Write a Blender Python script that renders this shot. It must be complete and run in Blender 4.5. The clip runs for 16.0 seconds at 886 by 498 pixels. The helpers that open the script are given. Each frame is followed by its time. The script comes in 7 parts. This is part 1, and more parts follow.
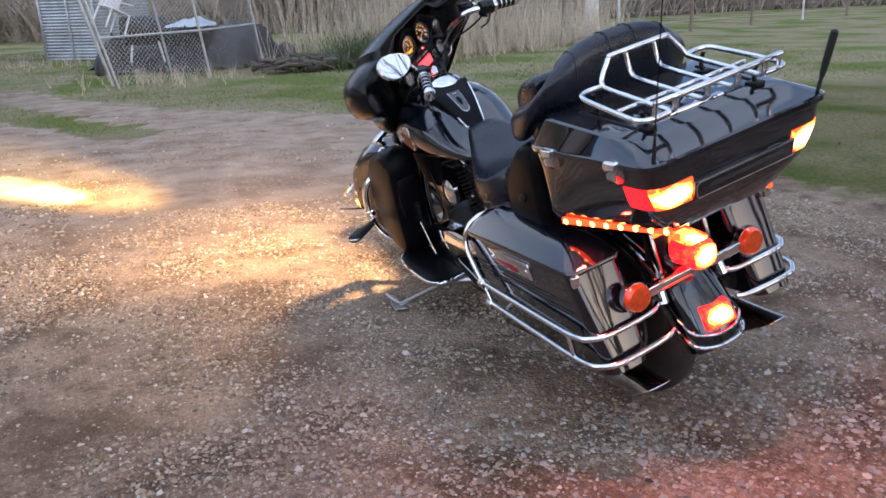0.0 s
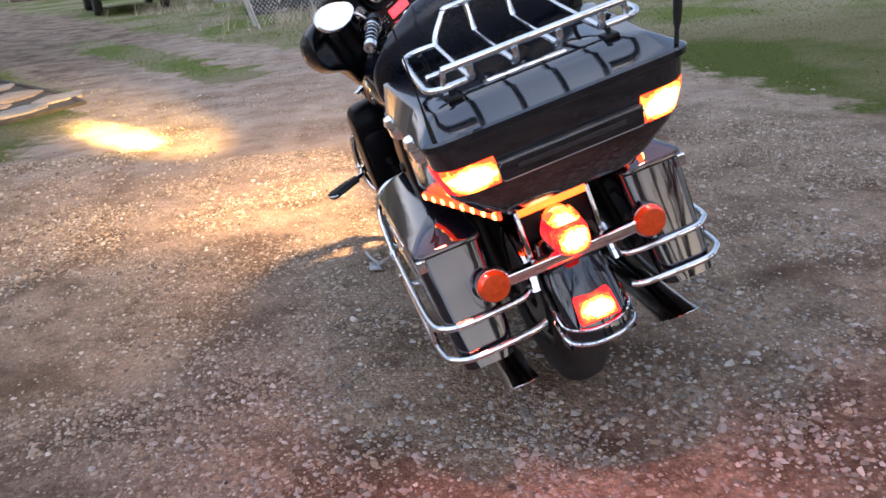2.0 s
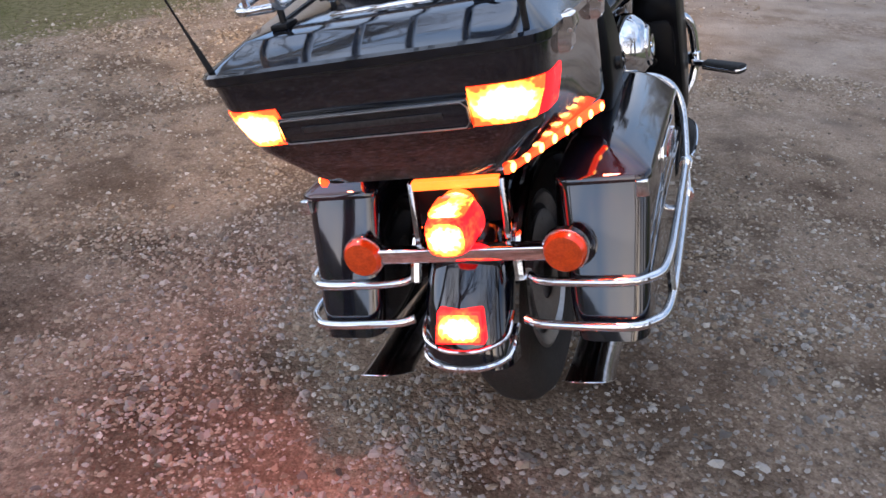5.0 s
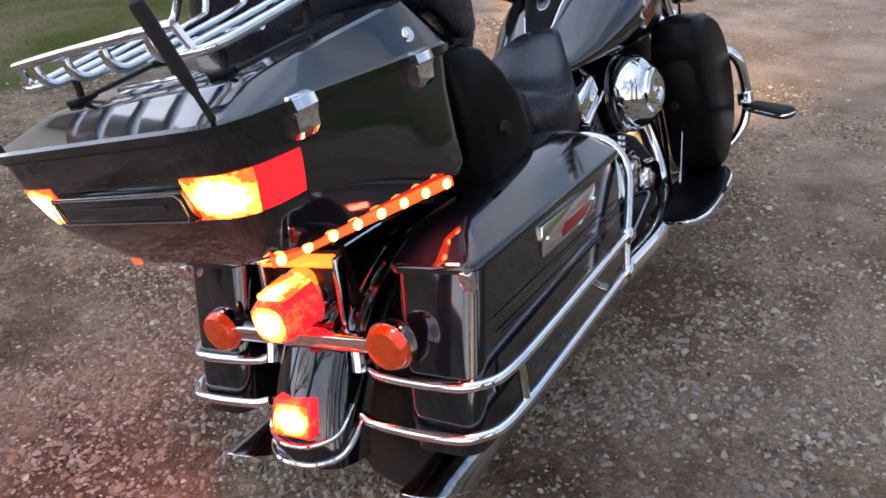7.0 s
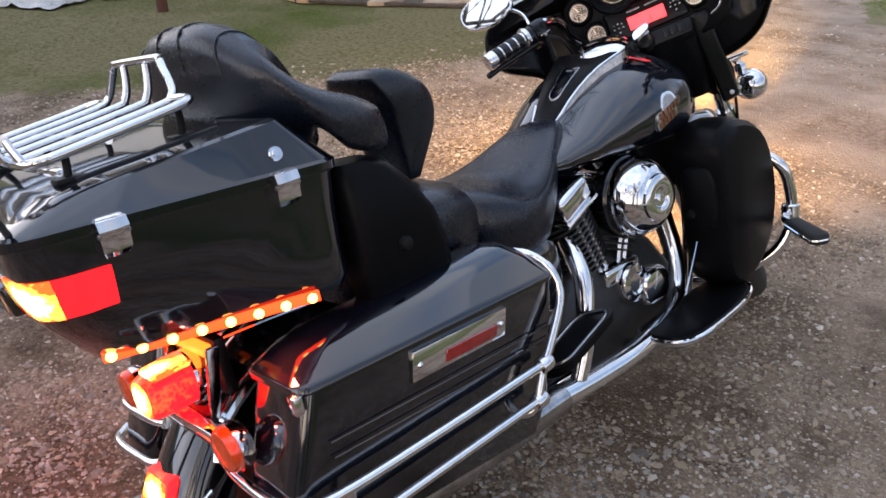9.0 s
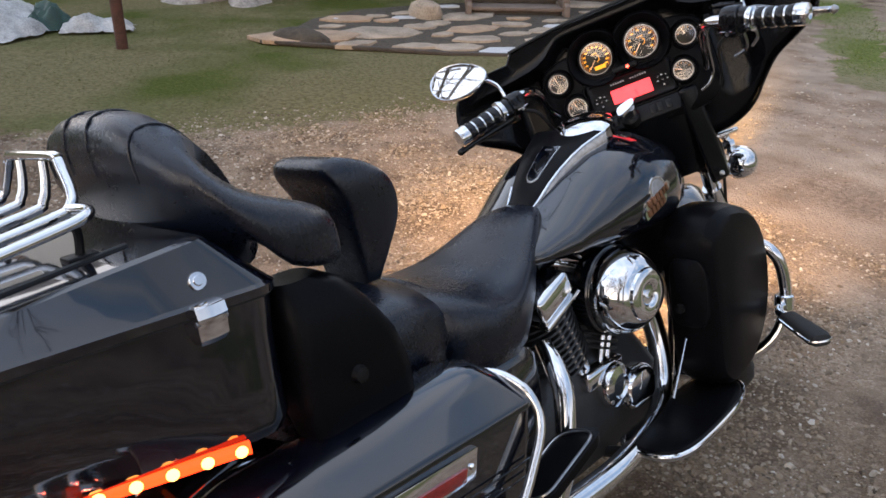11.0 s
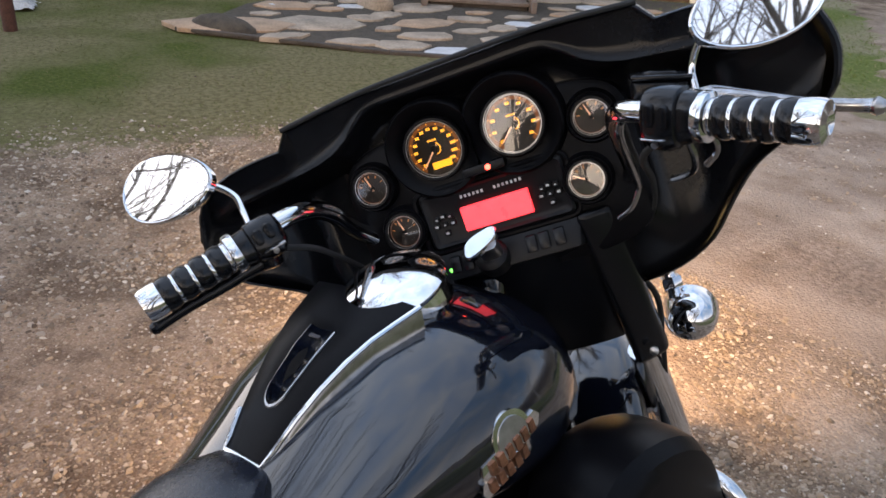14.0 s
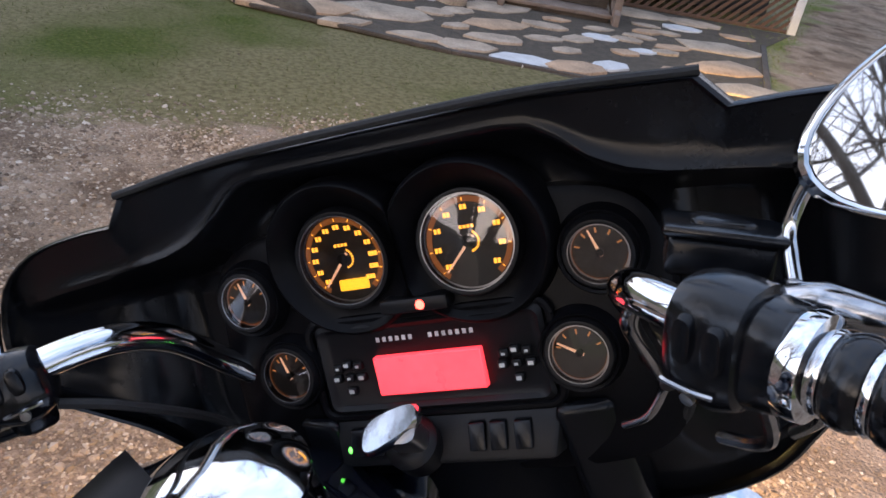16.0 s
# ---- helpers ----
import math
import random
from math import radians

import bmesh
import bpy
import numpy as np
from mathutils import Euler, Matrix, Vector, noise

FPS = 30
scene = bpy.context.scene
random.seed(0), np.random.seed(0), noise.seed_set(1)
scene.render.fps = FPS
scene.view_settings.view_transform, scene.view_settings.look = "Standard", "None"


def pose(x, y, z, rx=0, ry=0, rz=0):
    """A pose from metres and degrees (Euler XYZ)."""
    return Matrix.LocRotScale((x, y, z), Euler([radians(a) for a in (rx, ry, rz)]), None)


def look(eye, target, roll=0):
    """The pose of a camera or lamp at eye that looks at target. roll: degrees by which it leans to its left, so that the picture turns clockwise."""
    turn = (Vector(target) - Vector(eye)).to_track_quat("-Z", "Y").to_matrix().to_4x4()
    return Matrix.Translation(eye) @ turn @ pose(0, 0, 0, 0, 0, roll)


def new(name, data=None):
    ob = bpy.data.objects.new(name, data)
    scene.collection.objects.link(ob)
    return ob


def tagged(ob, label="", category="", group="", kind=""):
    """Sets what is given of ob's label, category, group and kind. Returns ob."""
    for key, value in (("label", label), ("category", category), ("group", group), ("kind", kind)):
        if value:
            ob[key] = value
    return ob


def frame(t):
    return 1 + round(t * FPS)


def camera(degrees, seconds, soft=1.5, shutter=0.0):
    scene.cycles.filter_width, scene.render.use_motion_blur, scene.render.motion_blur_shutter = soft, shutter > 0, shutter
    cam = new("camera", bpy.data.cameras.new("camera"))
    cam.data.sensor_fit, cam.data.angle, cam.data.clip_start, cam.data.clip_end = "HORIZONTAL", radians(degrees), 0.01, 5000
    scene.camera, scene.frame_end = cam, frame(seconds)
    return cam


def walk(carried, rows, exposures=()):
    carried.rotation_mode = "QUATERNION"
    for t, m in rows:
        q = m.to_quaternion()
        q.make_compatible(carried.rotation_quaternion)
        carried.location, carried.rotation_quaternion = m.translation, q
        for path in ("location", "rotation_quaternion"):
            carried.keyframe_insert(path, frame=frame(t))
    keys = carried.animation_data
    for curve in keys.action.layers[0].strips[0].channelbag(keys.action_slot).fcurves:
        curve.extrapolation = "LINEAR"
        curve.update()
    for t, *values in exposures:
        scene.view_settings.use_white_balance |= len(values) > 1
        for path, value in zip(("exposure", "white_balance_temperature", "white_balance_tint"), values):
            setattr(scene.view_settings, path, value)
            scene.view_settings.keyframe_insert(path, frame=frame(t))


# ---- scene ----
cam = camera(59.0, 16.0, soft=1.6)
PATH = [
    (0, (0.3376, -0.0543, 1.2935), (0.932, 1.5934, 0.7296), -1.5),
    (0.5, (0.5888, -0.1684, 1.2898), (1.0663, 1.5198, 0.7342), -2.7),
    (1, (0.8234, -0.1996, 1.3184), (1.2116, 1.4941, 0.7112), -6.5),
    (1.5, (1.0019, -0.0856, 1.3055), (1.3138, 1.5778, 0.5824), -7.5),
    (2, (1.2227, -0.0478, 1.3055), (1.3892, 1.6468, 0.6081), -5.6),
    (2.5, (1.4315, -0.023, 1.3257), (1.4444, 1.6726, 0.6118), -7),
    (3, (1.5668, 0.115, 1.2944), (1.4959, 1.7839, 0.5226), -6.8),
    (3.5, (1.6882, 0.2236, 1.2898), (1.53, 1.8694, 0.4812), -6.2),
    (3.7, (1.7489, 0.2539, 1.3064), (1.5189, 1.8464, 0.414), -4.9),
    (5.8, (2.4665, 0.5594, 1.3294), (1.6302, 1.9366, 0.4416), -1.5),
    (6, (2.5245, 0.5934, 1.3331), (1.6523, 1.9614, 0.4646), -3.1),
    (6.5, (2.5935, 0.7682, 1.3377), (1.6845, 2.0838, 0.4278), -3.8),
    (7, (2.6376, 0.9301, 1.3515), (1.6183, 2.174, 0.4591), -3.7),
    (7.5, (2.7637, 1.0939, 1.3533), (1.5594, 2.1841, 0.4894), -1.6),
    (8, (2.794, 1.254, 1.3828), (1.6026, 2.3396, 0.4959), -4.4),
    (8.5, (2.7922, 1.3294, 1.4435), (1.6072, 2.4113, 0.5446), -3.9),
    (9, (2.9063, 1.3432, 1.4941), (1.6238, 2.3423, 0.633), -0.8),
    (9.2, (2.9523, 1.3634, 1.506), (1.6348, 2.3267, 0.6569), 0.2),
    (11.3, (2.6625, 1.5916, 1.5263), (1.4048, 2.6919, 0.7562), 1.7),
    (11.5, (2.645, 1.6808, 1.5309), (1.3634, 2.7646, 0.7765), 3),
    (12, (2.5788, 1.8501, 1.5346), (1.2852, 2.9348, 0.8013), 3.2),
    (12.5, (2.4242, 1.955, 1.529), (1.2346, 3.1538, 0.7995), 3),
    (13, (2.3294, 2.1206, 1.506), (1.162, 3.3175, 0.7378), 3.4),
    (13.5, (2.2926, 2.3258, 1.4987), (1.0534, 3.427, 0.7001), 4.1),
    (14, (2.196, 2.4509, 1.4812), (0.9789, 3.5604, 0.6615), 4.2),
    (14.5, (2.0516, 2.5429, 1.4748), (0.9274, 3.7288, 0.6311), 4.4),
    (15, (1.9982, 2.668, 1.4481), (0.8538, 3.7968, 0.552), 5.9),
    (15.5, (1.966, 2.8428, 1.4407), (0.6716, 3.8005, 0.5502), 8.4),
    (16, (1.9136, 2.8612, 1.4472), (0.6228, 3.864, 0.6026), 9.9),
]
walk(cam, [(t, look(eye, target, roll)) for t, eye, target, roll in PATH],
     [(0, .90, 6450, 16), (3.5, .88, 6500, 17), (6, .92, 6650, 15), (8.5, 1.0, 7050, 18), (9.5, .94, 7050, 16), (11.5, .88, 7200, 15), (13.5, .84, 7200, 14), (14.5, .82, 6650, 15), (16, .86, 6550, 17)])

# ---- world and light ----
world = bpy.data.worlds.new("world")
scene.world = world
world.use_nodes = True
wn = world.node_tree.nodes
wl = world.node_tree.links
sky = wn.new("ShaderNodeTexSky")
sky.sky_type = "NISHITA"
sky.sun_disc = False
sky.sun_elevation = radians(14)
sky.sun_rotation = radians(150)
sky.air_density, sky.dust_density, sky.ozone_density = 1.0, 4.0, 1.0
# thin overcast: the blue of the sky is washed towards a pale grey
wash = wn.new("ShaderNodeMix")
wash.data_type = "RGBA"
wash.inputs[0].default_value = 0.85
wash.inputs[7].default_value = (5.1, 6.05, 8.1, 1)
# soft broken cloud
cloud = wn.new("ShaderNodeTexNoise")
cloud.inputs["Scale"].default_value, cloud.inputs["Detail"].default_value = 2.6, 5.0
cloud.inputs["Distortion"].default_value = 0.5
cover = wn.new("ShaderNodeValToRGB")
cover.color_ramp.elements[0].position, cover.color_ramp.elements[0].color = 0.34, (.24, .42, .74, 1)
cover.color_ramp.elements[1].position, cover.color_ramp.elements[1].color = 0.66, (.76, .78, .88, 1)
lift = wn.new("ShaderNodeVectorMath")
lift.operation = "SCALE"
lift.inputs["Scale"].default_value = 10.0
where = wn.new("ShaderNodeTexCoord")
wl.new(where.outputs["Generated"], cloud.inputs["Vector"])
wl.new(cloud.outputs[0], cover.inputs[0])
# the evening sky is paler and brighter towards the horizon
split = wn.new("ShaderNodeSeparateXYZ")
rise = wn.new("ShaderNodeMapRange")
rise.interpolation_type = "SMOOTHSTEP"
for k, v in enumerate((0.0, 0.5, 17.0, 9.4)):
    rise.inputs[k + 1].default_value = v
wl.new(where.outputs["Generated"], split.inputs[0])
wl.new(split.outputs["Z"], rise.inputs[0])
glow = wn.new("ShaderNodeVectorMath")
glow.operation = "DOT_PRODUCT"
glow.inputs[1].default_value = (-.36, -.27, 0)
wl.new(where.outputs["Generated"], glow.inputs[0])
tide = wn.new("ShaderNodeMath")
tide.operation = "ADD"
tide.inputs[1].default_value = 1.0
wl.new(glow.outputs["Value"], tide.inputs[0])
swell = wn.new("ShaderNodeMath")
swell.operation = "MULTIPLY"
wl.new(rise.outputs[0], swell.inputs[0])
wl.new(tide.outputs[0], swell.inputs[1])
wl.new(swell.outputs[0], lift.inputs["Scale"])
wl.new(cover.outputs[0], lift.inputs[0])
tone = wn.new("ShaderNodeValToRGB")
tone.color_ramp.elements[0].position, tone.color_ramp.elements[0].color = 0.05, (1.0, .93, .82, 1)
tone.color_ramp.elements[1].position, tone.color_ramp.elements[1].color = 0.75, (.78, .92, 1.0, 1)
wl.new(split.outputs["Z"], tone.inputs[0])
tinted = wn.new("ShaderNodeVectorMath")
tinted.operation = "MULTIPLY"
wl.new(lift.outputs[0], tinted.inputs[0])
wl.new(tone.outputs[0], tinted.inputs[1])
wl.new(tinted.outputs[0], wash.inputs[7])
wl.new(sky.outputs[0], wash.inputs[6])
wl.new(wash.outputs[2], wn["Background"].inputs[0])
wn["Background"].inputs[1].default_value = 0.11

sun = new("sun", bpy.data.lights.new("sun", "SUN"))
sun.data.energy, sun.data.angle, sun.data.color = 0.5, radians(120), (1.0, 0.95, 0.9)
sun.matrix_basis = look((0, 0, 30), (6, 10, 0))

# ---- materials ----
def mat(name, color, rough=0.5, metal=0.0, spread=0.15, scale=8.0, fine=60.0, bump=0.0, bump_scale=0.0, coat=0.0, spec=0.5, emit=None, power=0.0, dirt=None, rough_spread=0.08):
    """A surface with two scales of variation in colour and gloss."""
    m = bpy.data.materials.new(name)
    m.use_nodes = True
    n, l = m.node_tree.nodes, m.node_tree.links
    b = n["Principled BSDF"]
    co = n.new("ShaderNodeTexCoord")
    big = n.new("ShaderNodeTexNoise")
    big.inputs["Scale"].default_value = scale
    big.inputs["Detail"].default_value = 4
    small = n.new("ShaderNodeTexNoise")
    small.inputs["Scale"].default_value = fine
    small.inputs["Detail"].default_value = 5
    l.new(co.outputs["Object"], big.inputs["Vector"])
    l.new(co.outputs["Object"], small.inputs["Vector"])
    both = n.new("ShaderNodeMath")
    both.operation = "MULTIPLY_ADD"
    both.inputs[1].default_value = 0.5
    l.new(small.outputs["Fac"], both.inputs[0])
    half = n.new("ShaderNodeMath")
    half.operation = "MULTIPLY"
    half.inputs[1].default_value = 0.5
    l.new(big.outputs["Fac"], half.inputs[0])
    l.new(half.outputs[0], both.inputs[2])
    ramp = n.new("ShaderNodeValToRGB")
    lo = [c * (1 - spread) for c in color]
    hi = [min(1, c * (1 + spread)) for c in color]
    if dirt:
        lo = list(dirt)
    ramp.color_ramp.elements[0].position, ramp.color_ramp.elements[1].position = 0.35, 0.65
    ramp.color_ramp.elements[0].color, ramp.color_ramp.elements[1].color = (*lo, 1), (*hi, 1)
    l.new(both.outputs[0], ramp.inputs[0])
    l.new(ramp.outputs[0], b.inputs["Base Color"])
    b.inputs["Metallic"].default_value = metal
    b.inputs["Specular IOR Level"].default_value = spec
    b.inputs["Coat Weight"].default_value = coat
    b.inputs["Coat Roughness"].default_value = 0.04
    b.inputs["Coat IOR"].default_value = 1.66
    rr = n.new("ShaderNodeMapRange")
    rr.inputs["To Min"].default_value = max(0.02, rough - rough_spread)
    rr.inputs["To Max"].default_value = min(1, rough + rough_spread)
    l.new(both.outputs[0], rr.inputs["Value"])
    l.new(rr.outputs[0], b.inputs["Roughness"])
    if bump:
        src = small.outputs["Fac"]
        if bump_scale:
            t = n.new("ShaderNodeTexNoise")
            t.inputs["Scale"].default_value = bump_scale
            t.inputs["Detail"].default_value = 6
            l.new(co.outputs["Object"], t.inputs["Vector"])
            src = t.outputs["Fac"]
        bp = n.new("ShaderNodeBump")
        bp.inputs["Strength"].default_value = bump
        bp.inputs["Distance"].default_value = 0.01
        l.new(src, bp.inputs["Height"])
        l.new(bp.outputs[0], b.inputs["Normal"])
    if emit:
        b.inputs["Emission Color"].default_value = (*emit, 1)
        b.inputs["Emission Strength"].default_value = power
    return m


PAINT = mat("black_paint", (0.003, 0.0045, 0.009), 0.10, spec=0.30, spread=0.4, scale=3, fine=90, coat=1.0, bump=0.02, bump_scale=25, rough_spread=0.04)
PLASTIC = mat("black_plastic", (0.005, 0.005, 0.006), 0.40, spec=0.25, spread=0.3, scale=6, fine=300, bump=0.08, bump_scale=900)
CONTROL = mat("control_black", (0.004, 0.0045, 0.006), 0.18, spec=0.42, spread=0.3, scale=9, fine=200, bump=0.03, bump_scale=300)
FAIRING = mat("fairing_black", (0.005, 0.0055, 0.007), 0.22, spec=0.26, spread=0.3, scale=5, fine=200, bump=0.03, bump_scale=500, coat=0.0)
LEG_BLACK = mat("leg_fairing_black", (0.004, 0.004, 0.005), 0.34, spec=0.09, spread=0.3, scale=5, fine=200, bump=0.03, bump_scale=500)
BAR_GREY = mat("faint_letters", (0.035, 0.033, 0.034), 0.45, spread=0.6, scale=110, fine=300)
DIM_STEEL = mat("dull_trim", (0.20, 0.195, 0.19), 0.4, metal=0.7, spread=0.3, scale=60, fine=200)
VINYL = mat("black_vinyl", (0.005, 0.0075, 0.015), 0.28, spec=0.55, spread=0.3, scale=7, fine=160, bump=0.06, bump_scale=420)
RUBBER = mat("black_rubber", (0.014, 0.014, 0.014), 0.75, spread=0.35, scale=12, fine=200, bump=0.2, bump_scale=300)
CHROME = mat("chrome", (0.80, 0.81, 0.83), 0.07, metal=1.0, spread=0.08, scale=9, fine=60, bump=0.015, bump_scale=30, rough_spread=0.04)
STEEL = mat("brushed_steel", (0.45, 0.45, 0.46), 0.3, metal=1.0, spread=0.2, scale=14, fine=90)
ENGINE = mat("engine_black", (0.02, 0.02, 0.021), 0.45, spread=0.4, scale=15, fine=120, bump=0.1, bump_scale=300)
FIN_BLACK = mat("fin_black", (0.035, 0.035, 0.036), 0.35, metal=0.5, spread=0.4, scale=15, fine=120)
TYRE = mat("tyre_rubber", (0.012, 0.0115, 0.011), 0.8, spread=0.4, scale=10, fine=80, bump=0.3, bump_scale=160, dirt=(0.028, 0.023, 0.019))
MIRROR = mat("mirror_glass", (0.93, 0.93, 0.94), 0.02, metal=1.0, spread=0.01, rough_spread=0.0)
SOOT = mat("dark_chrome", (0.42, 0.42, 0.43), 0.16, metal=1.0, spread=0.3, scale=14, fine=90)
RED_LED = mat("led_red", (0.6, 0.03, 0.01), 0.3, spread=0.2, scale=40, emit=(1.0, 0.040, 0.009), power=3.0, spec=0.2)
LED_DOT = mat("led_point", (0.8, 0.3, 0.1), 0.3, spread=0.1, emit=(1.0, 0.42, 0.09), power=5.0)
AMBER = mat("amber_lens", (0.46, 0.050, 0.006), 0.2, spread=0.3, scale=60, fine=260, coat=0.6, emit=(1.0, 0.08, 0.006), power=0.05)
AMBER_ON = mat("amber_lamp", (0.7, 0.2, 0.03), 0.16, spread=0.2, scale=60, emit=(1.0, 0.36, 0.05), power=6.0)
WARM_ON = mat("lamp_lens", (0.9, 0.8, 0.6), 0.1, spread=0.1, emit=(1.0, 0.72, 0.36), power=20.0)
RED_REFLECT = mat("red_reflector", (0.30, 0.012, 0.012), 0.2, spread=0.3, scale=90, fine=300, coat=0.8)
DISPLAY = mat("radio_display", (0.5, 0.1, 0.12), 0.3, spread=0.1, scale=30, emit=(1.0, 0.038, 0.05), power=1.15)
LCD = mat("amber_lcd", (0.5, 0.3, 0.02), 0.3, spread=0.1, emit=(1.0, 0.42, 0.02), power=1.0)
TICK_DIM = mat("dim_amber_mark", (0.5, 0.25, 0.1), 0.4, spread=0.1, emit=(1.0, 0.36, 0.10), power=0.22)
POINTER = mat("pale_pointer", (0.8, 0.6, 0.45), 0.4, spread=0.1, emit=(1.0, 0.52, 0.30), power=0.4)
TICK = mat("amber_mark", (0.6, 0.3, 0.02), 0.4, spread=0.1, emit=(1.0, 0.40, 0.04), power=1.2)
RED_DOT = mat("red_pilot", (0.7, 0.05, 0.03), 0.3, spread=0.1, emit=(1.0, 0.06, 0.04), power=6.0)
GREEN_DOT = mat("green_pilot", (0.1, 0.6, 0.1), 0.3, spread=0.1, emit=(0.12, 1.0, 0.1), power=2.0)
FACE = mat("dial_face", (0.012, 0.011, 0.010), 0.45, spread=0.3, scale=60, fine=200)
FACE_SILVER = mat("dial_face_grey", (0.03, 0.027, 0.026), 0.4, spread=0.3, scale=60, fine=200)
LETTER = mat("pale_marking", (0.55, 0.55, 0.53), 0.45, spread=0.15, scale=80)
BRONZE = mat("bronze_badge", (0.30, 0.14, 0.08), 0.35, metal=0.7, spread=0.4, scale=60, fine=200)


def glass_mat(name):
    m = bpy.data.materials.new(name)
    m.use_nodes = True
    n, l = m.node_tree.nodes, m.node_tree.links
    n.remove(n["Principled BSDF"])
    clear, gloss, mix, fr = n.new("ShaderNodeBsdfTransparent"), n.new("ShaderNodeBsdfGlossy"), n.new("ShaderNodeMixShader"), n.new("ShaderNodeFresnel")
    gloss.inputs["Roughness"].default_value = 0.02
    fr.inputs["IOR"].default_value = 2.1
    l.new(fr.outputs[0], mix.inputs[0])
    l.new(clear.outputs[0], mix.inputs[1])
    l.new(gloss.outputs[0], mix.inputs[2])
    l.new(mix.outputs[0], n["Material Output"].inputs[0])
    return m


GLASS = glass_mat("gauge_glass")


def lit_lens(name, low, high, power, scale, mid_=(1.0, .30, .03)):
    """A glowing moulded lens, hotter where its bulb sits."""
    m = mat(name, (.5, .04, .02), .3, spread=.2, scale=40, emit=(1, .1, .02), power=power, spec=.2)
    n, l = m.node_tree.nodes, m.node_tree.links
    co, t, r = n.new("ShaderNodeTexCoord"), n.new("ShaderNodeTexNoise"), n.new("ShaderNodeValToRGB")
    t.inputs["Scale"].default_value, t.inputs["Detail"].default_value = scale, 2
    r.color_ramp.elements[0].position, r.color_ramp.elements[1].position = .22, .66
    r.color_ramp.elements.new(.44).color = (*mid_, 1)
    mid, flat_, far, fall, blend = n.new("ShaderNodeVectorMath"), n.new("ShaderNodeVectorMath"), n.new("ShaderNodeVectorMath"), n.new("ShaderNodeMapRange"), n.new("ShaderNodeMath")
    mid.operation, flat_.operation, far.operation, blend.operation = "SUBTRACT", "MULTIPLY", "LENGTH", "MULTIPLY_ADD"
    mid.inputs[1].default_value, flat_.inputs[1].default_value = (.5, .5, .5), (1, .2, 1)
    for k, v in enumerate((.08, .56, .50, -.28)):
        fall.inputs[k + 1].default_value = v
    blend.inputs[1].default_value = .62
    l.new(co.outputs["Generated"], mid.inputs[0])
    l.new(mid.outputs[0], flat_.inputs[0])
    l.new(flat_.outputs[0], far.inputs[0])
    l.new(far.outputs["Value"], fall.inputs[0])
    cells, facet = n.new("ShaderNodeTexVoronoi"), n.new("ShaderNodeMath")
    cells.inputs["Scale"].default_value = scale * 4.5
    facet.operation = "MULTIPLY_ADD"
    facet.inputs[1].default_value = .42
    l.new(co.outputs["Object"], cells.inputs["Vector"])
    l.new(cells.outputs["Distance"], facet.inputs[0])
    l.new(t.outputs["Fac"], facet.inputs[2])
    l.new(facet.outputs[0], blend.inputs[0])
    l.new(fall.outputs[0], blend.inputs[2])
    r.color_ramp.elements[0].color, r.color_ramp.elements[2].color = (*low, 1), (*high, 1)
    l.new(co.outputs["Object"], t.inputs["Vector"])
    l.new(blend.outputs[0], r.inputs[0])
    l.new(r.outputs[0], n["Principled BSDF"].inputs["Emission Color"])
    return m


SIDE_GLOW = lit_lens("side_glow", (.62, .004, .008), (1.0, .22, .03), 3.0, 30, (1.0, .040, .012))
GLOW_RING = mat("dial_glow", (.10, .04, .015), .5, spread=.2, scale=80, emit=(1.0, .30, .06), power=.10)
SIDE_RED = mat("side_red", (.5, .01, .012), .25, spread=.3, scale=50, emit=(1.0, .010, .014), power=1.5)
BAR_GLOW = mat("brake_bar_glow", (.6, .1, .02), .3, spread=.3, scale=30, emit=(1.0, .11, .012), power=2.8)
HOT_PATCH = lit_lens("hot_lens", (.85, .03, .006), (1.0, .70, .32), 5.0, 22)


# ---- mesh helpers ----
def part(name, bm, material, parent=None, label="", m=None, sharp=38, flat=False):
    bmesh.ops.recalc_face_normals(bm, faces=bm.faces[:])
    me = bpy.data.meshes.new(name)
    bm.to_mesh(me)
    bm.free()
    me.materials.append(material)
    if not flat:
        me.shade_smooth()
        me.set_sharp_from_angle(angle=radians(sharp))
    ob = new(name, me)
    ob.parent = parent
    if m is not None:
        ob.matrix_basis = m
    if label:
        tagged(ob, label)
    return ob


def thing(name, label, category, m=None, group="", kind=""):
    ob = new(name)
    ob.empty_display_size = 0.1
    if m is not None:
        ob.matrix_basis = m
    return tagged(ob, label, category, group, kind)


def loft(rings, caps=True, loop=False, bm=None):
    """Skin closed rings of equal count."""
    bm = bm or bmesh.new()
    vs = [[bm.verts.new(p) for p in r] for r in rings]
    n = len(rings[0])
    pairs = list(zip(vs, vs[1:])) + ([(vs[-1], vs[0])] if loop else [])
    for a, b in pairs:
        for i in range(n):
            bm.faces.new((a[i], a[(i + 1) % n], b[(i + 1) % n], b[i]))
    if caps and not loop:
        bm.faces.new(vs[0][::-1])
        bm.faces.new(vs[-1])
    return bm


def curve(pts, n=8):
    """Points along a smooth line through pts."""
    P = [Vector(p) for p in pts]
    P = [P[0] * 2 - P[1]] + P + [P[-1] * 2 - P[-2]]
    out = []
    for i in range(1, len(P) - 2):
        a, b, c, d = P[i - 1:i + 3]
        for k in range(n):
            t = k / n
            out.append(0.5 * (2 * b + (c - a) * t + (2 * a - 5 * b + 4 * c - d) * t * t + (3 * b - a - 3 * c + d) * t ** 3))
    return out + [P[-2]]


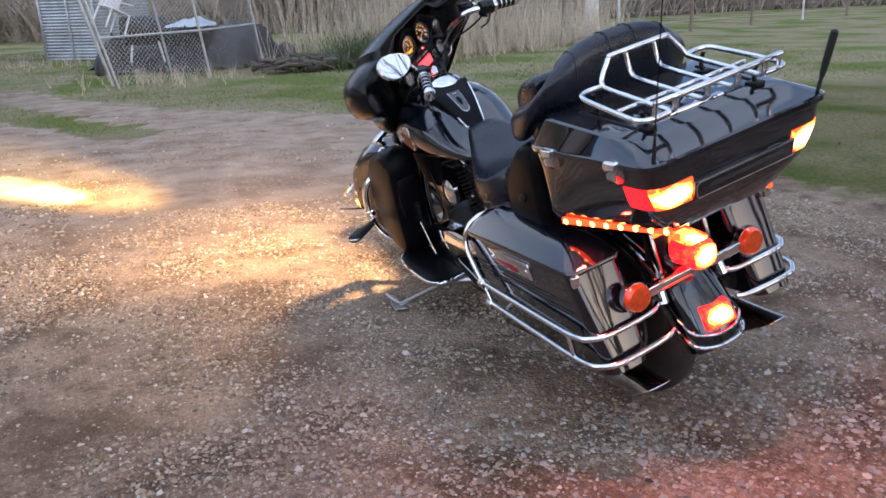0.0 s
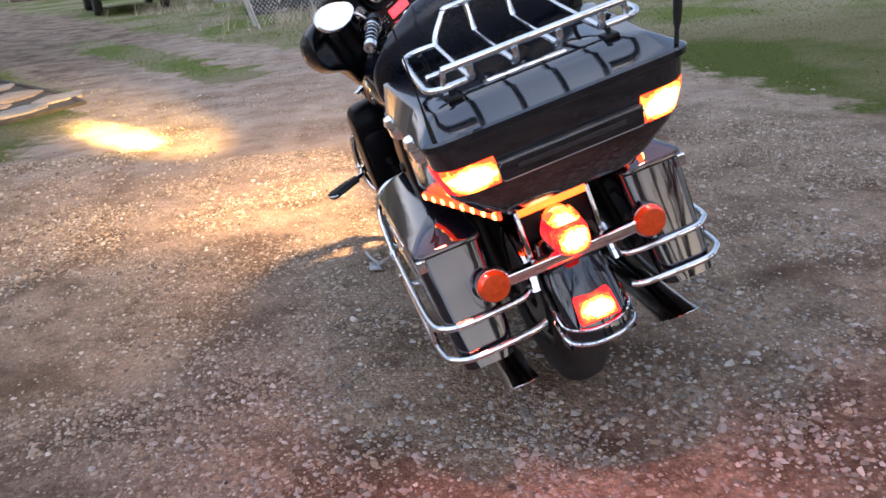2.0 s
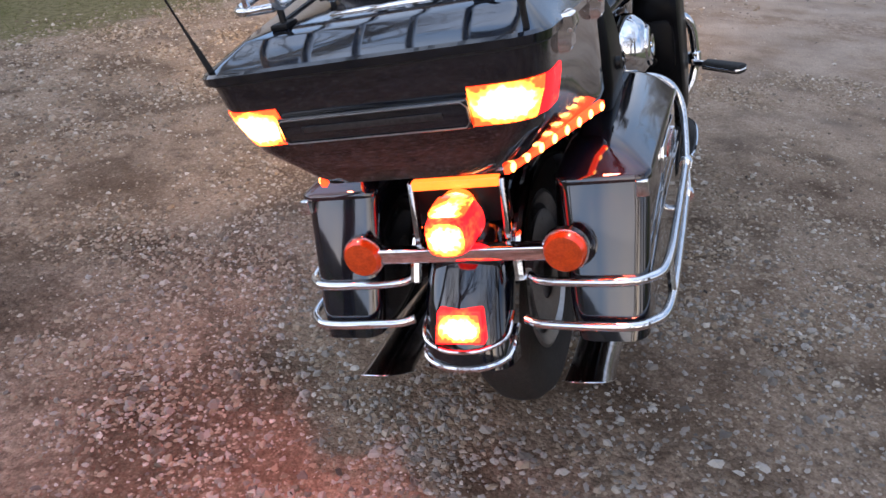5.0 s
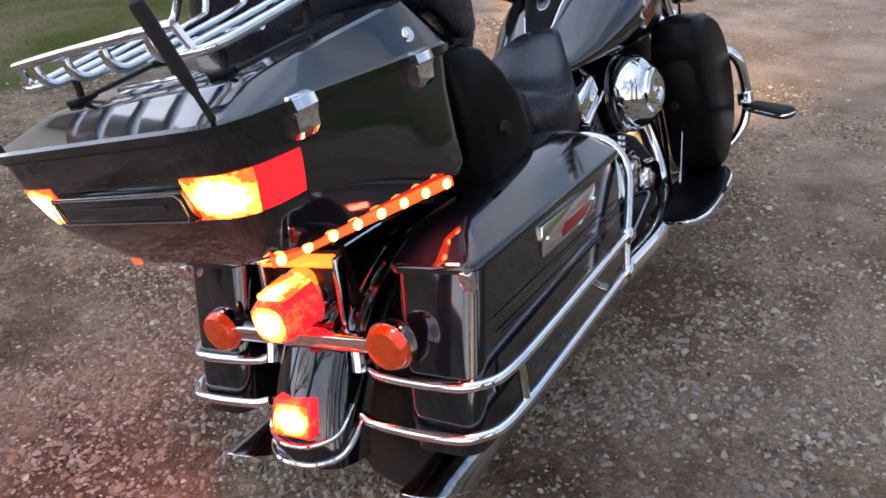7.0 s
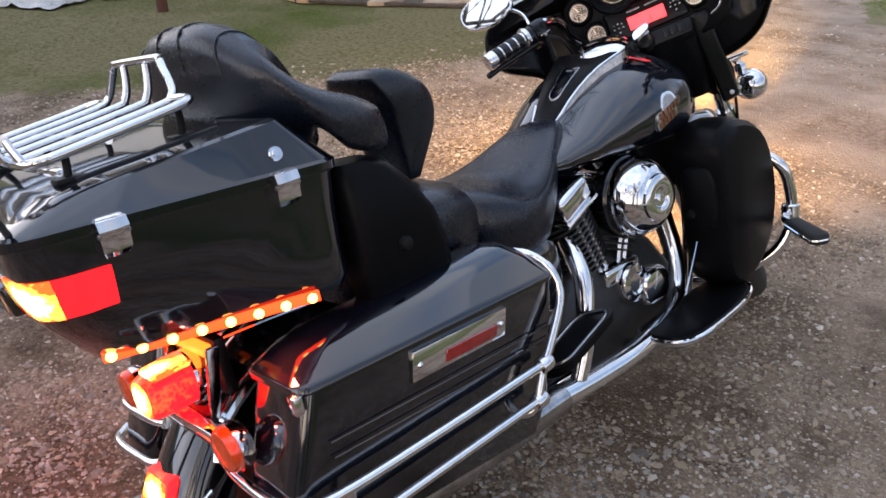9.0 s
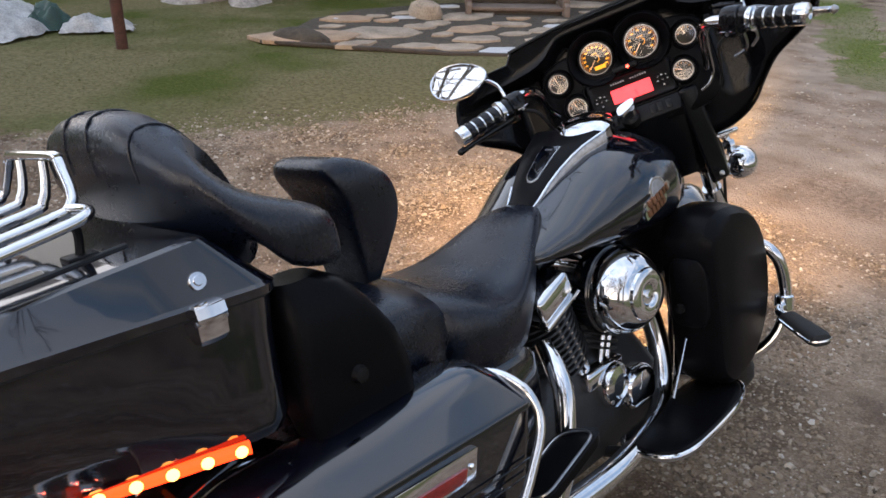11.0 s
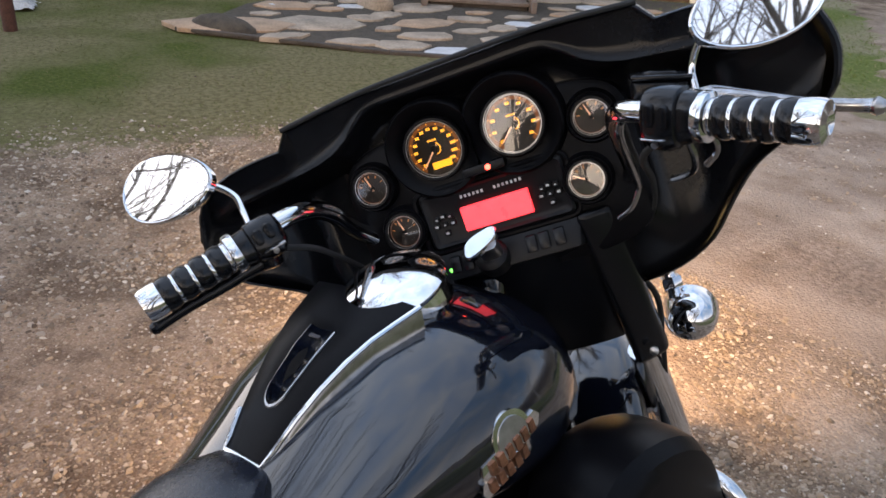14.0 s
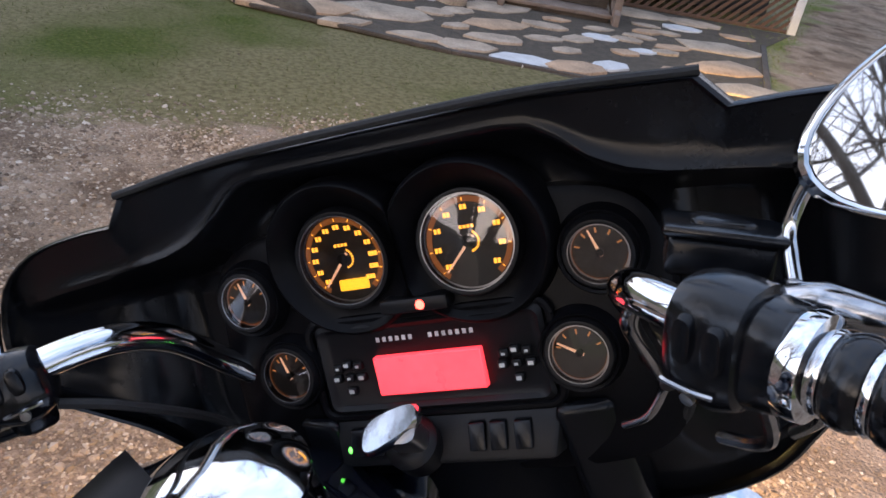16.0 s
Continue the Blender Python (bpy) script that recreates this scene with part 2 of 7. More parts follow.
def tube(pts, r, n=10, smooth=True, loop=False, steps=6, bm=None):
    """A round bar along pts; r a number or one radius for each given point."""
    base = len(pts)
    C = curve(pts, steps) if smooth else [Vector(p) for p in pts]
    rings = []
    side = None
    for i, p in enumerate(C):
        d = (C[min(i + 1, len(C) - 1)] - C[max(i - 1, 0)]).normalized()
        if side is None:
            side = d.orthogonal().normalized()
        side = (side - d * side.dot(d)).normalized()
        up = d.cross(side)
        if isinstance(r, (int, float)):
            rad = r
        else:
            f = i / (len(C) - 1) * (base - 1)
            k = min(int(f), base - 2)
            rad = r[k] + (r[k + 1] - r[k]) * (f - k)
        rings.append([p + (side * math.cos(a) + up * math.sin(a)) * rad for a in (2 * math.pi * j / n for j in range(n))])
    return loft(rings, True, loop, bm)


def lathe(profile, origin, axis, n=32, bm=None, caps=True):
    """profile: (radius, height along the axis)."""
    d = Vector(axis).normalized()
    u = d.orthogonal().normalized()
    v = d.cross(u)
    o = Vector(origin)
    return loft([[o + d * h + (u * math.cos(a) + v * math.sin(a)) * max(r, 1e-4) for a in (2 * math.pi * j / n for j in range(n))] for r, h in profile], caps, False, bm)


def box(x0, x1, y0, y1, z0, z1, r=0.004, seg=2, m=None):
    bm = bmesh.new()
    bmesh.ops.create_cube(bm, size=1)
    for v in bm.verts:
        v.co = Vector(((x0, x1)[v.co.x > 0], (y0, y1)[v.co.y > 0], (z0, z1)[v.co.z > 0]))
    if r:
        bmesh.ops.bevel(bm, geom=bm.edges[:], offset=r, segments=seg, affect="EDGES", profile=0.5)
    if m is not None:
        bm.transform(m)
    return bm


def hexa(low, high, r=0.004, seg=2):
    """A block from four low and four high corners, in the same order round."""
    bm = bmesh.new()
    a, b = [bm.verts.new(p) for p in low], [bm.verts.new(p) for p in high]
    bm.faces.new(a[::-1])
    bm.faces.new(b)
    for i in range(4):
        bm.faces.new((a[i], a[(i + 1) % 4], b[(i + 1) % 4], b[i]))
    if r:
        bmesh.ops.bevel(bm, geom=bm.edges[:], offset=r, segments=seg, affect="EDGES", profile=0.5)
    return bm


def rrect(x0, x1, y0, y1, r, n=5):
    """A rectangle with rounded corners, as (x, y) points."""
    out = []
    for cx, cy, a0 in ((x1 - r, y1 - r, 0), (x0 + r, y1 - r, 90), (x0 + r, y0 + r, 180), (x1 - r, y0 + r, 270)):
        out += [(cx + r * math.cos(radians(a0 + 90 * k / n)), cy + r * math.sin(radians(a0 + 90 * k / n))) for k in range(n + 1)]
    return out


def denser(pts, n):
    """Extra points on the straight sides of a rounded rectangle with n + 1 points to a corner."""
    out = []
    for i, p in enumerate(pts):
        out.append(p)
        if i % (n + 1) == n:
            q = pts[(i + 1) % len(pts)]
            out += [(p[0] + (q[0] - p[0]) * k / 9, p[1] + (q[1] - p[1]) * k / 9) for k in range(1, 9)]
    return out


def oval(a, b, n=24, power=2.0):
    """A rounded outline as (u, v) points."""
    out = []
    for k in range(n):
        t = 2 * math.pi * k / n
        c, s = math.cos(t), math.sin(t)
        out.append((a * math.copysign(abs(c) ** (2 / power), c), b * math.copysign(abs(s) ** (2 / power), s)))
    return out


# ---- ground ----
def smooth(a, b, v):
    t = np.clip((v - a) / (b - a), 0, 1)
    return t * t * (3 - 2 * t)


def polyline_x(ys, pts):
    """x of a line through (x, y) points at the given y."""
    p = sorted(pts, key=lambda q: q[1])
    return np.interp(ys, [q[1] for q in p], [q[0] for q in p])


def track(x, y, pts, half):
    """1 on a lane along the points, 0 beside it."""
    best = np.full(x.shape, 1e9)
    for (ax, ay), (bx, by) in zip(pts, pts[1:]):
        dx, dy = bx - ax, by - ay
        t = np.clip(((x - ax) * dx + (y - ay) * dy) / (dx * dx + dy * dy), 0, 1)
        best = np.minimum(best, np.hypot(x - ax - t * dx, y - ay - t * dy))
    return 1 - smooth(half * .8, half * 1.25, best)


def grass_cover(x, y):
    """How far the ground is grown over, 0 bare gravel to 1 lawn."""
    left = polyline_x(y, [(-6, -8), (-5, -2), (-3.6, 1.5), (-2.9, 2.6), (-2.3, 3.3), (-1.9, 4.2), (-1.7, 5.2), (-1.5, 6.4), (-1.4, 7.6), (-1.5, 8.6), (-1.5, 10.5), (-1.5, 40)])
    right = polyline_x(y, [(9, -8), (7, 0), (5.2, 2.4), (4.6, 3.6), (4.3, 5.0), (3.9, 7.0), (2.9, 8.6), (1.6, 9.8), (.2, 10.9), (-.4, 11.6), (-1.2, 12.6), (-1.2, 40)])
    g = np.maximum(smooth(.95, -.55, x - left), smooth(-.6, .6, x - right))
    lane = np.maximum(track(x, y, [(-.6, 8.0), (-1.2, 9.4), (-2.4, 11.4), (-4.6, 15.5), (-7.6, 21.5), (-13, 31), (-30, 60)], .75), track(x, y, [(.6, 9.2), (-.3, 10.6), (-1.6, 12.4), (-4.2, 17.5), (-8.9, 26.5), (-14, 36), (-32, 66)], .8))
    island = track(x, y, [(.05, 8.75), (-.6, 9.8), (-1.3, 11.2), (-3.2, 14.6)], .34)
    g = np.maximum(g * (1 - lane), island)
    return g


def ground_z(x, y):
    z = .012 * np.sin(x * 1.7 + .4 * y) * np.cos(y * 1.3 - .3 * x) + .02 * np.sin(x * .31 + 1) * np.sin(y * .27)
    near = smooth(1.6, 4.5, np.hypot(x - 1.7, y - 2.6))
    return z * near - .004


def spaced(c, near, far, n):
    u = np.linspace(-1, 1, n)
    return c + near * u + (far - near) * np.sign(u) * np.abs(u) ** 6


gx, gy = spaced(.5, 9, 420, 300), spaced(5, 11, 420, 320)
X, Y = np.meshgrid(gx, gy)
Z = ground_z(X, Y)
bumps = np.array([noise.noise(Vector((a * 3.1, b * 3.1, 0))) for a, b in zip(X.ravel(), Y.ravel())]).reshape(X.shape)
COVER = np.clip(grass_cover(X + bumps * .35, Y + bumps * .2) + .12 * bumps, 0, 1)
Z = Z + .006 * bumps * (1 - smooth(20, 60, np.abs(X)))
me = bpy.data.meshes.new("ground")
n, k = X.shape[1], X.shape[0]
idx = np.arange(n * k).reshape(k, n)
faces = np.stack([idx[:-1, :-1], idx[:-1, 1:], idx[1:, 1:], idx[1:, :-1]], -1).reshape(-1, 4)
me.from_pydata(np.stack([X, Y, Z], -1).reshape(-1, 3).tolist(), [], faces.tolist())
me.attributes.new("cover", "FLOAT", "POINT").data.foreach_set("value", COVER.ravel().astype(np.float32))
LUSH = smooth(7.6, 9.6, Y)
# ground tone lowered behind the motorcycle and in six patches
DARKER = smooth(3.3, 1.7, Y + .5 * bumps) * smooth(-2.2, -.6, X)
for sx, sy, sr in ((.25, 7.8, .42), (1.1, 5.75, .5), (.1, 7.1, .3), (2.6, 6.4, .4), (-.4, 5.6, .3), (3.2, 4.4, .5)):
    DARKER = np.maximum(DARKER, smooth(sr * 1.25, sr * .3, np.hypot((X - sx) * .8, (Y - sy) * 1.7) + .25 * bumps))
DUST = smooth(3.6, 6.2, Y + .6 * bumps) * smooth(-2.6, -.9, X) * .85
me.attributes.new("dust", "FLOAT", "POINT").data.foreach_set("value", DUST.ravel().astype(np.float32))
me.attributes.new("lush", "FLOAT", "POINT").data.foreach_set("value", LUSH.ravel().astype(np.float32))
me.attributes.new("darker_ground", "FLOAT", "POINT").data.foreach_set("value", DARKER.ravel().astype(np.float32))
me.shade_smooth()


def ground_material():
    m = bpy.data.materials.new("gravel_and_lawn")
    m.use_nodes = True
    n, l = m.node_tree.nodes, m.node_tree.links
    b = n["Principled BSDF"]
    co = n.new("ShaderNodeTexCoord")
    at = n.new("ShaderNodeAttribute")
    at.attribute_name = "cover"

    def tex(kind, scale, detail=5):
        t = n.new(kind)
        t.inputs["Scale"].default_value = scale
        if kind == "ShaderNodeTexNoise":
            t.inputs["Detail"].default_value = detail
        l.new(co.outputs["Object"], t.inputs["Vector"])
        return t

    def ramp(src, stops):
        r = n.new("ShaderNodeValToRGB")
        e = r.color_ramp.elements
        while len(e) < len(stops):
            e.new(.5)
        for q, (p, c) in zip(e, stops):
            q.position, q.color = p, (*c, 1)
        l.new(src, r.inputs[0])
        return r.outputs[0]

    def mix(f, a, c, mode="MIX"):
        x = n.new("ShaderNodeMix")
        x.data_type, x.blend_type = "RGBA", mode
        if isinstance(f, float):
            x.inputs[0].default_value = f
        else:
            l.new(f, x.inputs[0])
        l.new(a, x.inputs[6])
        l.new(c, x.inputs[7])
        return x.outputs[2]

    pebble = tex("ShaderNodeTexVoronoi", 75)
    pebble2 = tex("ShaderNodeTexVoronoi", 190)
    soil = ramp(tex("ShaderNodeTexNoise", 1.1, 8).outputs["Fac"], [(.35, (.21, .137, .089)), (.5, (.30, .21, .140)), (.66, (.37, .273, .192))])
    stone = ramp(pebble.outputs["Color"], [(.0, (.105, .085, .067)), (.5, (.262, .202, .148)), (.85, (.39, .323, .248)), (1, (.60, .53, .46))])
    grit = ramp(pebble2.outputs["Color"], [(.0, (.105, .08, .06)), (.6, (.267, .202, .15)), (1, (.48, .405, .33))])
    amount = ramp(tex("ShaderNodeTexNoise", .9, 6).outputs["Fac"], [(.40, (.15, .15, .15)), (.62, (.85, .85, .85))])
    bare = mix(amount, mix(.55, soil, grit), mix(.6, grit, stone))
    dark = ramp(tex("ShaderNodeTexNoise", 6, 6).outputs["Fac"], [(.32, (.40, .37, .35)), (.50, (1, 1, 1))])
    bare = mix(.7, bare, dark, "MULTIPLY")
    worn = ramp(tex("ShaderNodeTexNoise", 2.3, 7).outputs["Fac"], [(.40, (.50, .46, .43)), (.56, (1.08, 1.06, 1.05))])
    bare = mix(.8, bare, worn, "MULTIPLY")
    blade = ramp(tex("ShaderNodeTexNoise", 40, 8).outputs["Fac"], [(.3, (.042, .056, .011)), (.5, (.066, .085, .018)), (.7, (.098, .116, .030))])
    dry = ramp(tex("ShaderNodeTexNoise", 26, 8).outputs["Fac"], [(.3, (.105, .090, .045)), (.6, (.195, .168, .092))])
    patch = ramp(tex("ShaderNodeTexNoise", .55, 5).outputs["Fac"], [(.40, (0, 0, 0)), (.54, (.9, .9, .9))])
    lawn = mix(patch, blade, dry)
    lush_at, darker_at = n.new("ShaderNodeAttribute"), n.new("ShaderNodeAttribute")
    lush_at.attribute_name, darker_at.attribute_name = "lush", "darker_ground"
    fresh = ramp(tex("ShaderNodeTexNoise", 24, 8).outputs["Fac"], [(.3, (.074, .100, .023)), (.5, (.120, .150, .040)), (.7, (.19, .20, .074))])
    straw = ramp(tex("ShaderNodeTexNoise", 18, 8).outputs["Fac"], [(.3, (.17, .15, .085)), (.6, (.30, .26, .17))])
    lawn = mix(lush_at.outputs["Fac"], lawn, mix(patch, fresh, straw))
    darker_grain = ramp(tex("ShaderNodeTexNoise", 34, 8).outputs["Fac"], [(.36, (.64, .60, .58)), (.62, (1.0, .97, .95))])
    dust_at = n.new("ShaderNodeAttribute")
    dust_at.attribute_name = "dust"
    pale = ramp(tex("ShaderNodeTexNoise", 3.1, 9).outputs["Fac"], [(.34, (.27, .195, .143)), (.48, (.40, .315, .250)), (.68, (.50, .405, .330))])
    bare = mix(dust_at.outputs["Fac"], bare, mix(.35, pale, bare))
    bare = mix(darker_at.outputs["Fac"], bare, mix(1.0, bare, darker_grain, "MULTIPLY"))
    edge = n.new("ShaderNodeMath")
    edge.operation = "MULTIPLY_ADD"
    edge.inputs[1].default_value = .9
    l.new(at.outputs["Fac"], edge.inputs[0])
    shift = n.new("ShaderNodeMath")
    shift.operation = "MULTIPLY_ADD"
    shift.inputs[1].default_value, shift.inputs[2].default_value = .7, -.30
    l.new(tex("ShaderNodeTexNoise", 9, 8).outputs["Fac"], shift.inputs[0])
    l.new(shift.outputs[0], edge.inputs[2])
    l.new(mix(ramp(edge.outputs[0], [(.38, (0, 0, 0)), (.62, (1, 1, 1))]), bare, lawn), b.inputs["Base Color"])
    b.inputs["Roughness"].default_value = .93
    b.inputs["Specular IOR Level"].default_value = .08
    bp = n.new("ShaderNodeBump")
    bp.inputs["Strength"].default_value, bp.inputs["Distance"].default_value = .7, .008
    hh = n.new("ShaderNodeMath")
    hh.operation = "MULTIPLY_ADD"
    hh.inputs[1].default_value = -1.2
    l.new(pebble.outputs["Distance"], hh.inputs[0])
    l.new(tex("ShaderNodeTexNoise", 150, 6).outputs["Fac"], hh.inputs[2])
    l.new(hh.outputs[0], bp.inputs["Height"])
    l.new(bp.outputs[0], b.inputs["Normal"])
    return m


me.materials.append(ground_material())
ground = tagged(new("ground", me), "gravel yard worn into short patchy lawn", "ground", kind="structure")

# ---- materials of the yard ----
STONE = mat("flagstone", (.33, .265, .20), .85, spread=.4, scale=5, fine=50, bump=.5, bump_scale=60)
STONE_PALE = mat("flagstone_pale", (.50, .51, .52), .8, spread=.2, scale=7, fine=60, bump=.4, bump_scale=70)
STONE_TAN = mat("flagstone_tan", (.36, .25, .165), .85, spread=.35, scale=6, fine=50, bump=.5, bump_scale=60)
MULCH = mat("dark_mulch", (.060, .049, .036), .95, spread=.5, scale=14, fine=110, bump=.9, bump_scale=90)
TIMBER = mat("grey_timber", (.17, .13, .105), .8, spread=.3, scale=6, fine=80, bump=.4, bump_scale=120)
TIMBER_EDGE = mat("old_edging", (.06, .05, .042), .9, spread=.4, scale=9, fine=80, bump=.5, bump_scale=90)
LATTICE = mat("brown_lattice", (.10, .055, .035), .75, spread=.35, scale=8, fine=70, bump=.2, bump_scale=100)
WHITE_WALL = mat("white_siding", (.68, .67, .65), .6, spread=.08, scale=3, fine=40, bump=.1, bump_scale=60)
BARK = mat("pale_bark", (.30, .275, .25), .9, spread=.6, scale=7, fine=45, bump=1.0, bump_scale=24)
BARK_PALE = mat("whitish_bark", (.58, .55, .51), .9, spread=.45, scale=4, fine=40, bump=.8, bump_scale=24)
BARK_DARK = mat("dark_bark", (.10, .085, .07), .92, spread=.45, scale=6, fine=60, bump=.9, bump_scale=30)
RUST = mat("rusty_steel", (.075, .03, .02), .8, spread=.4, scale=12, fine=90, bump=.3, bump_scale=120)
TARP = mat("grey_tarp", (.40, .41, .41), .5, spread=.4, scale=7, fine=60, bump=.4, bump_scale=18)
TARP_GREEN = mat("green_tarp", (.02, .06, .05), .5, spread=.3, scale=7, fine=60, bump=.4, bump_scale=18)
TARP_BLUE = mat("pale_blue_tarp", (.42, .50, .56), .5, spread=.2, scale=5, fine=50, bump=.3, bump_scale=14)
GALV = mat("galvanised_steel", (.50, .51, .52), .45, metal=.7, spread=.25, scale=9, fine=70)
CORR = mat("corrugated_sheet", (.36, .40, .43), .45, metal=.4, spread=.25, scale=2.5, fine=30, dirt=(.22, .21, .20))
WHITE_PLASTIC = mat("white_plastic", (.75, .76, .78), .4, spread=.08, scale=6, fine=50)
DARK_CAR = mat("dark_blue_paint", (.012, .018, .035), .3, spread=.3, scale=3, fine=60, coat=.5)
CAR_GLASS = mat("tinted_glass", (.02, .025, .03), .08, spread=.2)
DRY_BRUSH = mat("dry_brush", (.50, .43, .33), .9, spread=.4, scale=4, fine=40)
GREEN_LEAF = mat("green_leaf", (.05, .085, .025), .6, spread=.4, scale=5, fine=40)
WOODS = mat("bare_woods", (.30, .26, .215), .95, spread=.4, scale=.6, fine=9)
GRAVEL = mat("gravel_stone", (.26, .23, .205), .9, spread=.2, scale=20, fine=120)


def per_island(m, stops):
    """Give each loose piece of a joined mesh its own colour."""
    n, l = m.node_tree.nodes, m.node_tree.links
    g = n.new("ShaderNodeNewGeometry")
    r = n.new("ShaderNodeValToRGB")
    e = r.color_ramp.elements
    while len(e) < len(stops):
        e.new(.5)
    for q, (p, c) in zip(e, stops):
        q.position, q.color = p, (*c, 1)
    l.new(g.outputs["Random Per Island"], r.inputs[0])
    l.new(r.outputs[0], n["Principled BSDF"].inputs["Base Color"])
    return m


per_island(GRAVEL, [(0, (.115, .09, .068)), (.2, (.195, .147, .103)), (.5, (.28, .213, .15)), (.80, (.34, .27, .20)), (.93, (.40, .345, .28)), (1, (.56, .51, .45))])
GRASS = per_island(mat("grass_blade", (.07, .11, .03), .8, spec=.1), [(0, (.050, .066, .015)), (.4, (.074, .088, .023)), (.75, (.112, .115, .042)), (1, (.17, .148, .080))])
FIELD_GRASS = per_island(mat("field_blade", (.1, .14, .04), .8, spec=.1), [(0, (.10, .14, .030)), (.4, (.14, .18, .042)), (.75, (.19, .21, .070)), (1, (.28, .25, .14))])
LEAF_LITTER = per_island(mat("dead_leaf", (.08, .055, .035), .9), [(0, (.025, .02, .016)), (.6, (.07, .05, .035)), (1, (.16, .11, .07))])
GRAVEL_GREY = per_island(mat("grey_gravel_stone", (.26, .24, .22), .9, spread=.2, scale=20, fine=120), [(0, (.10, .085, .072)), (.25, (.19, .165, .142)), (.6, (.285, .255, .225)), (.92, (.35, .32, .285)), (1, (.46, .43, .39))])
GRAVEL_TAN = per_island(mat("tan_gravel_stone", (.26, .22, .18), .9, spread=.2, scale=20, fine=120), [(0, (.085, .06, .042)), (.3, (.17, .135, .10)), (.65, (.27, .225, .175)), (.92, (.36, .31, .25)), (1, (.50, .46, .40))])

# ---- the motorcycle: x right, y forward, z up from the ground under its tail ----
BIKE = pose(1.8354, 1.656, 0, 0, -13.574, 5.911)
bike = thing("motorcycle", "black touring motorcycle with trunk leaning on its side stand", "motorcycle", BIKE)
HINGE = Vector((0, 1.6008, 1.1546))
STEER = Matrix.Translation(HINGE) @ Matrix.Rotation(radians(34), 4, Vector((0, -math.sin(radians(26)), math.cos(radians(26))))) @ Matrix.Translation(-HINGE)
SIDES = (1, -1)


def level(y, z, slope=-0.05, y0=0.39):
    return z + slope * (y - y0)


# -- wheels --
def wheel(name, y, z, r, w, m):
    c = Vector((0, y, z))
    rings = []
    for k in range(64):
        a = 2 * math.pi * k / 64
        d = Vector((0, math.cos(a), math.sin(a)))
        rings.append([c + d * (r - w * 0.52 + dr * w * 0.52) + Vector((dx * w / 2, 0, 0)) for dx, dr in
                      ((0, 1), (0.45, 0.93), (0.82, 0.66), (1, 0.15), (0.95, -0.4), (0.7, -0.95), (0, -1), (-0.7, -0.95), (-0.95, -0.4), (-1, 0.15), (-0.82, 0.66), (-0.45, 0.93))])
    root = part(name, loft(rings, False, True), TYRE, bike, "worn black rubber tyre", m)
    ri = r - w
    part("rim", lathe([(ri + .004, -w * .42), (ri + .012, -w * .40), (ri - .012, -w * .3), (ri - .016, 0), (ri - .012, w * .3), (ri + .012, w * .40), (ri + .004, w * .42), (ri - .022, w * .32), (ri - .028, 0), (ri - .022, -w * .32)], c, (1, 0, 0), 48, None, False), STEEL, root, "cast aluminium rim")
    part("hub", lathe([(.02, -.07), (.045, -.06), (.04, -.02), (.05, 0), (.04, .02), (.045, .06), (.02, .07)], c, (1, 0, 0), 24), STEEL, root)
    for k in range(9):
        a = 2 * math.pi * k / 9
        d = Vector((0, math.cos(a), math.sin(a)))
        part("spoke", tube([c + d * .035, c + d * (ri * .6), c + d * (ri - .015)], [.014, .010, .012], 8, steps=2), STEEL, root)
    for s in SIDES:
        part("brake_disc", lathe([(.075, s * .052), (.145, s * .052), (.145, s * .057), (.075, s * .057)], c, (1, 0, 0), 32, None, False), STEEL, root, "steel brake disc")
    return root


wheel("rear_tyre", .39, .32, .322, .14, None)
wheel("front_tyre", 2.03, .32, .322, .13, STEER)


def fender(name, path, half, deep, m, mat_=PAINT):
    """A deep skirted mudguard along (y, z, half width, depth) points of its crown."""
    C = curve([(y, z, 0) for y, z in path], 6)
    rings = []
    for i, p in enumerate(C):
        d = (C[min(i + 1, len(C) - 1)] - C[max(i - 1, 0)]).normalized()
        nrm = Vector((-d.y, d.x))
        if nrm.y < 0 and i < 1:
            nrm = -nrm
        f = i / (len(C) - 1)
        h, dp = half[0] + (half[1] - half[0]) * f, deep[0] + (deep[1] - deep[0]) * f
        prof = [(-h, -dp), (-h * 1.0, -dp * .45), (-h * .93, -dp * .16), (-h * .68, -dp * .03), (0, 0.012), (h * .68, -dp * .03), (h * .93, -dp * .16), (h * 1.0, -dp * .45), (h, -dp)]
        inner = [(x * .94, q - .006) for x, q in prof[::-1]]
        rings.append([(x, p.x + nrm.x * q * SIGN, p.y + nrm.y * q * SIGN) for x, q in prof + inner])
    return part(name, loft(rings), mat_, bike, "", m, 50)


SIGN = -1  # the crown's path runs front to back
rear_fender = fender("rear_fender", [(.78, .56), (.66, .64), (.5, .685), (.36, .69), (.2, .665), (.07, .59), (-.015, .50), (-.065, .42), (-.085, .36)], (.082, .088), (.12, .09), None)
front_fender = fender("front_fender", [(2.36, .34), (2.34, .46), (2.27, .58), (2.15, .66), (2.02, .685), (1.88, .655), (1.77, .57), (1.70, .45), (1.68, .34)], (.088, .088), (.13, .11), STEER)
tagged(rear_fender, "glossy black rear mudguard")
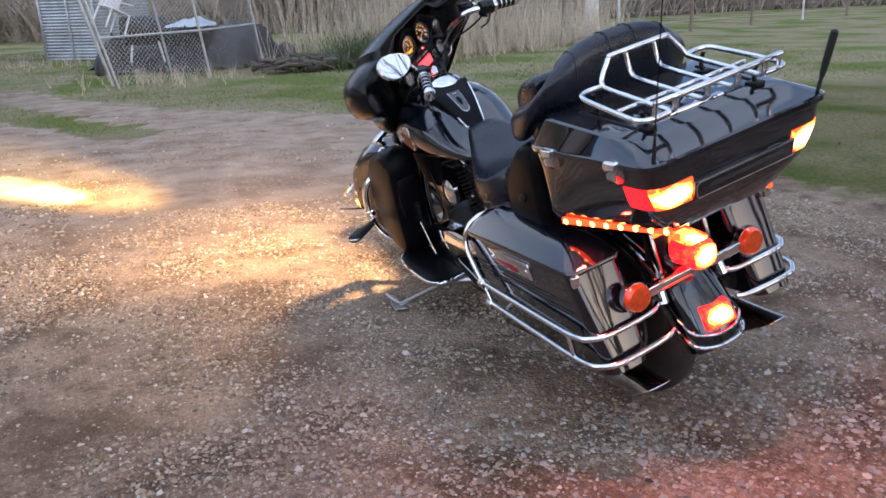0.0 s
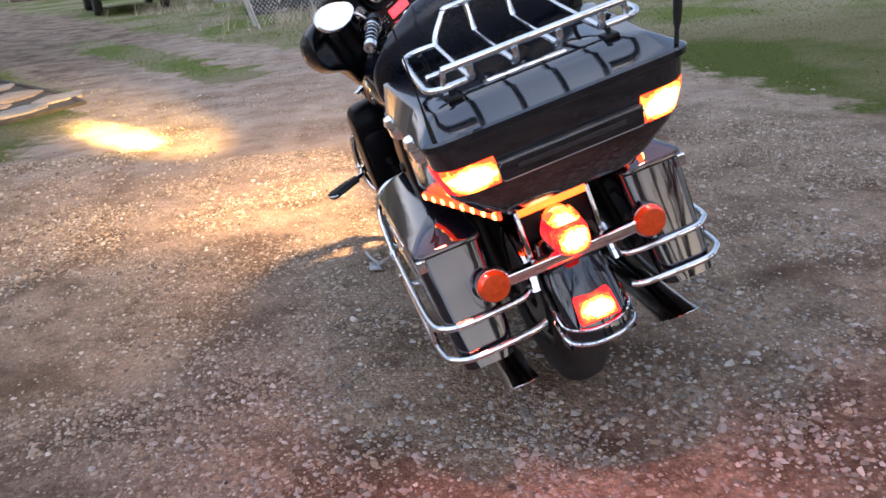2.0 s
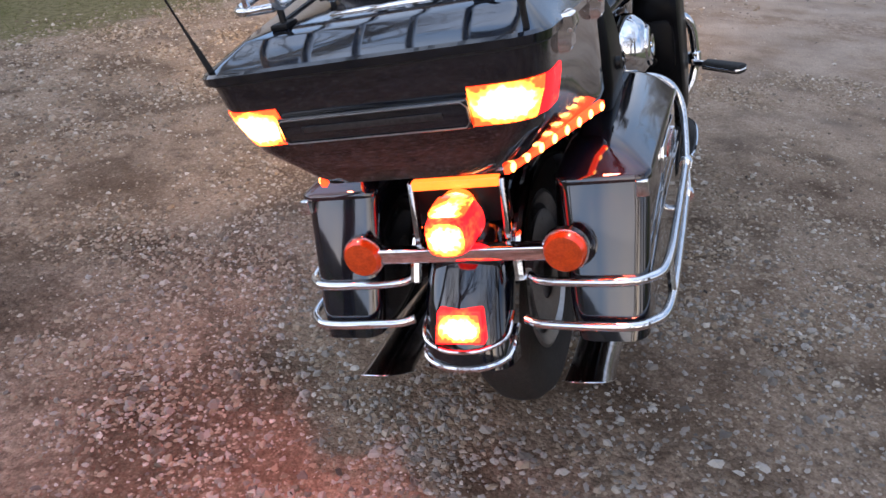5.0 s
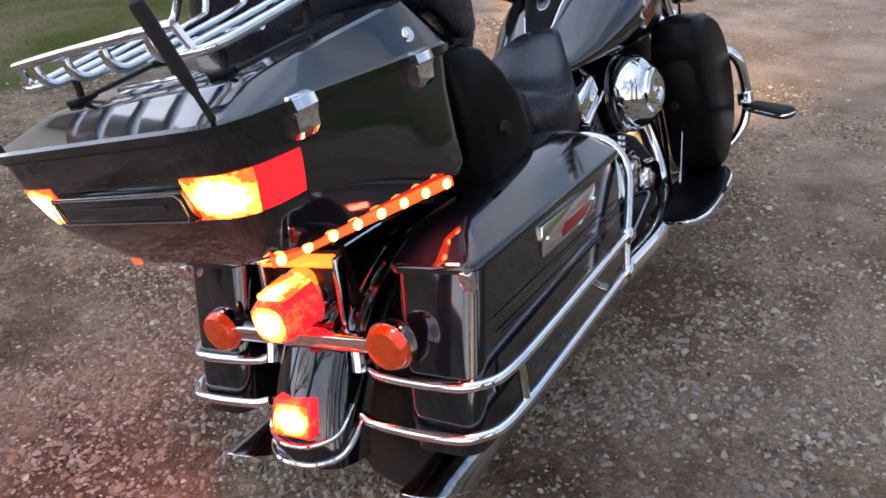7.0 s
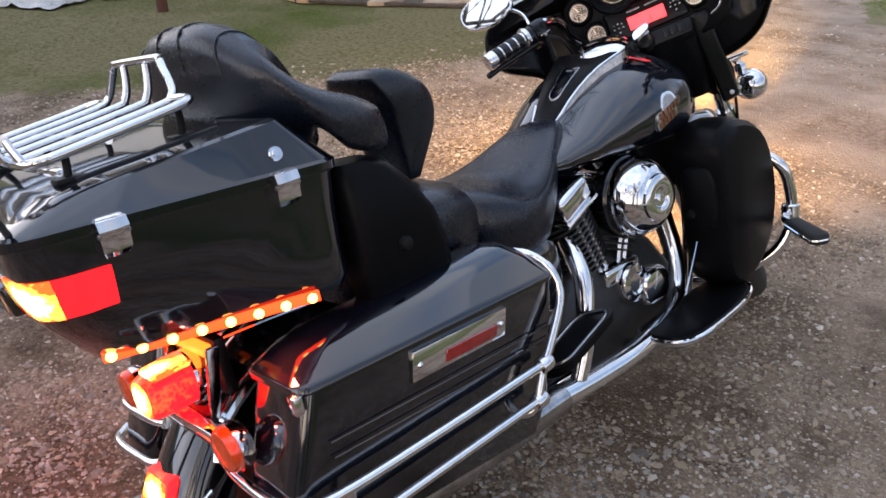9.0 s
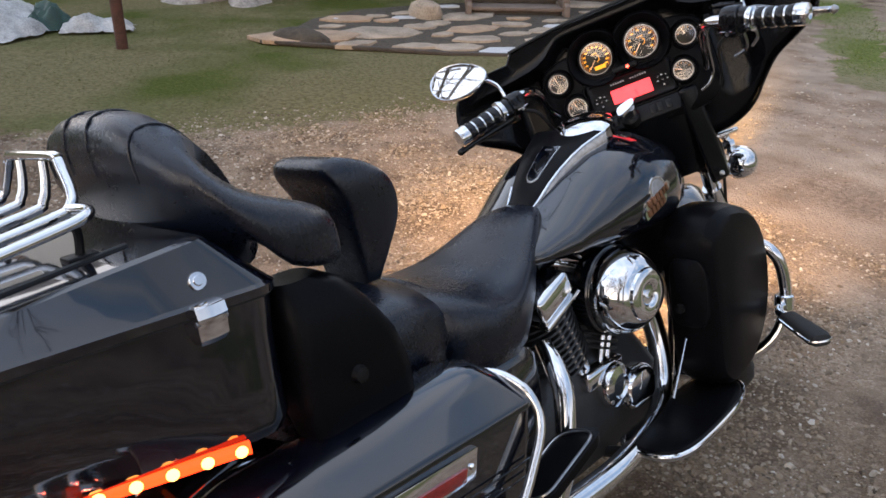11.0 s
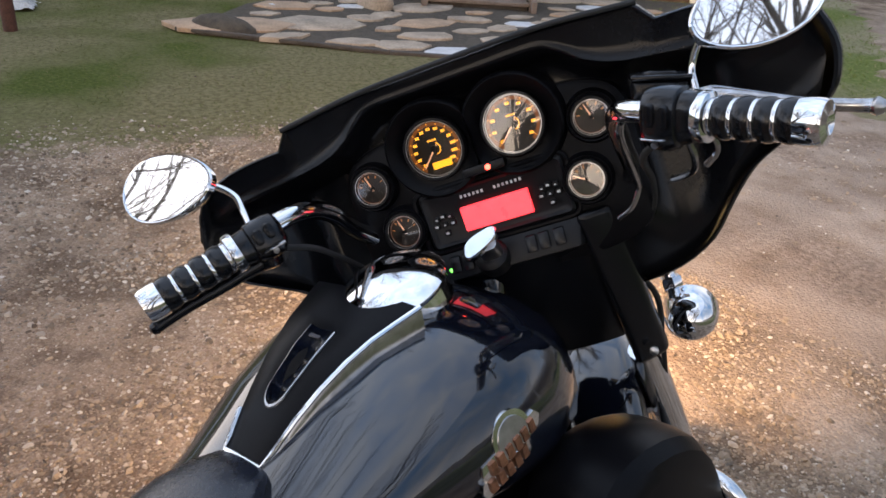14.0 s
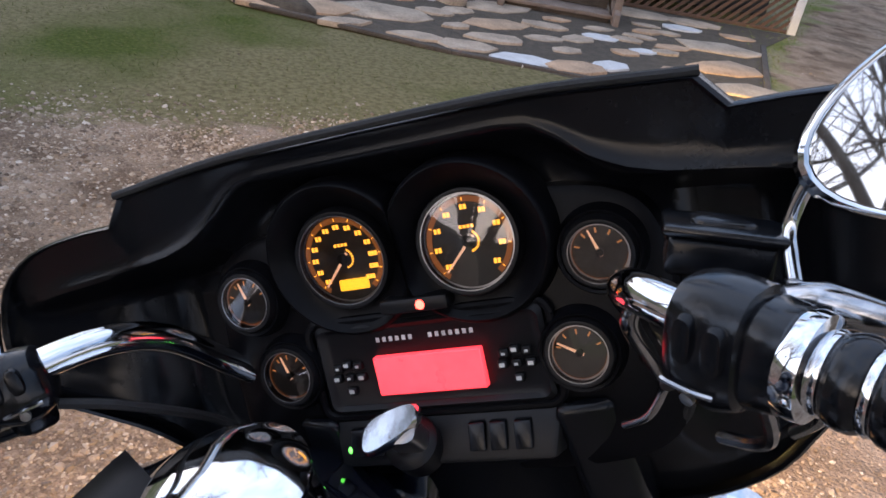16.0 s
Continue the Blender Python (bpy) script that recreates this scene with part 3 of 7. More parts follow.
# trims of the mudguards
part("fender_bumper", tube([(-.091, .01, .405), (-.088, -.055, .378), (-.05, -.086, .370), (0, -.093, .368), (.05, -.086, .370), (.088, -.055, .378), (.091, .01, .405)], .006, 8), CHROME, rear_fender, "chrome fender bumper rail")
part("fender_bumper", tube([(-.090, .0, .442), (-.085, -.050, .415), (-.045, -.080, .405), (0, -.087, .403), (.045, -.080, .405), (.085, -.050, .415), (.090, 0, .442)], .0045, 8), CHROME, rear_fender)
part("fender_lamp", hexa([(-.052, -.085, .418), (.052, -.085, .418), (.052, -.06, .418), (-.052, -.06, .418)], [(-.046, -.056, .476), (.046, -.056, .476), (.046, -.03, .476), (-.046, -.03, .476)], .005), SIDE_GLOW, rear_fender, "lit red mudguard lamp")
part("lamp_core", hexa([(-.044, -.0868, .424), (.044, -.0868, .424), (.044, -.07, .424), (-.044, -.07, .424)], [(-.040, -.0620, .470), (.040, -.0620, .470), (.040, -.05, .470), (-.040, -.05, .470)], .003), HOT_PATCH, rear_fender)
part("fender_rail", tube([(-.10, 2.30, .52), (-.095, 2.40, .44), (0, 2.43, .42), (.095, 2.40, .44), (.10, 2.30, .52)], .008, 8), CHROME, front_fender, "chrome front bumper rail")
part("fender_rail", tube([(-.10, 2.28, .47), (-.095, 2.385, .40), (0, 2.415, .38), (.095, 2.385, .40), (.10, 2.28, .47)], .006, 8), CHROME, front_fender)
part("fender_tip_lamp", box(-.045, .045, 2.37, 2.395, .345, .375, .006), AMBER_ON, front_fender, "lit amber fender lamp")
for s in SIDES:
    part("fender_strut", tube([(s * .10, .40, .66), (s * .105, .20, .645), (s * .105, .06, .57), (s * .11, .02, .50)], .012, 8), CHROME, rear_fender, "chrome mudguard strut")

# -- tail lamps --
lamp_bar = part("signal_bar", hexa([(-.20, .005, .548), (.20, .005, .548), (.20, .03, .548), (-.20, .03, .548)], [(-.20, .0, .582), (.20, .0, .582), (.20, .03, .582), (-.20, .03, .582)], .006, 3), CHROME, bike, "chrome turn signal bar")
def lens_ring(y, k, n=3.2):
    return [(u, y, .626 + v - (.035 - y) * .05) for u, v in oval(.046 * k, .041 * k, 28, n)]


tail = part("tail_lamp", loft([lens_ring(.085, 1), lens_ring(.0, 1), lens_ring(-.025, .96), lens_ring(-.040, .85), lens_ring(-.043, .6)]), SIDE_GLOW, bike, "lit red boxy tail lamp")
part("lamp_core", loft([lens_ring(-.030, .88), lens_ring(-.042, .80), lens_ring(-.0455, .55)]), HOT_PATCH, tail)
part("lamp_top", loft([[(u, .020 + v, .6665 + v * .05 + h) for u, v in oval(.037, .045, 20, 5)] for h in (-.006, .0015)]), HOT_PATCH, tail)
part("lamp_housing", lathe([(.048, .01), (.053, .01), (.056, .0), (.052, -.04), (.03, -.06)], (0, .055, .626), (0, -1, .05), 28), CHROME, tail, "chrome lamp housing")
brake = part("brake_bar", box(-.09, .09, .055, .075, .683, .703, .004), BAR_GLOW, bike, "lit red brake light strip")
part("bracket", box(-.095, .095, .077, .10, .60, .710, .006), PLASTIC, brake)
for s in SIDES:
    part("bracket_arm", hexa([(s * .088, .03, .56), (s * .10, .03, .56), (s * .10, .05, .56), (s * .088, .05, .56)], [(s * .088, .06, .70), (s * .10, .06, .70), (s * .10, .085, .70), (s * .088, .085, .70)], .003), SOOT, brake)
    sig = part("turn_signal", lathe([(.002, .021), (.022, .020), (.035, .017), (.040, .010), (.041, .0)], (s * .208, .01, .567), (0, -1, 0), 28), AMBER, bike, "flat amber turn signal lens")
    part("signal_cup", lathe([(.041, .0), (.044, .0), (.044, -.016), (.038, -.026), (.012, -.034)], (s * .208, .01, .567), (0, -1, 0), 28), CHROME, sig, "chrome signal housing")

# -- saddlebags and their guards --
def saddlebag(s):
    def ring(z, x0, x1, y0, y1, r, sl=-0.05):
        return [(s * x, y, z + sl * (y - .39)) for x, y in rrect(x0, x1, y0, y1, r)]
    body = part("saddlebag", loft([ring(.336, .225, .330, .004, .585, .03, -.10), ring(.344, .21, .343, -.016, .61, .035, -.10), ring(.41, .20, .348, .004, .645, .03, -.08), ring(.60, .19, .357, .070, .685, .028), ring(.648, .188, .358, .088, .69, .028)]), PAINT, bike, "glossy black hard saddlebag")
    part("lid", loft([ring(.650, .188, .358, .082, .69, .028), ring(.651, .184, .364, .076, .696, .03), ring(.664, .184, .364, .076, .696, .03), ring(.668, .188, .358, .082, .69, .03),
                      ring(.700, .197, .325, .12, .665, .04, -.02), ring(.716, .205, .295, .16, .64, .04, 0), ring(.722, .22, .275, .20, .60, .027, .01)]), PAINT, body, "glossy black bag lid", None, 70)
    for z in (.558, .53):
        part("groove_trim", tube([(s * .360, .11, level(.11, z)), (s * .3615, .4, level(.4, z)), (s * .360, .665, level(.665, z))], .0016, 6, steps=2), PAINT, body)
    # chrome plate with red reflector
    plate = part("reflector_plate", hexa([(s * .352, .29, .590), (s * .352, .525, .578), (s * .362, .525, .578), (s * .362, .29, .590)], [(s * .356, .30, .645), (s * .356, .535, .633), (s * .366, .535, .633), (s * .366, .30, .645)], .002), CHROME, body, "chrome plate with red reflector")
    part("red_reflector", hexa([(s * .362, .37, .594), (s * .362, .50, .587), (s * .3655, .50, .587), (s * .3655, .37, .594)], [(s * .364, .375, .617), (s * .364, .505, .610), (s * .3675, .505, .610), (s * .3675, .375, .617)], .001), RED_REFLECT, plate, "red reflector strip")
    for y in (.312, .517):
        part("rivet", lathe([(.001, .005), (.004, .004), (.006, 0)], (s * .364, y, level(y, .612)), (s, 0, .1), 10), CHROME, plate)
    
    part("hinge", box(min(s * .338, s * .36), max(s * .338, s * .36), .066, .082, .640, .672, .003), CHROME, body, "chrome lid hinge")
    # guard rails
    R = .0092
    g = part("bag_guard", tube([(s * .125, .035, .502), (s * .16, .018, .498), (s * .30, .012, .497), (s * .352, .032, .495), (s * .378, .09, .492), (s * .382, .30, .489), (s * .381, .60, .486)], R, 12, steps=5), CHROME, bike, "chrome saddlebag guard rail")
    part("lower_rail", tube([(s * .118, -.012, .432), (s * .16, -.024, .428), (s * .30, -.026, .424), (s * .352, -.004, .422), (s * .380, .06, .42), (s * .383, .30, .42), (s * .380, .585, .418)], R, 12, steps=5), CHROME, g)
    part("front_rail", tube([(s * .26, .655, .69), (s * .31, .672, .685), (s * .352, .685, .655), (s * .374, .682, .60), (s * .380, .635, .53), (s * .381, .592, .475), (s * .381, .562, .418), (s * .36, .54, .395), (s * .28, .53, .385)], R, 12, steps=5), CHROME, g)
    part("rail_post", tube([(s * .379, .115, .492), (s * .381, .10, .42)], .008, 8, False), CHROME, g)
    part("mount", tube([(s * .12, .045, .50), (s * .11, .09, .49), (s * .10, .16, .47)], .012, 8), STEEL, g)
    for y, z in ((.60, .486), (.57, .419)):
        part("clamp", lathe([(.015, -.016), (.0175, -.012), (.0175, .012), (.015, .016)], (s * .381, y, z), (0, 1, 0), 14), CHROME, g)
    return body


for s in SIDES:
    saddlebag(s)

# -- luggage trunk --
def trunk_ring(z, hw, y0, y1, r, sl=-0.05, taper=0.0):
    return [(x * (1 - taper * (.22 - y) / .4 if y < .22 else 1), y, z + sl * (y - .04)) for x, y in denser(rrect(-hw, hw, y0, y1, r, 6), 6)]


trunk = part("trunk", loft([trunk_ring(.774, .20, -.10, .26, .04, -.03, .40), trunk_ring(.779, .262, -.125, .29, .05, -.03, .40), trunk_ring(.798, .270, -.140, .295, .05, -.03, .34), trunk_ring(.86, .272, -.188, .298, .06, -.05, .08), trunk_ring(.93, .272, -.208, .30, .055),
                            trunk_ring(.984, .279, -.216, .30, .05)]), PAINT, bike, "glossy black luggage trunk")
def lid_ring(hr, hf, y0, y1, r, dz=0.0):
    """A ring of the lid's upper part, which rises and widens towards the seat."""
    return [(x * (hr + (hf - hr) * (y + .145) / .35) / hf, y, 1.040 + .093 * (y + .145) + dz) for x, y in denser(rrect(-hf, hf, y0, y1, r, 6), 6)]


lid = part("trunk_lid", loft([trunk_ring(.987, .279, -.216, .30, .05), trunk_ring(.988, .287, -.226, .305, .05), trunk_ring(1.000, .289, -.226, .305, .05), trunk_ring(1.005, .285, -.222, .30, .05),
                              lid_ring(.246, .274, -.145, .212, .022), lid_ring(.238, .266, -.137, .205, .02, .004), lid_ring(.224, .252, -.125, .195, .02, .0055), lid_ring(.19, .21, -.10, .17, .02, .009), lid_ring(.12, .14, -.05, .14, .02, .011)]), PAINT, bike, "glossy black trunk lid with raised edges", None, 20)
part("lid_seam", loft([trunk_ring(.9835, .2815, -.2185, .3025, .05), trunk_ring(.9885, .2815, -.2185, .3025, .05)]), RUBBER, trunk)
for s in SIDES:
    for y in (-.09, .182):
        z = level(y, .992, -.05, .04)
        la = part("latch", loft([[(s * x, y + u * .023 * k, z + h) for x, u in ((.276, -1), (.276, 1), (xo, .9), (xo + .003, 0), (xo, -.9))] for h, xo, k in ((.014, .292, .8), (.010, .300, 1), (-.004, .303, 1), (-.012, .298, 1), (-.034, .295, .96), (-.042, .288, .8))]), CHROME, trunk, "chrome trunk latch", None, 30)
        part("latch_pin", tube([(s * .296, y - .022, z - .010), (s * .296, y + .022, z - .010)], .0035, 8, False), STEEL, la)
lock = part("lock", lathe([(.001, .004), (.006, .004), (.007, .002), (.011, .002), (.0125, .0), (.0125, -.012)], (.281, .183, 1.024), (.95, 0, .28), 20), CHROME, lid, "chrome key lock")
# rear lamps that wrap the corners
def trunk_skin(s, f, z, out):
    """A point of the trunk's rear corner: f runs from the back round to the flank."""
    rows = ((.798, .270, -.140, .05, .34), (.86, .272, -.188, .06, .08), (.93, .272, -.208, .055, 0), (.984, .279, -.216, .05, 0))
    hw, y0, r, taper = (float(np.interp(z, [q[0] for q in rows], [q[k] for q in rows])) for k in (1, 2, 3, 4))
    back, arc = hw - r - .160, r * math.pi / 2
    flank = -.100 - (y0 + r)
    d = f * (back + arc + flank)
    if d < back:
        x, y, nx, ny = .160 + d, y0, 0, -1
    elif d < back + arc:
        a = (d - back) / r
        nx, ny = math.sin(a), -math.cos(a)
        x, y = hw - r + r * nx, y0 + r + r * ny
    else:
        x, y, nx, ny = hw, y0 + r + d - back - arc, 1, 0
    x, y = x + nx * out, y + ny * out
    return Vector((s * x * (1 - taper * (.22 - y) / .4), y, z - .05 * (y - .04)))


def skin_patch(s, f0, f1, z0, z1, proud, rake=0.0, n=12):
    """A lens that follows the trunk's skin, proud of it by a few millimetres."""
    rings = []
    for k in range(n + 1):
        f = f0 + (f1 - f0) * k / n
        low = z0 + rake * (z1 - z0) * k / n
        zz = [low + (z1 - low) * j / 4 for j in range(5)]
        rings.append([trunk_skin(s, f, z, proud if 0 < j < 4 else proud * .6) for j, z in enumerate(zz)] + [trunk_skin(s, f, z, -.006) for z in zz[::-1]])
    return loft(rings)


for s in SIDES:
    wl_ = part("trunk_lamp", skin_patch(s, .0, .60, .8745, .9375, .0030), HOT_PATCH, bike, "lit red trunk lamp wrapping the corner")
    part("side_lens", skin_patch(s, .605, 1.0, .876, .9375, .0030, .045), SIDE_RED, wl_, "lit deep red side lens")
    def strip_ring(f):
        c = Vector((s * (.164 + .106 * f), -.132 + .337 * f, .787 - .012 * f))
        o = Vector((s * .95, -.31, 0))
        return [c + o * a + Vector((0, 0, b)) for a, b in ((-.004, -.009), (.004, -.0085), (.006, -.004), (.006, .004), (.004, .0085), (-.004, .009))]
    strip = part("led_strip", loft([strip_ring(f) for f in (.03, .33, .66, 1)]), RED_LED, bike, "lit red light strip under the trunk")
    for k in range(8):
        f = (k + .5) / 7.8
        part("led_point", lathe([(.001, .0026), (.0055, .0022), (.0088, 0)], Vector((s * (.164 + .106 * f), -.132 + .337 * f, .787 - .012 * f)) + Vector((s * .95, -.31, 0)) * .007, (s, -.3, 0), 10), LED_DOT, strip)
# raised panel with lettering bars on the back of the trunk
name_panel = part("name_panel", hexa([(-.158, -.2105, .888), (.158, -.2105, .888), (.158, -.19, .888), (-.158, -.19, .888)], [(-.160, -.2185, .936), (.160, -.2185, .936), (.160, -.20, .936), (-.160, -.20, .936)], .004, 3), PAINT, trunk, "black name panel with a raised bar")
part("panel_rim", tube([(-.150, -.2135, .892), (-.158, -.2160, .900), (-.158, -.2190, .924), (-.150, -.2200, .932), (.150, -.2200, .932), (.158, -.2190, .924), (.158, -.2160, .900), (.150, -.2135, .892), (-.150, -.2135, .892)], .0013, 6, False), DIM_STEEL, name_panel)
part("letter_bar", hexa([(-.118, -.2160, .908), (.118, -.2160, .908), (.118, -.213, .908), (-.118, -.213, .908)], [(-.118, -.2190, .919), (.118, -.2190, .919), (.118, -.216, .919), (-.118, -.216, .919)], .0012, 2), BAR_GREY, name_panel, "faint raised lettering bar")

# -- luggage rack on the trunk --
def floor_z(y):
    return 1.092 + .138 * (y + .14)


rack = part("luggage_rack", tube([(-.195, -.158, 1.130), (-.10, -.166, 1.132), (.10, -.166, 1.132), (.195, -.158, 1.130)], .0075, 12, steps=3), CHROME, bike, "chrome tube luggage rack on the trunk lid")
for s in SIDES:
    part("side_loop", tube([(s * .14, .104, 1.130), (s * .185, .110, 1.130), (s * .214, .098, 1.128), (s * .224, .06, 1.121), (s * .230, -.09, 1.100), (s * .226, -.128, 1.095), (s * .205, -.146, 1.093), (s * .15, -.146, 1.093)], .0072, 12, steps=4), CHROME, rack)
    part("rail_riser", tube([(s * .192, -.156, 1.130), (s * .195, -.150, 1.110), (s * .198, -.144, 1.094)], .006, 8), CHROME, rack)
    part("slat", tube([(s * .140, -.160, 1.124), (s * .140, -.157, 1.106), (s * .140, -.144, 1.094), (s * .140, -.11, floor_z(-.11)), (s * .140, .08, floor_z(.08)), (s * .140, .108, 1.134), (s * .130, .116, 1.152), (s * .104, .120, 1.184)], .0072, 12, steps=4), CHROME, rack)
    part("slat", tube([(s * .047, -.166, 1.124), (s * .047, -.163, 1.106), (s * .047, -.148, 1.094), (s * .047, -.11, floor_z(-.11)), (s * .047, .08, floor_z(.08)), (s * .047, .105, 1.134), (s * .047, .114, 1.158), (s * .047, .118, 1.188)], .0072, 12, steps=4), CHROME, rack)
    for y in (-.09, .09):
        z0, z1 = 1.040 + .093 * (y + .145) + .008, floor_z(y)
        part("rack_foot", tube([(s * .175, y, z0), (s * .178, y + .004, z0 + .03), (s * .185, y, z1)], .006, 8), PLASTIC, rack)
        part("foot_plate", box(s * .175 - .016, s * .175 + .016, y - .02, y + .02, z0 - .002, z0 + .008, .003), PLASTIC, rack)
    part("lid_rail", tube([(s * .190, -.085, 1.053), (s * .195, .0, 1.061), (s * .20, .14, 1.074)], .006, 8), PLASTIC, lid)
part("cross_bar", tube([(-.207, -.03, floor_z(-.03) - .009), (.207, -.03, floor_z(-.03) - .009)], .006, 8, False), CHROME, rack)
part("hoop", tube([(-.110, .120, 1.176), (-.098, .121, 1.190), (-.082, .121, 1.194), (.082, .121, 1.194), (.098, .121, 1.190), (.110, .120, 1.176)], .0072, 12, steps=4), CHROME, rack, "raised chrome front hoop")
part("name_bar", box(-.097, .085, -.078, -.056, 1.050, 1.062, .004), CHROME, lid, "bright trim bar on lid")

# -- aerials --
for s in SIDES:
    foot, lean_ = Vector((s * .258, -.200, 1.008)), Vector((s * .06, -.33, 1)).normalized()
    if s > 0:
        profile = [(.007, -.02), (.005, .0), (.0045, .045), (.0075, .062), (.0085, .08), (.0095, .155), (.0085, .166), (.003, .169)]
    else:
        profile = [(.007, -.03), (.0055, .0), (.0045, .05), (.0030, .07), (.002, .10)]
    a = part("aerial_base", lathe(profile, foot, lean_, 14), RUBBER, bike, "thick black rubber aerial" if s > 0 else "thin black aerial base")
    if s < 0:
        part("aerial_rod", tube([foot + lean_ * .08, foot + lean_ * .60], [.0018, .001], 6, False), PLASTIC, a)

# -- seats --
def seat_ring(y, top, w, low, crown=.03, n=9):
    pts = [(w * math.sin(math.pi * (k / n - .5)), y, top - crown * (1 - math.cos(math.pi * (k / n - .5))) ** 1.0 * 1.4) for k in range(n + 1)]
    side = [(w * 1.02, y, (top - crown * 1.4 + low) / 2), (w * .92, y, low)]
    return [(-x, yy, zz) for x, yy, zz in side[::-1]] + pts + side


seat = part("rider_seat", loft([seat_ring(.665, .79, .12, .66), seat_ring(.68, .815, .17, .64), seat_ring(.73, .805, .195, .63), seat_ring(.79, .782, .205, .625), seat_ring(.85, .775, .205, .625), seat_ring(.91, .781, .182, .63), seat_ring(.97, .802, .150, .66), seat_ring(1.02, .826, .120, .71, .025), seat_ring(1.07, .846, .092, .745, .016), seat_ring(1.11, .853, .070, .77, .010), seat_ring(1.138, .853, .050, .79, .005), seat_ring(1.150, .844, .04, .80, .003)]), VINYL, bike, "black vinyl rider seat with tapered nose", None, 60)
part("seat_seam", tube([(-.19, .72, .752), (-.12, .72, .792), (0, .722, .806), (.12, .72, .792), (.19, .72, .752)], .004, 6), VINYL, seat)
part("pillion_seat", loft([seat_ring(.30, .84, .15, .70), seat_ring(.34, .86, .185, .68), seat_ring(.45, .865, .20, .67), seat_ring(.58, .855, .195, .66), seat_ring(.66, .835, .185, .66), seat_ring(.70, .80, .16, .68)]), VINYL, bike, "black vinyl pillion seat", None, 60)
rings = []
HALF_PAD = ((.210, .452, .448, .985, 1.02, .03), (.226, .435, .43, .970, 1.046, .06), (.237, .39, .385, .973, 1.071, .08), (.240, .345, .335, .990, 1.090, .09), (.236, .315, .29, 1.025, 1.112, .10),
            (.216, .305, .258, 1.035, 1.146, .11), (.172, .31, .235, .99, 1.196, .12), (.11, .31, .226, .96, 1.227, .13), (.04, .31, .224, .95, 1.237, .135))
pad_rows = [(-q[0],) + q[1:] for q in HALF_PAD] + list(HALF_PAD[::-1])
fine_rows = []
for i in range(len(pad_rows) - 1):
    p0, p1, p2, p3 = (pad_rows[min(max(i + j, 0), len(pad_rows) - 1)] for j in (-1, 0, 1, 2))
    fine_rows += [p1, tuple(-.0625 * a + .5625 * b + .5625 * c - .0625 * e for a, b, c, e in zip(p0, p1, p2, p3))]
for x, yb, yt, zl, zh, th in fine_rows + pad_rows[-1:]:
    out = Vector((x * 2.2 if abs(x) > .19 else x * .5, (yb + yt) / 2 - .62, 0)).normalized()
    zc, hh = (zl + zh) / 2, (zh - zl) / 2
    rings.append([Vector((x, (yb + yt) / 2 + (yt - yb) / 2 * v, zc)) + out * (u * th / 2) + Vector((0, 0, v * hh)) for u, v in oval(1, 1, 20, 2.5)])
pad = part("passenger_backrest", loft(rings), VINYL, bike, "black padded passenger backrest with armrests", None, 60)
for ring in (rings[13], rings[16], rings[18], rings[21]):
    part("pad_seam", tube([p for p in ring if p.z > 1.10], .0018, 6), VINYL, pad)
rings = []
prof = [(.632, .845), (.664, .90), (.690, .95), (.695, 1.00), (.678, 1.04), (.640, 1.070), (.595, 1.088), (.555, 1.094), (.536, 1.084), (.536, 1.064), (.560, 1.02), (.580, .95), (.592, .89), (.60, .845)]
prof = [(v.x, v.y) for v in curve([(y, z, 0) for y, z in prof], 3)]
for i in range(17):
    u = -1 + i / 8
    x, k = .012 + .090 * math.sin(u * math.pi / 2), 1 - .5 * abs(u) ** 6
    rings.append([(x * (.80 + .24 * (z - .845) / .25), .61 + (y - .61) * k, .965 + (z - .965) * k) for y, z in prof])
part("rider_backrest", loft(rings), VINYL, bike, "black padded rider backrest", None, 55)
for s in SIDES:
    pod = part("speaker_pod", loft([[(s * x, y, z) for x, y in rrect(x0, x1, y0, y1, r)] for z, x0, x1, y0, y1, r in ((.70, .20, .250, .33, .50, .025), (.72, .185, .266, .315, .525, .03), (.775, .17, .274, .306, .520, .035), (.84, .17, .275, .305, .500, .035), (.90, .165, .272, .305, .462, .035), (.945, .17, .264, .305, .425, .035), (.965, .18, .25, .31, .39, .03))]), LEG_BLACK, bike, "black speaker pod below the armrest")
    part("pod_knob", lathe([(.001, .012), (.012, .01), (.015, 0)], (s * .274, .40, .80), (s, 0, 0), 14), PLASTIC, pod)
    part("trim_rod", tube([(s * .078, .10, .700), (s * .088, .20, .700), (s * .106, .33, .698), (s * .134, .465, .696), (s * .138, .50, .690)], .0042, 8), CHROME, bike, "thin chrome trim rod")

# -- fuel tank --
def tank_ring(y, top, low, w, n=26):
    out = []
    for k in range(n):
        t = 2 * math.pi * k / n
        c, s_ = math.cos(t), math.sin(t)
        zc = low + (top - low) * .45
        z = zc + (top - zc) * abs(s_) ** .95 if s_ >= 0 else zc - (zc - low) * abs(s_) ** .7
        out.append((w * math.copysign(abs(c) ** .72, c), y, z))
    return out


tank = part("fuel_tank", loft([tank_ring(.985, .775, .750, .07), tank_ring(.995, .785, .745, .11), tank_ring(1.05, .800, .738, .140), tank_ring(1.13, .832, .730, .168), tank_ring(1.22, .896, .720, .195), tank_ring(1.30, .940, .712, .212), tank_ring(1.38, .966, .706, .222), tank_ring(1.47, .966, .702, .219), tank_ring(1.55, .940, .712, .195), tank_ring(1.60, .905, .735, .15), tank_ring(1.625, .868, .77, .07)]), PAINT, bike, "glossy black teardrop fuel tank", None, 60)


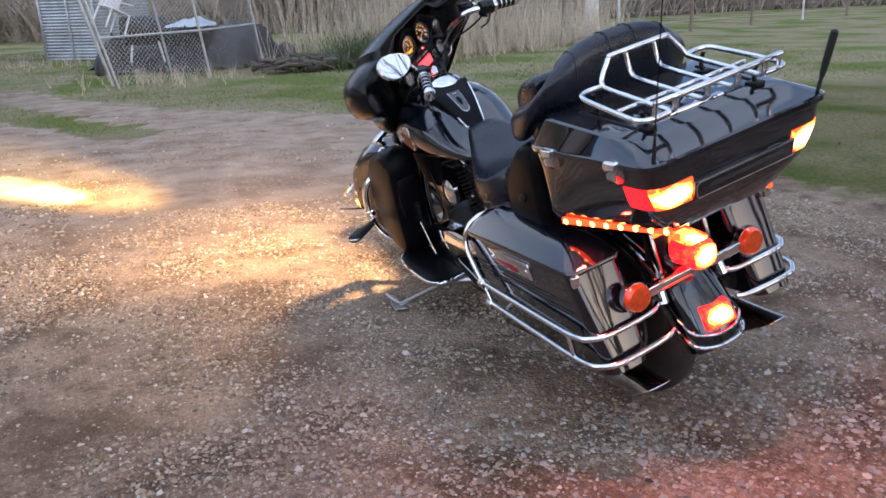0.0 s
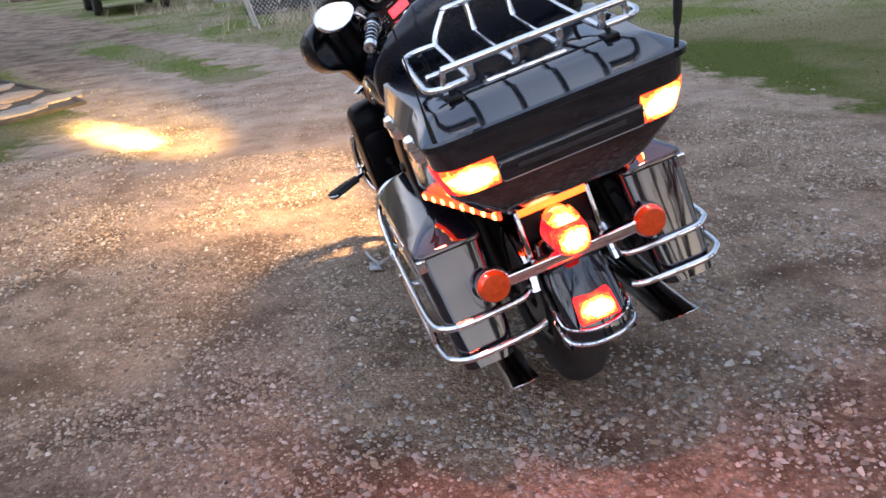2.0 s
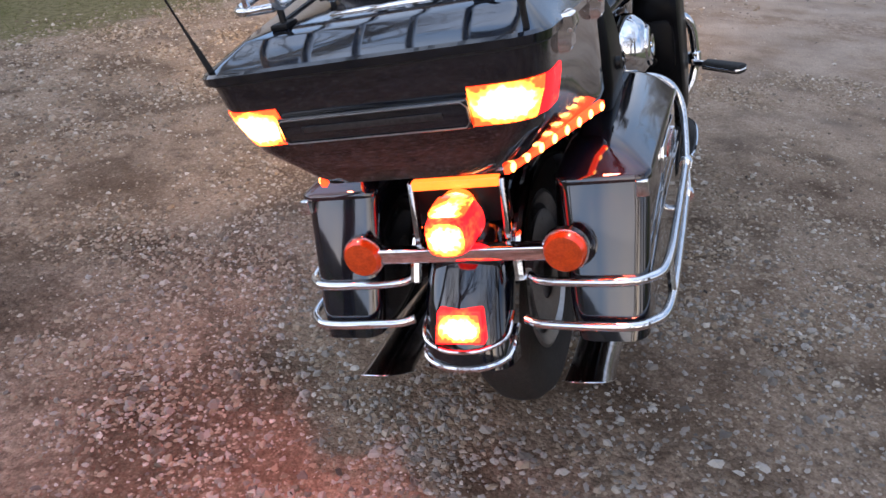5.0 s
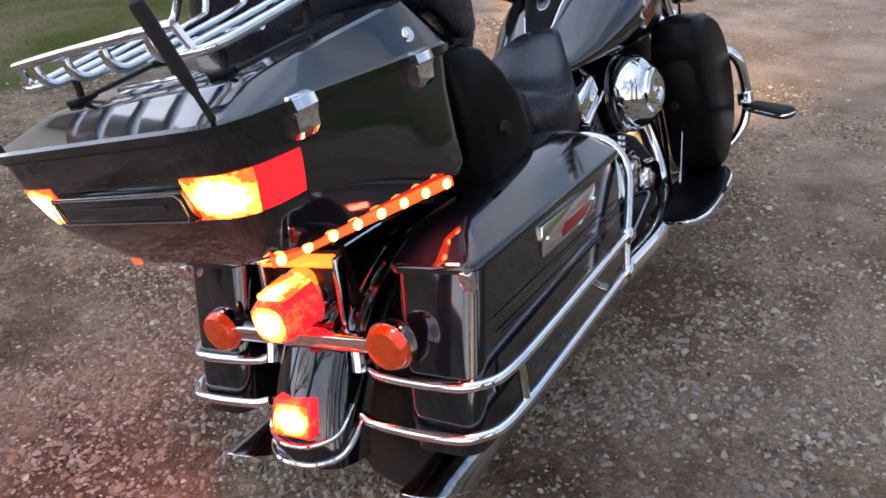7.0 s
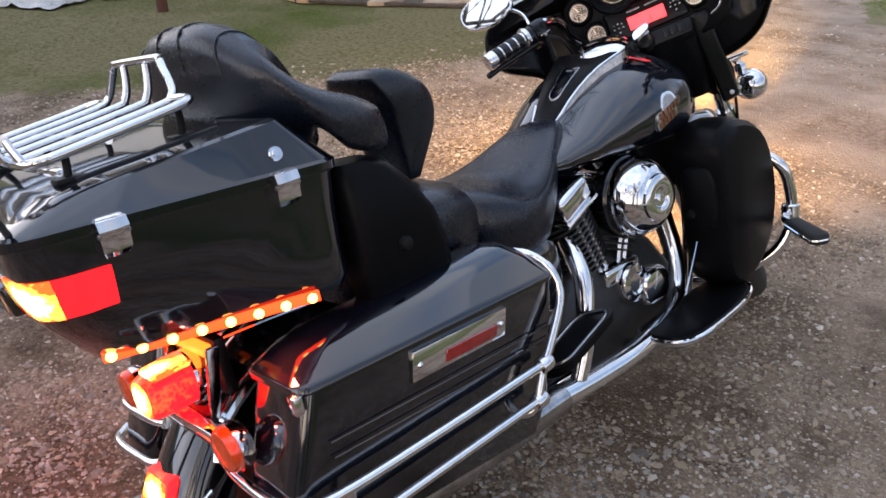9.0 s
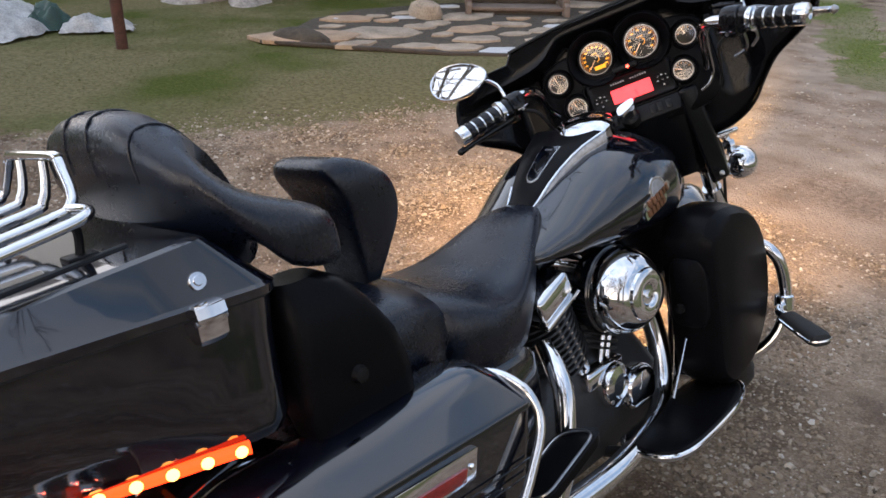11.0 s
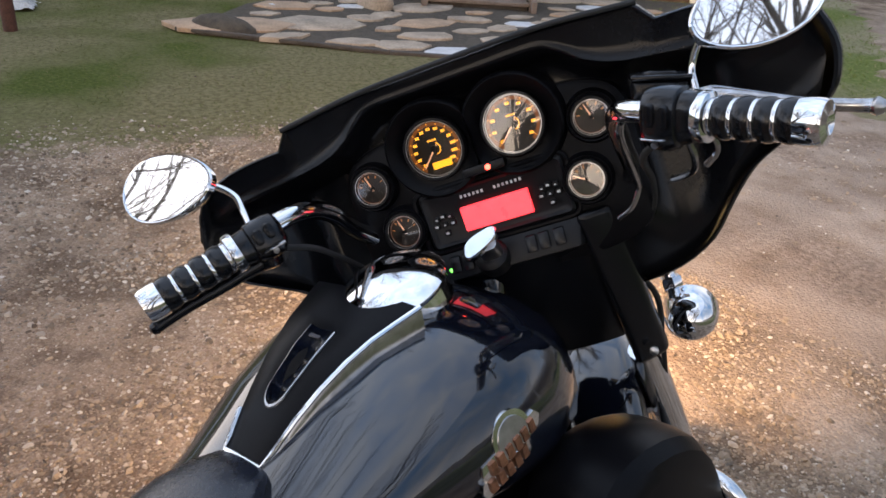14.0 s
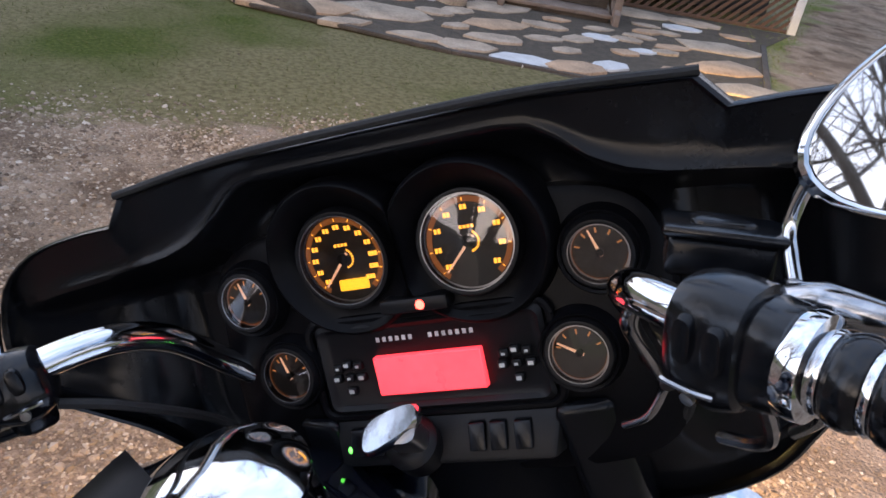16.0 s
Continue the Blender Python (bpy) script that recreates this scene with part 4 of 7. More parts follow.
def deck(u, y, h=0.0):
    """A point of the console's arched top."""
    return (u - .012, y, float(np.interp(y, (1.13, 1.156, 1.18, 1.21, 1.25, 1.30, 1.36, 1.42), (.826, .851, .876, .902, .932, .958, .980, .996))) + h)


def console_half(y):
    return .041 + (y - 1.15) * .30


ROWS = [1.150 + k * .0115 for k in range(20)]
rings = []
for y in ROWS:
    w = console_half(y)
    rings.append([deck(u, y, h) for u, h in ((-w, -.05), (-w, -.003), (-w + .004, .0), (-w * .5, .003), (0, .004), (w * .5, .003), (w - .004, 0), (w, -.003), (w, -.05))])
con = part("tank_console", loft(rings), LEG_BLACK, tank, "black tank console with bright edging", None, 40)
for s in (1,):
    part("console_skirt", loft([[deck(s * (console_half(y) + e), y, h) for e, h in ((-.002, -.001), (.0015, -.001), (.006, -.012 - .045 * (y - 1.15) / .22), (.001, -.03 - .05 * (y - 1.15) / .22))] for y in ROWS]), SOOT, con, "polished console flank", None, 60)
part("console_trim", tube([deck(-console_half(y), y, .001) for y in ROWS[3::-1]] + [deck(-.038, 1.147, .001), deck(.038, 1.147, .001)] + [deck(console_half(y), y, .001) for y in ROWS[1::3]], .0036, 8, False), CHROME, con, "chrome console trim")


def insert_ring(k, h):
    out = []
    for f in range(25):
        a = math.pi + math.pi * f / 24
        out.append((.020 * k * math.cos(a), 1.215 + .022 * k * math.sin(a)))
    return [deck(u, y, h) for u, y in out + [(.025 * k, 1.262), (.026 * k, 1.292 * 1 - .002 * (1 - k)), (0, 1.289), (-.026 * k, 1.292), (-.025 * k, 1.262)]]


insert = part("console_insert", loft([insert_ring(1, 0), insert_ring(1, .0062), insert_ring(.93, .0068)]), STEEL, con, "oval console insert with bright edge")
part("insert_panel", loft([insert_ring(.90, .0), insert_ring(.90, .0076)]), PAINT, insert, "glossy black insert face")
part("insert_slot", hexa([deck(-.010, 1.276, .0077), deck(.010, 1.276, .0077), deck(.010, 1.280, .0077), deck(-.010, 1.280, .0077)], [deck(-.010, 1.276, .0087), deck(.010, 1.276, .0087), deck(.010, 1.280, .0087), deck(-.010, 1.280, .0087)], 0), STEEL, insert)
cap_rim = part("fuel_cap", lathe([(.078, -.055), (.076, -.02), (.075, -.004), (.079, .0), (.079, .005), (.074, .009), (.058, .018), (.034, .025), (.001, .028)], (.004, 1.403, .982), (0, -.34, .94), 48), CHROME, tank, "chrome round fuel filler lid", None, 45)
part("cap_lock", lathe([(.013, -.01), (.013, .004), (.007, .006), (.001, .006)], (.0, 1.449, 1.008), (0, -.30, .95), 16), CHROME, cap_rim)
for s in SIDES:
    def on_side(u, v, h):
        y = 1.372 + u * .96 - v * .28
        w = float(np.interp(y, (1.22, 1.30, 1.38, 1.47, 1.55), (.195, .212, .222, .219, .195)))
        return (s * (w + h - max(0, v - .01) * .22), y, .818 + v + u * .34)
    badge = part("tank_badge", loft([[on_side(u + .010, max(-.004, v * 1.05 + .012), h) for u, v in oval(.032, .034, 28)] for h in (-.008, .003)]), CHROME, tank, "winged tank badge, bronze bars in a chrome edge")
    part("badge_crest", loft([[on_side(u + .010, max(.0, v * 1.05 + .012), h) for u, v in oval(.025, .027, 24)] for h in (.0, .0038)]), STEEL, badge)
    for row, n_, du in ((.006, 6, .004), (-.013, 5, -.012)):
        part("badge_band", loft([[on_side(u * (n_ * .0075 + .004) + du, row + v * .0115, h) for u, v in ((-1, -1), (1, -.8), (1.12, .2), (1, 1), (-1, .9), (-1.1, 0))] for h in (-.008, .0035)]), CHROME, badge)
        for k in range(n_):
            u = du + (k - (n_ - 1) / 2) * .0145
            part("badge_bar", loft([[on_side(u + a, row + b, h) for a, b in ((-.0052, -.008), (.0052, -.0085), (.0046, .0085), (-.0046, .008))] for h in (.002, .0062)]), BRONZE, badge)

# -- engine --
engine = part("engine_case", loft([[(x, y, z) for x, y in rrect(-hw, hw, y0, y1, .04)] for z, hw, y0, y1 in ((.17, .10, .98, 1.38), (.20, .13, .92, 1.43), (.36, .145, .90, 1.45), (.45, .12, 1.0, 1.40), (.48, .09, 1.06, 1.36))]), ENGINE, bike, "black and chrome V-twin engine")
for sgn, y0 in ((1, 1.24), (-1, 1.13)):
    d = Vector((0, .38 * sgn, .925)).normalized()
    base = Vector((.035, y0, .46))
    cyl = part("cylinder", lathe([(.068, -.02), (.068, .20)], base, d, 24), ENGINE, engine, "finned black cylinder")
    for k in range(11):
        q = base + d * (.005 + k * .017)
        part("fin", lathe([(.066, 0), (.100, .0), (.103, .003), (.100, .006), (.066, .006)], q, d, 28), FIN_BLACK, cyl)
    top = base + d * .235
    mm = Matrix.Translation(top) @ Vector((0, 0, 1)).rotation_difference(d).to_matrix().to_4x4()
    part("rocker_box", box(-.09, .118, -.062, .062, -.035, .03, .014, 3, mm), CHROME, engine, "chrome rocker cover")
    part("rocker_lip", box(-.095, .124, -.068, .068, -.045, -.033, .004, 2, mm), CHROME, engine)
    for dx in (0, .035):
        part("pushrod_tube", tube([(.125, 1.185 + sgn * (.015 + dx * .8), .42), Vector((.085, 0, 0)) + base + d * .2 + Vector((0, -sgn * .02 + sgn * dx, 0))], .009, 10, False), CHROME, engine, "chrome pushrod tube")
    part("head_gasket_plate", lathe([(.07, 0), (.092, .002), (.092, .012), (.07, .014)], base + d * .19, d, 28), STEEL, cyl) if sgn < 0 else None
    part("spark_lead", tube([top + Vector((-.1, 0, -.03)), top + Vector((-.14, .02, .0)), (-.08, 1.2, .72)], .005, 6), RUBBER, engine)
AIR = (.185, 1.266, .616)
air = part("air_cleaner", lathe([(.090, -.040), (.104, -.036), (.108, -.026), (.108, -.012), (.104, .004), (.094, .024), (.080, .042), (.067, .052), (.064, .053), (.062, .060), (.056, .064), (.034, .066), (.026, .063), (.022, .058), (.011, .058), (.009, .065), (.001, .066)], AIR, (1, -.06, .03), 56), CHROME, engine, "deep round chrome air cleaner cover")
part("air_filter", lathe([(.085, -.095), (.104, -.085), (.110, -.06), (.110, -.040), (.10, -.036)], AIR, (1, -.06, .03), 40), PAINT, engine, "glossy black air cleaner backing")
part("cam_cover", lathe([(.058, 0), (.058, .02), (.052, .030), (.032, .034), (.026, .028), (.001, .028)], (.142, 1.22, .385), (1, 0, 0), 32), CHROME, engine, "chrome cam cover")
part("gear_cover", loft([[(x, 1.305 + u, .345 + v) for u, v in oval(a, b, 28, 3)] for x, a, b in ((.13, .062, .052), (.17, .062, .052), (.182, .054, .044), (.186, .03, .022))]), CHROME, engine, "chrome gear case cover")
part("oil_filter", lathe([(.036, 0), (.038, .05), (.034, .075), (.015, .08)], (.06, 1.43, .33), (.3, 1, -.1), 20), CHROME, engine)
for k in range(5):
    a = 2 * math.pi * k / 5
    part("cover_screw", lathe([(.006, 0), (.006, .006), (.001, .007)], (.168, 1.22 + .047 * math.cos(a), .385 + .047 * math.sin(a)), (1, 0, 0), 8), STEEL, engine)
part("lifter_block", box(.10, .155, 1.12, 1.27, .40, .45, .012, 3), CHROME, engine)
part("primary_cover", loft([[(x, 1.17 + u, .33 + v) for u, v in oval(a, b, 32, 3.2)] for x, a, b in ((-.13, .30, .105), (-.19, .30, .105), (-.205, .285, .09), (-.21, .2, .05))]), CHROME, engine, "chrome primary cover")
part("gearbox", box(-.12, .12, .78, .98, .22, .44, .03, 3), ENGINE, engine)
part("horn", lathe([(.05, 0), (.055, .02), (.035, .035), (.001, .04)], (-.15, 1.20, .60), (-1, 0, 0), 24), CHROME, engine)
part("coil_cover", loft([[(x, y, z) for x, y in rrect(-hw, hw, y0, y1, .03)] for z, hw, y0, y1 in ((.55, .10, 1.40, 1.52), (.57, .125, 1.38, 1.55), (.68, .135, 1.36, 1.60), (.735, .13, 1.34, 1.60), (.745, .11, 1.36, 1.58))]), LEG_BLACK, bike, "black cover between engine and steering head")
frame_ob = part("frame", tube([(0.0, 1.62, .95), (-.0, 1.55, .80), (0, 1.2, .70), (0, .85, .64), (0, .6, .62)], .026, 12), PAINT, bike, "black steel frame")
for s in SIDES:
    part("down_tube", tube([(s * .04, 1.66, .80), (s * .11, 1.60, .50), (s * .13, 1.52, .22), (s * .14, 1.40, .16), (s * .14, .95, .17), (s * .13, .80, .26), (s * .12, .66, .50), (s * .08, .60, .62)], .017, 10), PAINT, frame_ob)
    part("side_cover", loft([[(s * x, .80 + u, .52 + v) for u, v in oval(a, b, 24, 4)] for x, a, b in ((.12, .13, .11), (.17, .13, .11), (.185, .11, .09))]), PAINT, frame_ob, "glossy black side cover")
    part("shock", tube([(s * .12, .48, .55), (s * .12, .36, .33)], .028, 14, False), ENGINE, frame_ob)
    part("swing_arm", box(min(s * .085, s * .115), max(s * .085, s * .115), .36, .90, .28, .33, .012), ENGINE, frame_ob)

# -- exhaust --
for s in SIDES:
    c = [(s * .225, .80, .262), (s * .225, .60, .270), (s * .224, .34, .280), (s * .223, .13, .285)]
    muf = part("muffler", tube(c, [.036, .044, .045, .044], 20, steps=4), SOOT, bike, "long dark chrome muffler with slanted tip", None)
    def tip_ring(y, slope, r, n, z):
        return [(s * .223 + r * u, y - slope * v, z + r * .96 * v) for u, v in oval(1, 1, 28, n)]
    part("muffler_tip", loft([tip_ring(.15, 0, .0442, 2, .285), tip_ring(.135, .005, .0445, 2.1, .285), tip_ring(.03, .05, .0435, 2.6, .284), tip_ring(.0, .068, .0455, 2.8, .283), tip_ring(.002, .068, .0415, 2.8, .283)], False), SOOT, muf, "slash cut dark chrome tip")
    rim = tip_ring(.0, .068, .0450, 2.8, .283)
    part("tip_rim", tube(rim + rim[:1], .0016, 6, False), CHROME, muf, "bright rim")
    part("bore", loft([tip_ring(.003, .066, .0420, 2.8, .283), tip_ring(.125, .01, .040, 2.1, .285), tip_ring(.127, .01, .01, 2, .285)], False), ENGINE, muf, "sooty bore")
part("exhaust_pipe", tube([(.07, 1.40, .62), (.09, 1.45, .57), (.11, 1.475, .46), (.13, 1.475, .36), (.155, 1.43, .27), (.20, 1.32, .25), (.232, 1.12, .247), (.232, .95, .252), (.225, .80, .262)], .029, 16, steps=6), CHROME, bike, "chrome front exhaust pipe")
part("exhaust_pipe", tube([(.14, .99, .58), (.185, .965, .55), (.218, .945, .50), (.232, .92, .42), (.234, .90, .35), (.23, .87, .28)], [.02, .024, .024, .024, .022, .02], 16, steps=5), CHROME, bike, "chrome rear exhaust shield")
part("crossover_pipe", tube([(.20, .90, .27), (.10, .84, .22), (-.12, .82, .22), (-.225, .80, .262)], .024, 12), CHROME, bike)

# -- leg fairings, floorboards, engine guard, pegs --
def lower(s):
    prof = [(1.428, .70), (1.45, .745), (1.51, .765), (1.60, .755), (1.69, .715), (1.745, .64), (1.77, .54), (1.765, .45), (1.735, .37), (1.68, .31), (1.62, .275), (1.54, .265), (1.485, .30), (1.463, .36), (1.453, .50), (1.438, .62)]
    cy, cz = 1.60, .50
    rings = [[(s * x, cy + (v.x - cy) * k, cz + (v.y - cz) * k) for v in curve([(a, b, 0) for a, b in prof + prof[:1]], 2)[:-1]] for x, k in ((.172, .84), (.182, .95), (.205, .985), (.26, .985), (.295, .955), (.312, .89), (.318, .80))]
    low = part("leg_fairing", loft(rings), LEG_BLACK, bike, "black leg fairing with glove box", None, 30)
    part("glove_door", loft([[(s * (.25 + u), 1.438 + d, .56 + v) for u, v in oval(a, b, 24, 4)] for d, a, b in ((.02, .05, .09), (-.006, .05, .09), (-.01, .045, .084))]), LEG_BLACK, low)
    part("door_knob", lathe([(.012, 0), (.013, .01), (.001, .014)], (s * .23, 1.428, .52), (0, -1, 0), 14), PLASTIC, low)
    part("vent_rod", tube([(s * .24, 1.425, .44), (s * .24, 1.385, .375), (s * .24, 1.345, .31)], .0028, 6), CHROME, low)
    # floorboard
    out = [(.19, 1.18), (.215, 1.155), (.28, 1.15), (.325, 1.165), (.35, 1.21), (.357, 1.29), (.353, 1.42), (.34, 1.51), (.31, 1.57), (.265, 1.585), (.215, 1.575), (.19, 1.54)]
    O_ = [(v.x, v.y) for v in curve([(x, y, 0) for x, y in out + out[:1]], 3)[:-1]]
    zb = lambda y: .252 + (y - 1.12) * .0
    fb = part("floorboard", loft([[(s * x, y, zb(y) + h) for x, y in O_] for h in (0, .012)]), STEEL, bike, "black rubber rider footboard with bright rim")
    part("rubber_pad", loft([[(s * (.275 + (x - .275) * k), 1.365 + (y - 1.365) * k, zb(y) + h) for x, y in O_] for h, k in ((.010, .97), (.020, .95), (.022, .92))]), LEG_BLACK, fb)
    part("board_rim", tube([(s * x, y, zb(y) + .012) for x, y in O_ + O_[:1]], .0055, 8, False), CHROME, fb, "bright board rim")
    part("board_arm", tube([(s * .20, 1.2, .22), (s * .12, 1.2, .20)], .015, 8, False), ENGINE, fb)
    # pillion board
    pb = part("pillion_board", loft([[(s * (.29 + x), .80 + y, .392 + h + y * .30 + (x + .06) * .35) for x, y in rrect(-.06, .06, -.105, .10, .035)] for h in (0, .02)]), LEG_BLACK, bike, "black pillion footboard")
    part("pad_rim", tube([(s * (.29 + x), .80 + y, .414 + y * .30 + (x + .06) * .35) for x, y in (lambda q: q + q[:1])(rrect(-.048, .048, -.092, .086, .03))], .003, 6, False), STEEL, pb)
    part("pillion_bracket", tube([(s * .25, .80, .385), (s * .18, .82, .34)], .014, 8, False), ENGINE, pb)
    # guard
    g = part("engine_guard", tube([(s * .18, 1.70, .60), (s * .26, 1.745, .605), (s * .318, 1.768, .572), (s * .337, 1.79, .50), (s * .334, 1.795, .38), (s * .29, 1.755, .29), (s * .16, 1.69, .215), (s * .05, 1.66, .20)], .0165, 14, steps=5), CHROME, bike, "chrome engine guard hoop")
    peg_a, peg_b = Vector((s * .345, 1.735, .415)), Vector((s * .505, 1.603, .411))
    part("peg_clamp", lathe([(.022, -.022), (.026, -.018), (.026, .018), (.022, .022)], (s * .335, 1.794, .42), (0, .1, 1), 16), CHROME, g)
    part("peg_arm", tube([(s * .336, 1.785, .42), peg_a, peg_a.lerp(peg_b, .2)], .012, 10), CHROME, g)
    d = (peg_b - peg_a)
    uu = d.normalized()
    vv = Vector((0, 0, 1)).cross(uu).normalized()
    ww = uu.cross(vv)
    def peg_ring(f, k, h):
        c0 = peg_a + d * f
        return [c0 + vv * (a * k) + ww * (b * h) for a, b in oval(.026, .017, 18, 3)]
    pg = part("highway_peg", loft([peg_ring(.2, .6, .8), peg_ring(.23, .95, 1), peg_ring(.9, 1.15, 1), peg_ring(.98, .95, .9), peg_ring(1.0, .6, .6)]), RUBBER, bike, "black rubber highway peg with chrome rim")
    part("peg_rim", tube([peg_a + d * f + vv * a for f, a in ((.25, .026), (.55, .029), (.9, .029), (.99, .016), (1.005, 0), (.99, -.016), (.9, -.029), (.55, -.029), (.25, -.026))], .004, 6), CHROME, pg)


for s in SIDES:
    lower(s)

# -- side stand --
stand = part("side_stand", tube([(-.16, 1.10, .23), (-.26, 1.20, .232), (-.35, 1.32, .172), (-.43, 1.42, .118)], [.016, .013, .010, .009], 12), STEEL, bike, "steel side stand folded out to the ground")
part("stand_foot", hexa([(-.475, 1.385, .119), (-.425, 1.37, .107), (-.415, 1.445, .104), (-.465, 1.465, .116)], [(-.475, 1.385, .127), (-.425, 1.37, .115), (-.415, 1.445, .112), (-.465, 1.465, .124)], .003), STEEL, stand)
part("foot_arm", tube([(-.43, 1.42, .12), (-.45, 1.47, .135), (-.46, 1.50, .155)], .007, 8), STEEL, stand)

# -- fork, in the steering's own frame --
for s in SIDES:
    fk = part("fork_leg", tube([(s * .115, 2.03, .32), (s * .115, 1.91, .573), (s * .115, 1.855, .68)], [.031, .031, .029], 18, False), CHROME, bike, "chrome fork slider", STEER)
    part("fork_tube", tube([(s * .115, 1.86, .67), (s * .115, 1.66, 1.08)], .021, 16, False), CHROME, fk)
    part("fork_cover", tube([(s * .122, 1.815, .755), (s * .122, 1.66, 1.07)], .038, 18, False), FAIRING, fk, "black fork cover")
    part("caliper", box(min(s * .06, s * .11), max(s * .06, s * .11), 1.86, 1.95, .34, .46, .012), ENGINE, fk)
    pl = part("passing_lamp", lathe([(.001, -.052), (.017, -.049), (.036, -.036), (.046, -.013), (.048, .008), (.050, .017), (.045, .024)], (s * .212, 1.855, .722), (0, 1, -.05), 30), CHROME, bike, "chrome passing lamp", STEER)
    part("lamp_lens", lathe([(.044, .019), (.026, .028), (.001, .031)], (s * .212, 1.855, .722), (0, 1, -.05), 24), WARM_ON, pl, "lit lamp lens")
    part("lamp_stem", tube([(s * .195, 1.85, .760), (s * .195, 1.865, .80), (s * .19, 1.86, .825)], [.014, .012, .016], 12), CHROME, pl)
    part("lamp_nut", lathe([(.018, -.012), (.02, -.008), (.02, .008), (.018, .012)], (s * .195, 1.862, .785), (0, 0, 1), 6), CHROME, pl)
    part("lamp_arm", hexa([(s * .10, 1.84, .80), (s * .235, 1.845, .815), (s * .235, 1.875, .815), (s * .10, 1.87, .80)], [(s * .10, 1.84, .83), (s * .235, 1.845, .828), (s * .235, 1.875, .828), (s * .10, 1.87, .83)], .006), CHROME, pl, "chrome lamp bracket")
part("fork_brace", box(-.10, .10, 1.79, 1.87, .83, .87, .012), FAIRING, bike, "black fork bridge", STEER)
part("brake_line", tube([(.10, 1.70, .92), (.17, 1.74, .82), (.155, 1.82, .70), (.13, 1.90, .58)], .005, 8), RUBBER, bike, "black brake line", STEER)

# -- fork-mounted fairing with the instruments, in the steering's own frame --
HALF = [(0, 1.262), (.14, 1.260), (.264, 1.249), (.284, 1.224), (.34, 1.222), (.405, 1.212), (.455, 1.182), (.476, 1.13), (.470, 1.085), (.447, 1.05), (.40, 1.02), (.356, .993), (.320, .948), (.282, .892), (.228, .858), (.17, .846), (.08, .838)]
_a = [(v.x, v.y) for v in curve([(x, z, 0) for x, z in HALF[:3]], 3)]
_b = [(v.x, v.y) for v in curve([(x, z, 0) for x, z in HALF[3:]], 3)]
HALF = _a + _b
OUTLINE = [(x + .006 * smooth(.26, .42, x), z) for x, z in HALF] + [(0, .836)] + [(-x + .012 * smooth(.26, .42, x), z) for x, z in HALF[:0:-1]]


def slant(z):
    """How far the lower edge runs forward to the fork."""
    return .65 * max(0, 1.07 - z)


def fairing_ring(y, k, dz=0.0, wing=0.0, under=0.0):
    out = []
    for x, z in OUTLINE:
        f = min(1, max(0, (abs(x) - .24) / .25))
        out.append((x * k, y + wing * f + under * slant(z), 1.06 + (z - 1.06) * k + dz))
    return out


fairing = part("fairing", loft([fairing_ring(1.553, .985, 0, 0, 1), fairing_ring(1.549, .994, 0, 0, 1), fairing_ring(1.552, 1.004, 0, 0, 1), fairing_ring(1.562, 1.012, 0, 0, 1),
                                fairing_ring(1.62, 1.005, -.004, 0, .8), fairing_ring(1.70, .93, -.012, 0, .5), fairing_ring(1.77, .80, -.022, -.01, .1), fairing_ring(1.83, .60, -.035, -.03), fairing_ring(1.865, .36, -.045, 0), fairing_ring(1.872, .2, -.05, 0)], False), FAIRING, bike, "black fork-mounted fairing without a windscreen", STEER, 28)

# the hollow inner side: a mounting face, a ridge below it, deep pockets beside the instruments
_turn = max(range(len(HALF)), key=lambda i: HALF[i][0])
TOP_X, TOP_Z = [p[0] for p in HALF[:_turn + 1]], [p[1] for p in HALF[:_turn + 1]]
LOW_X, LOW_Z = [0] + [p[0] for p in HALF[_turn:][::-1]], [.836] + [p[1] for p in HALF[_turn:][::-1]]


def ridge_z(u):
    return float(np.interp(u, (0, .120, .142, .162, .182, .205, .235, .32, .42), (1.244, 1.244, 1.240, 1.227, 1.210, 1.197, 1.188, 1.176, 1.166)))


def pocket(u):
    return float(np.interp(u, (0, .20, .235, .31, .345, .38, .44, .476), (.05, .05, .10, .10, .045, .028, .012, 0)))


bm = bmesh.new()
cols = []
us = sorted([k * .4755 / 34 for k in range(35)] + [.2635, .2645, .2835, .2845, .142, .162, .182])
for x in [-u for u in us[:0:-1]] + us:
    u = abs(x)
    zt, zb = float(np.interp(u, TOP_X, TOP_Z)), float(np.interp(u, LOW_X, LOW_Z))
    zr = min(ridge_z(u), zt - .010)
    zs = [zt + (zr - zt) * f for f in (0, .3, .6, .8, .92, 1)] + [zr + (zb - zr) * f for f in (.012, .03, .06, .09, .13, .2, .32, .45, .58, .7, .8, .87, .92, .96, .985, 1)]
    col = []
    for z in zs:
        y = 1.5535 + .014 * min(1, (zt - z) / max(.02, zt - zr)) - .008 * math.exp(-((z - zr) / .0075) ** 2) * (1 - float(smooth(.36, .44, u)))
        fall = float(smooth(0, .030, zr - z)) * float(smooth(.0, .045, z - zb))
        col.append(bm.verts.new((x * .985, y + max(pocket(u) * fall, slant(z) * (1 if z < zr else 0)), 1.06 + (z - 1.06) * .985)))
    cols.append(col)
for a, b in zip(cols, cols[1:]):
    for i in range(len(a) - 1):
        bm.faces.new((a[i], a[i + 1], b[i + 1], b[i]))
part("inner_fairing", bm, FAIRING, fairing, "black moulded inner fairing with a raised ridge", None, 60)
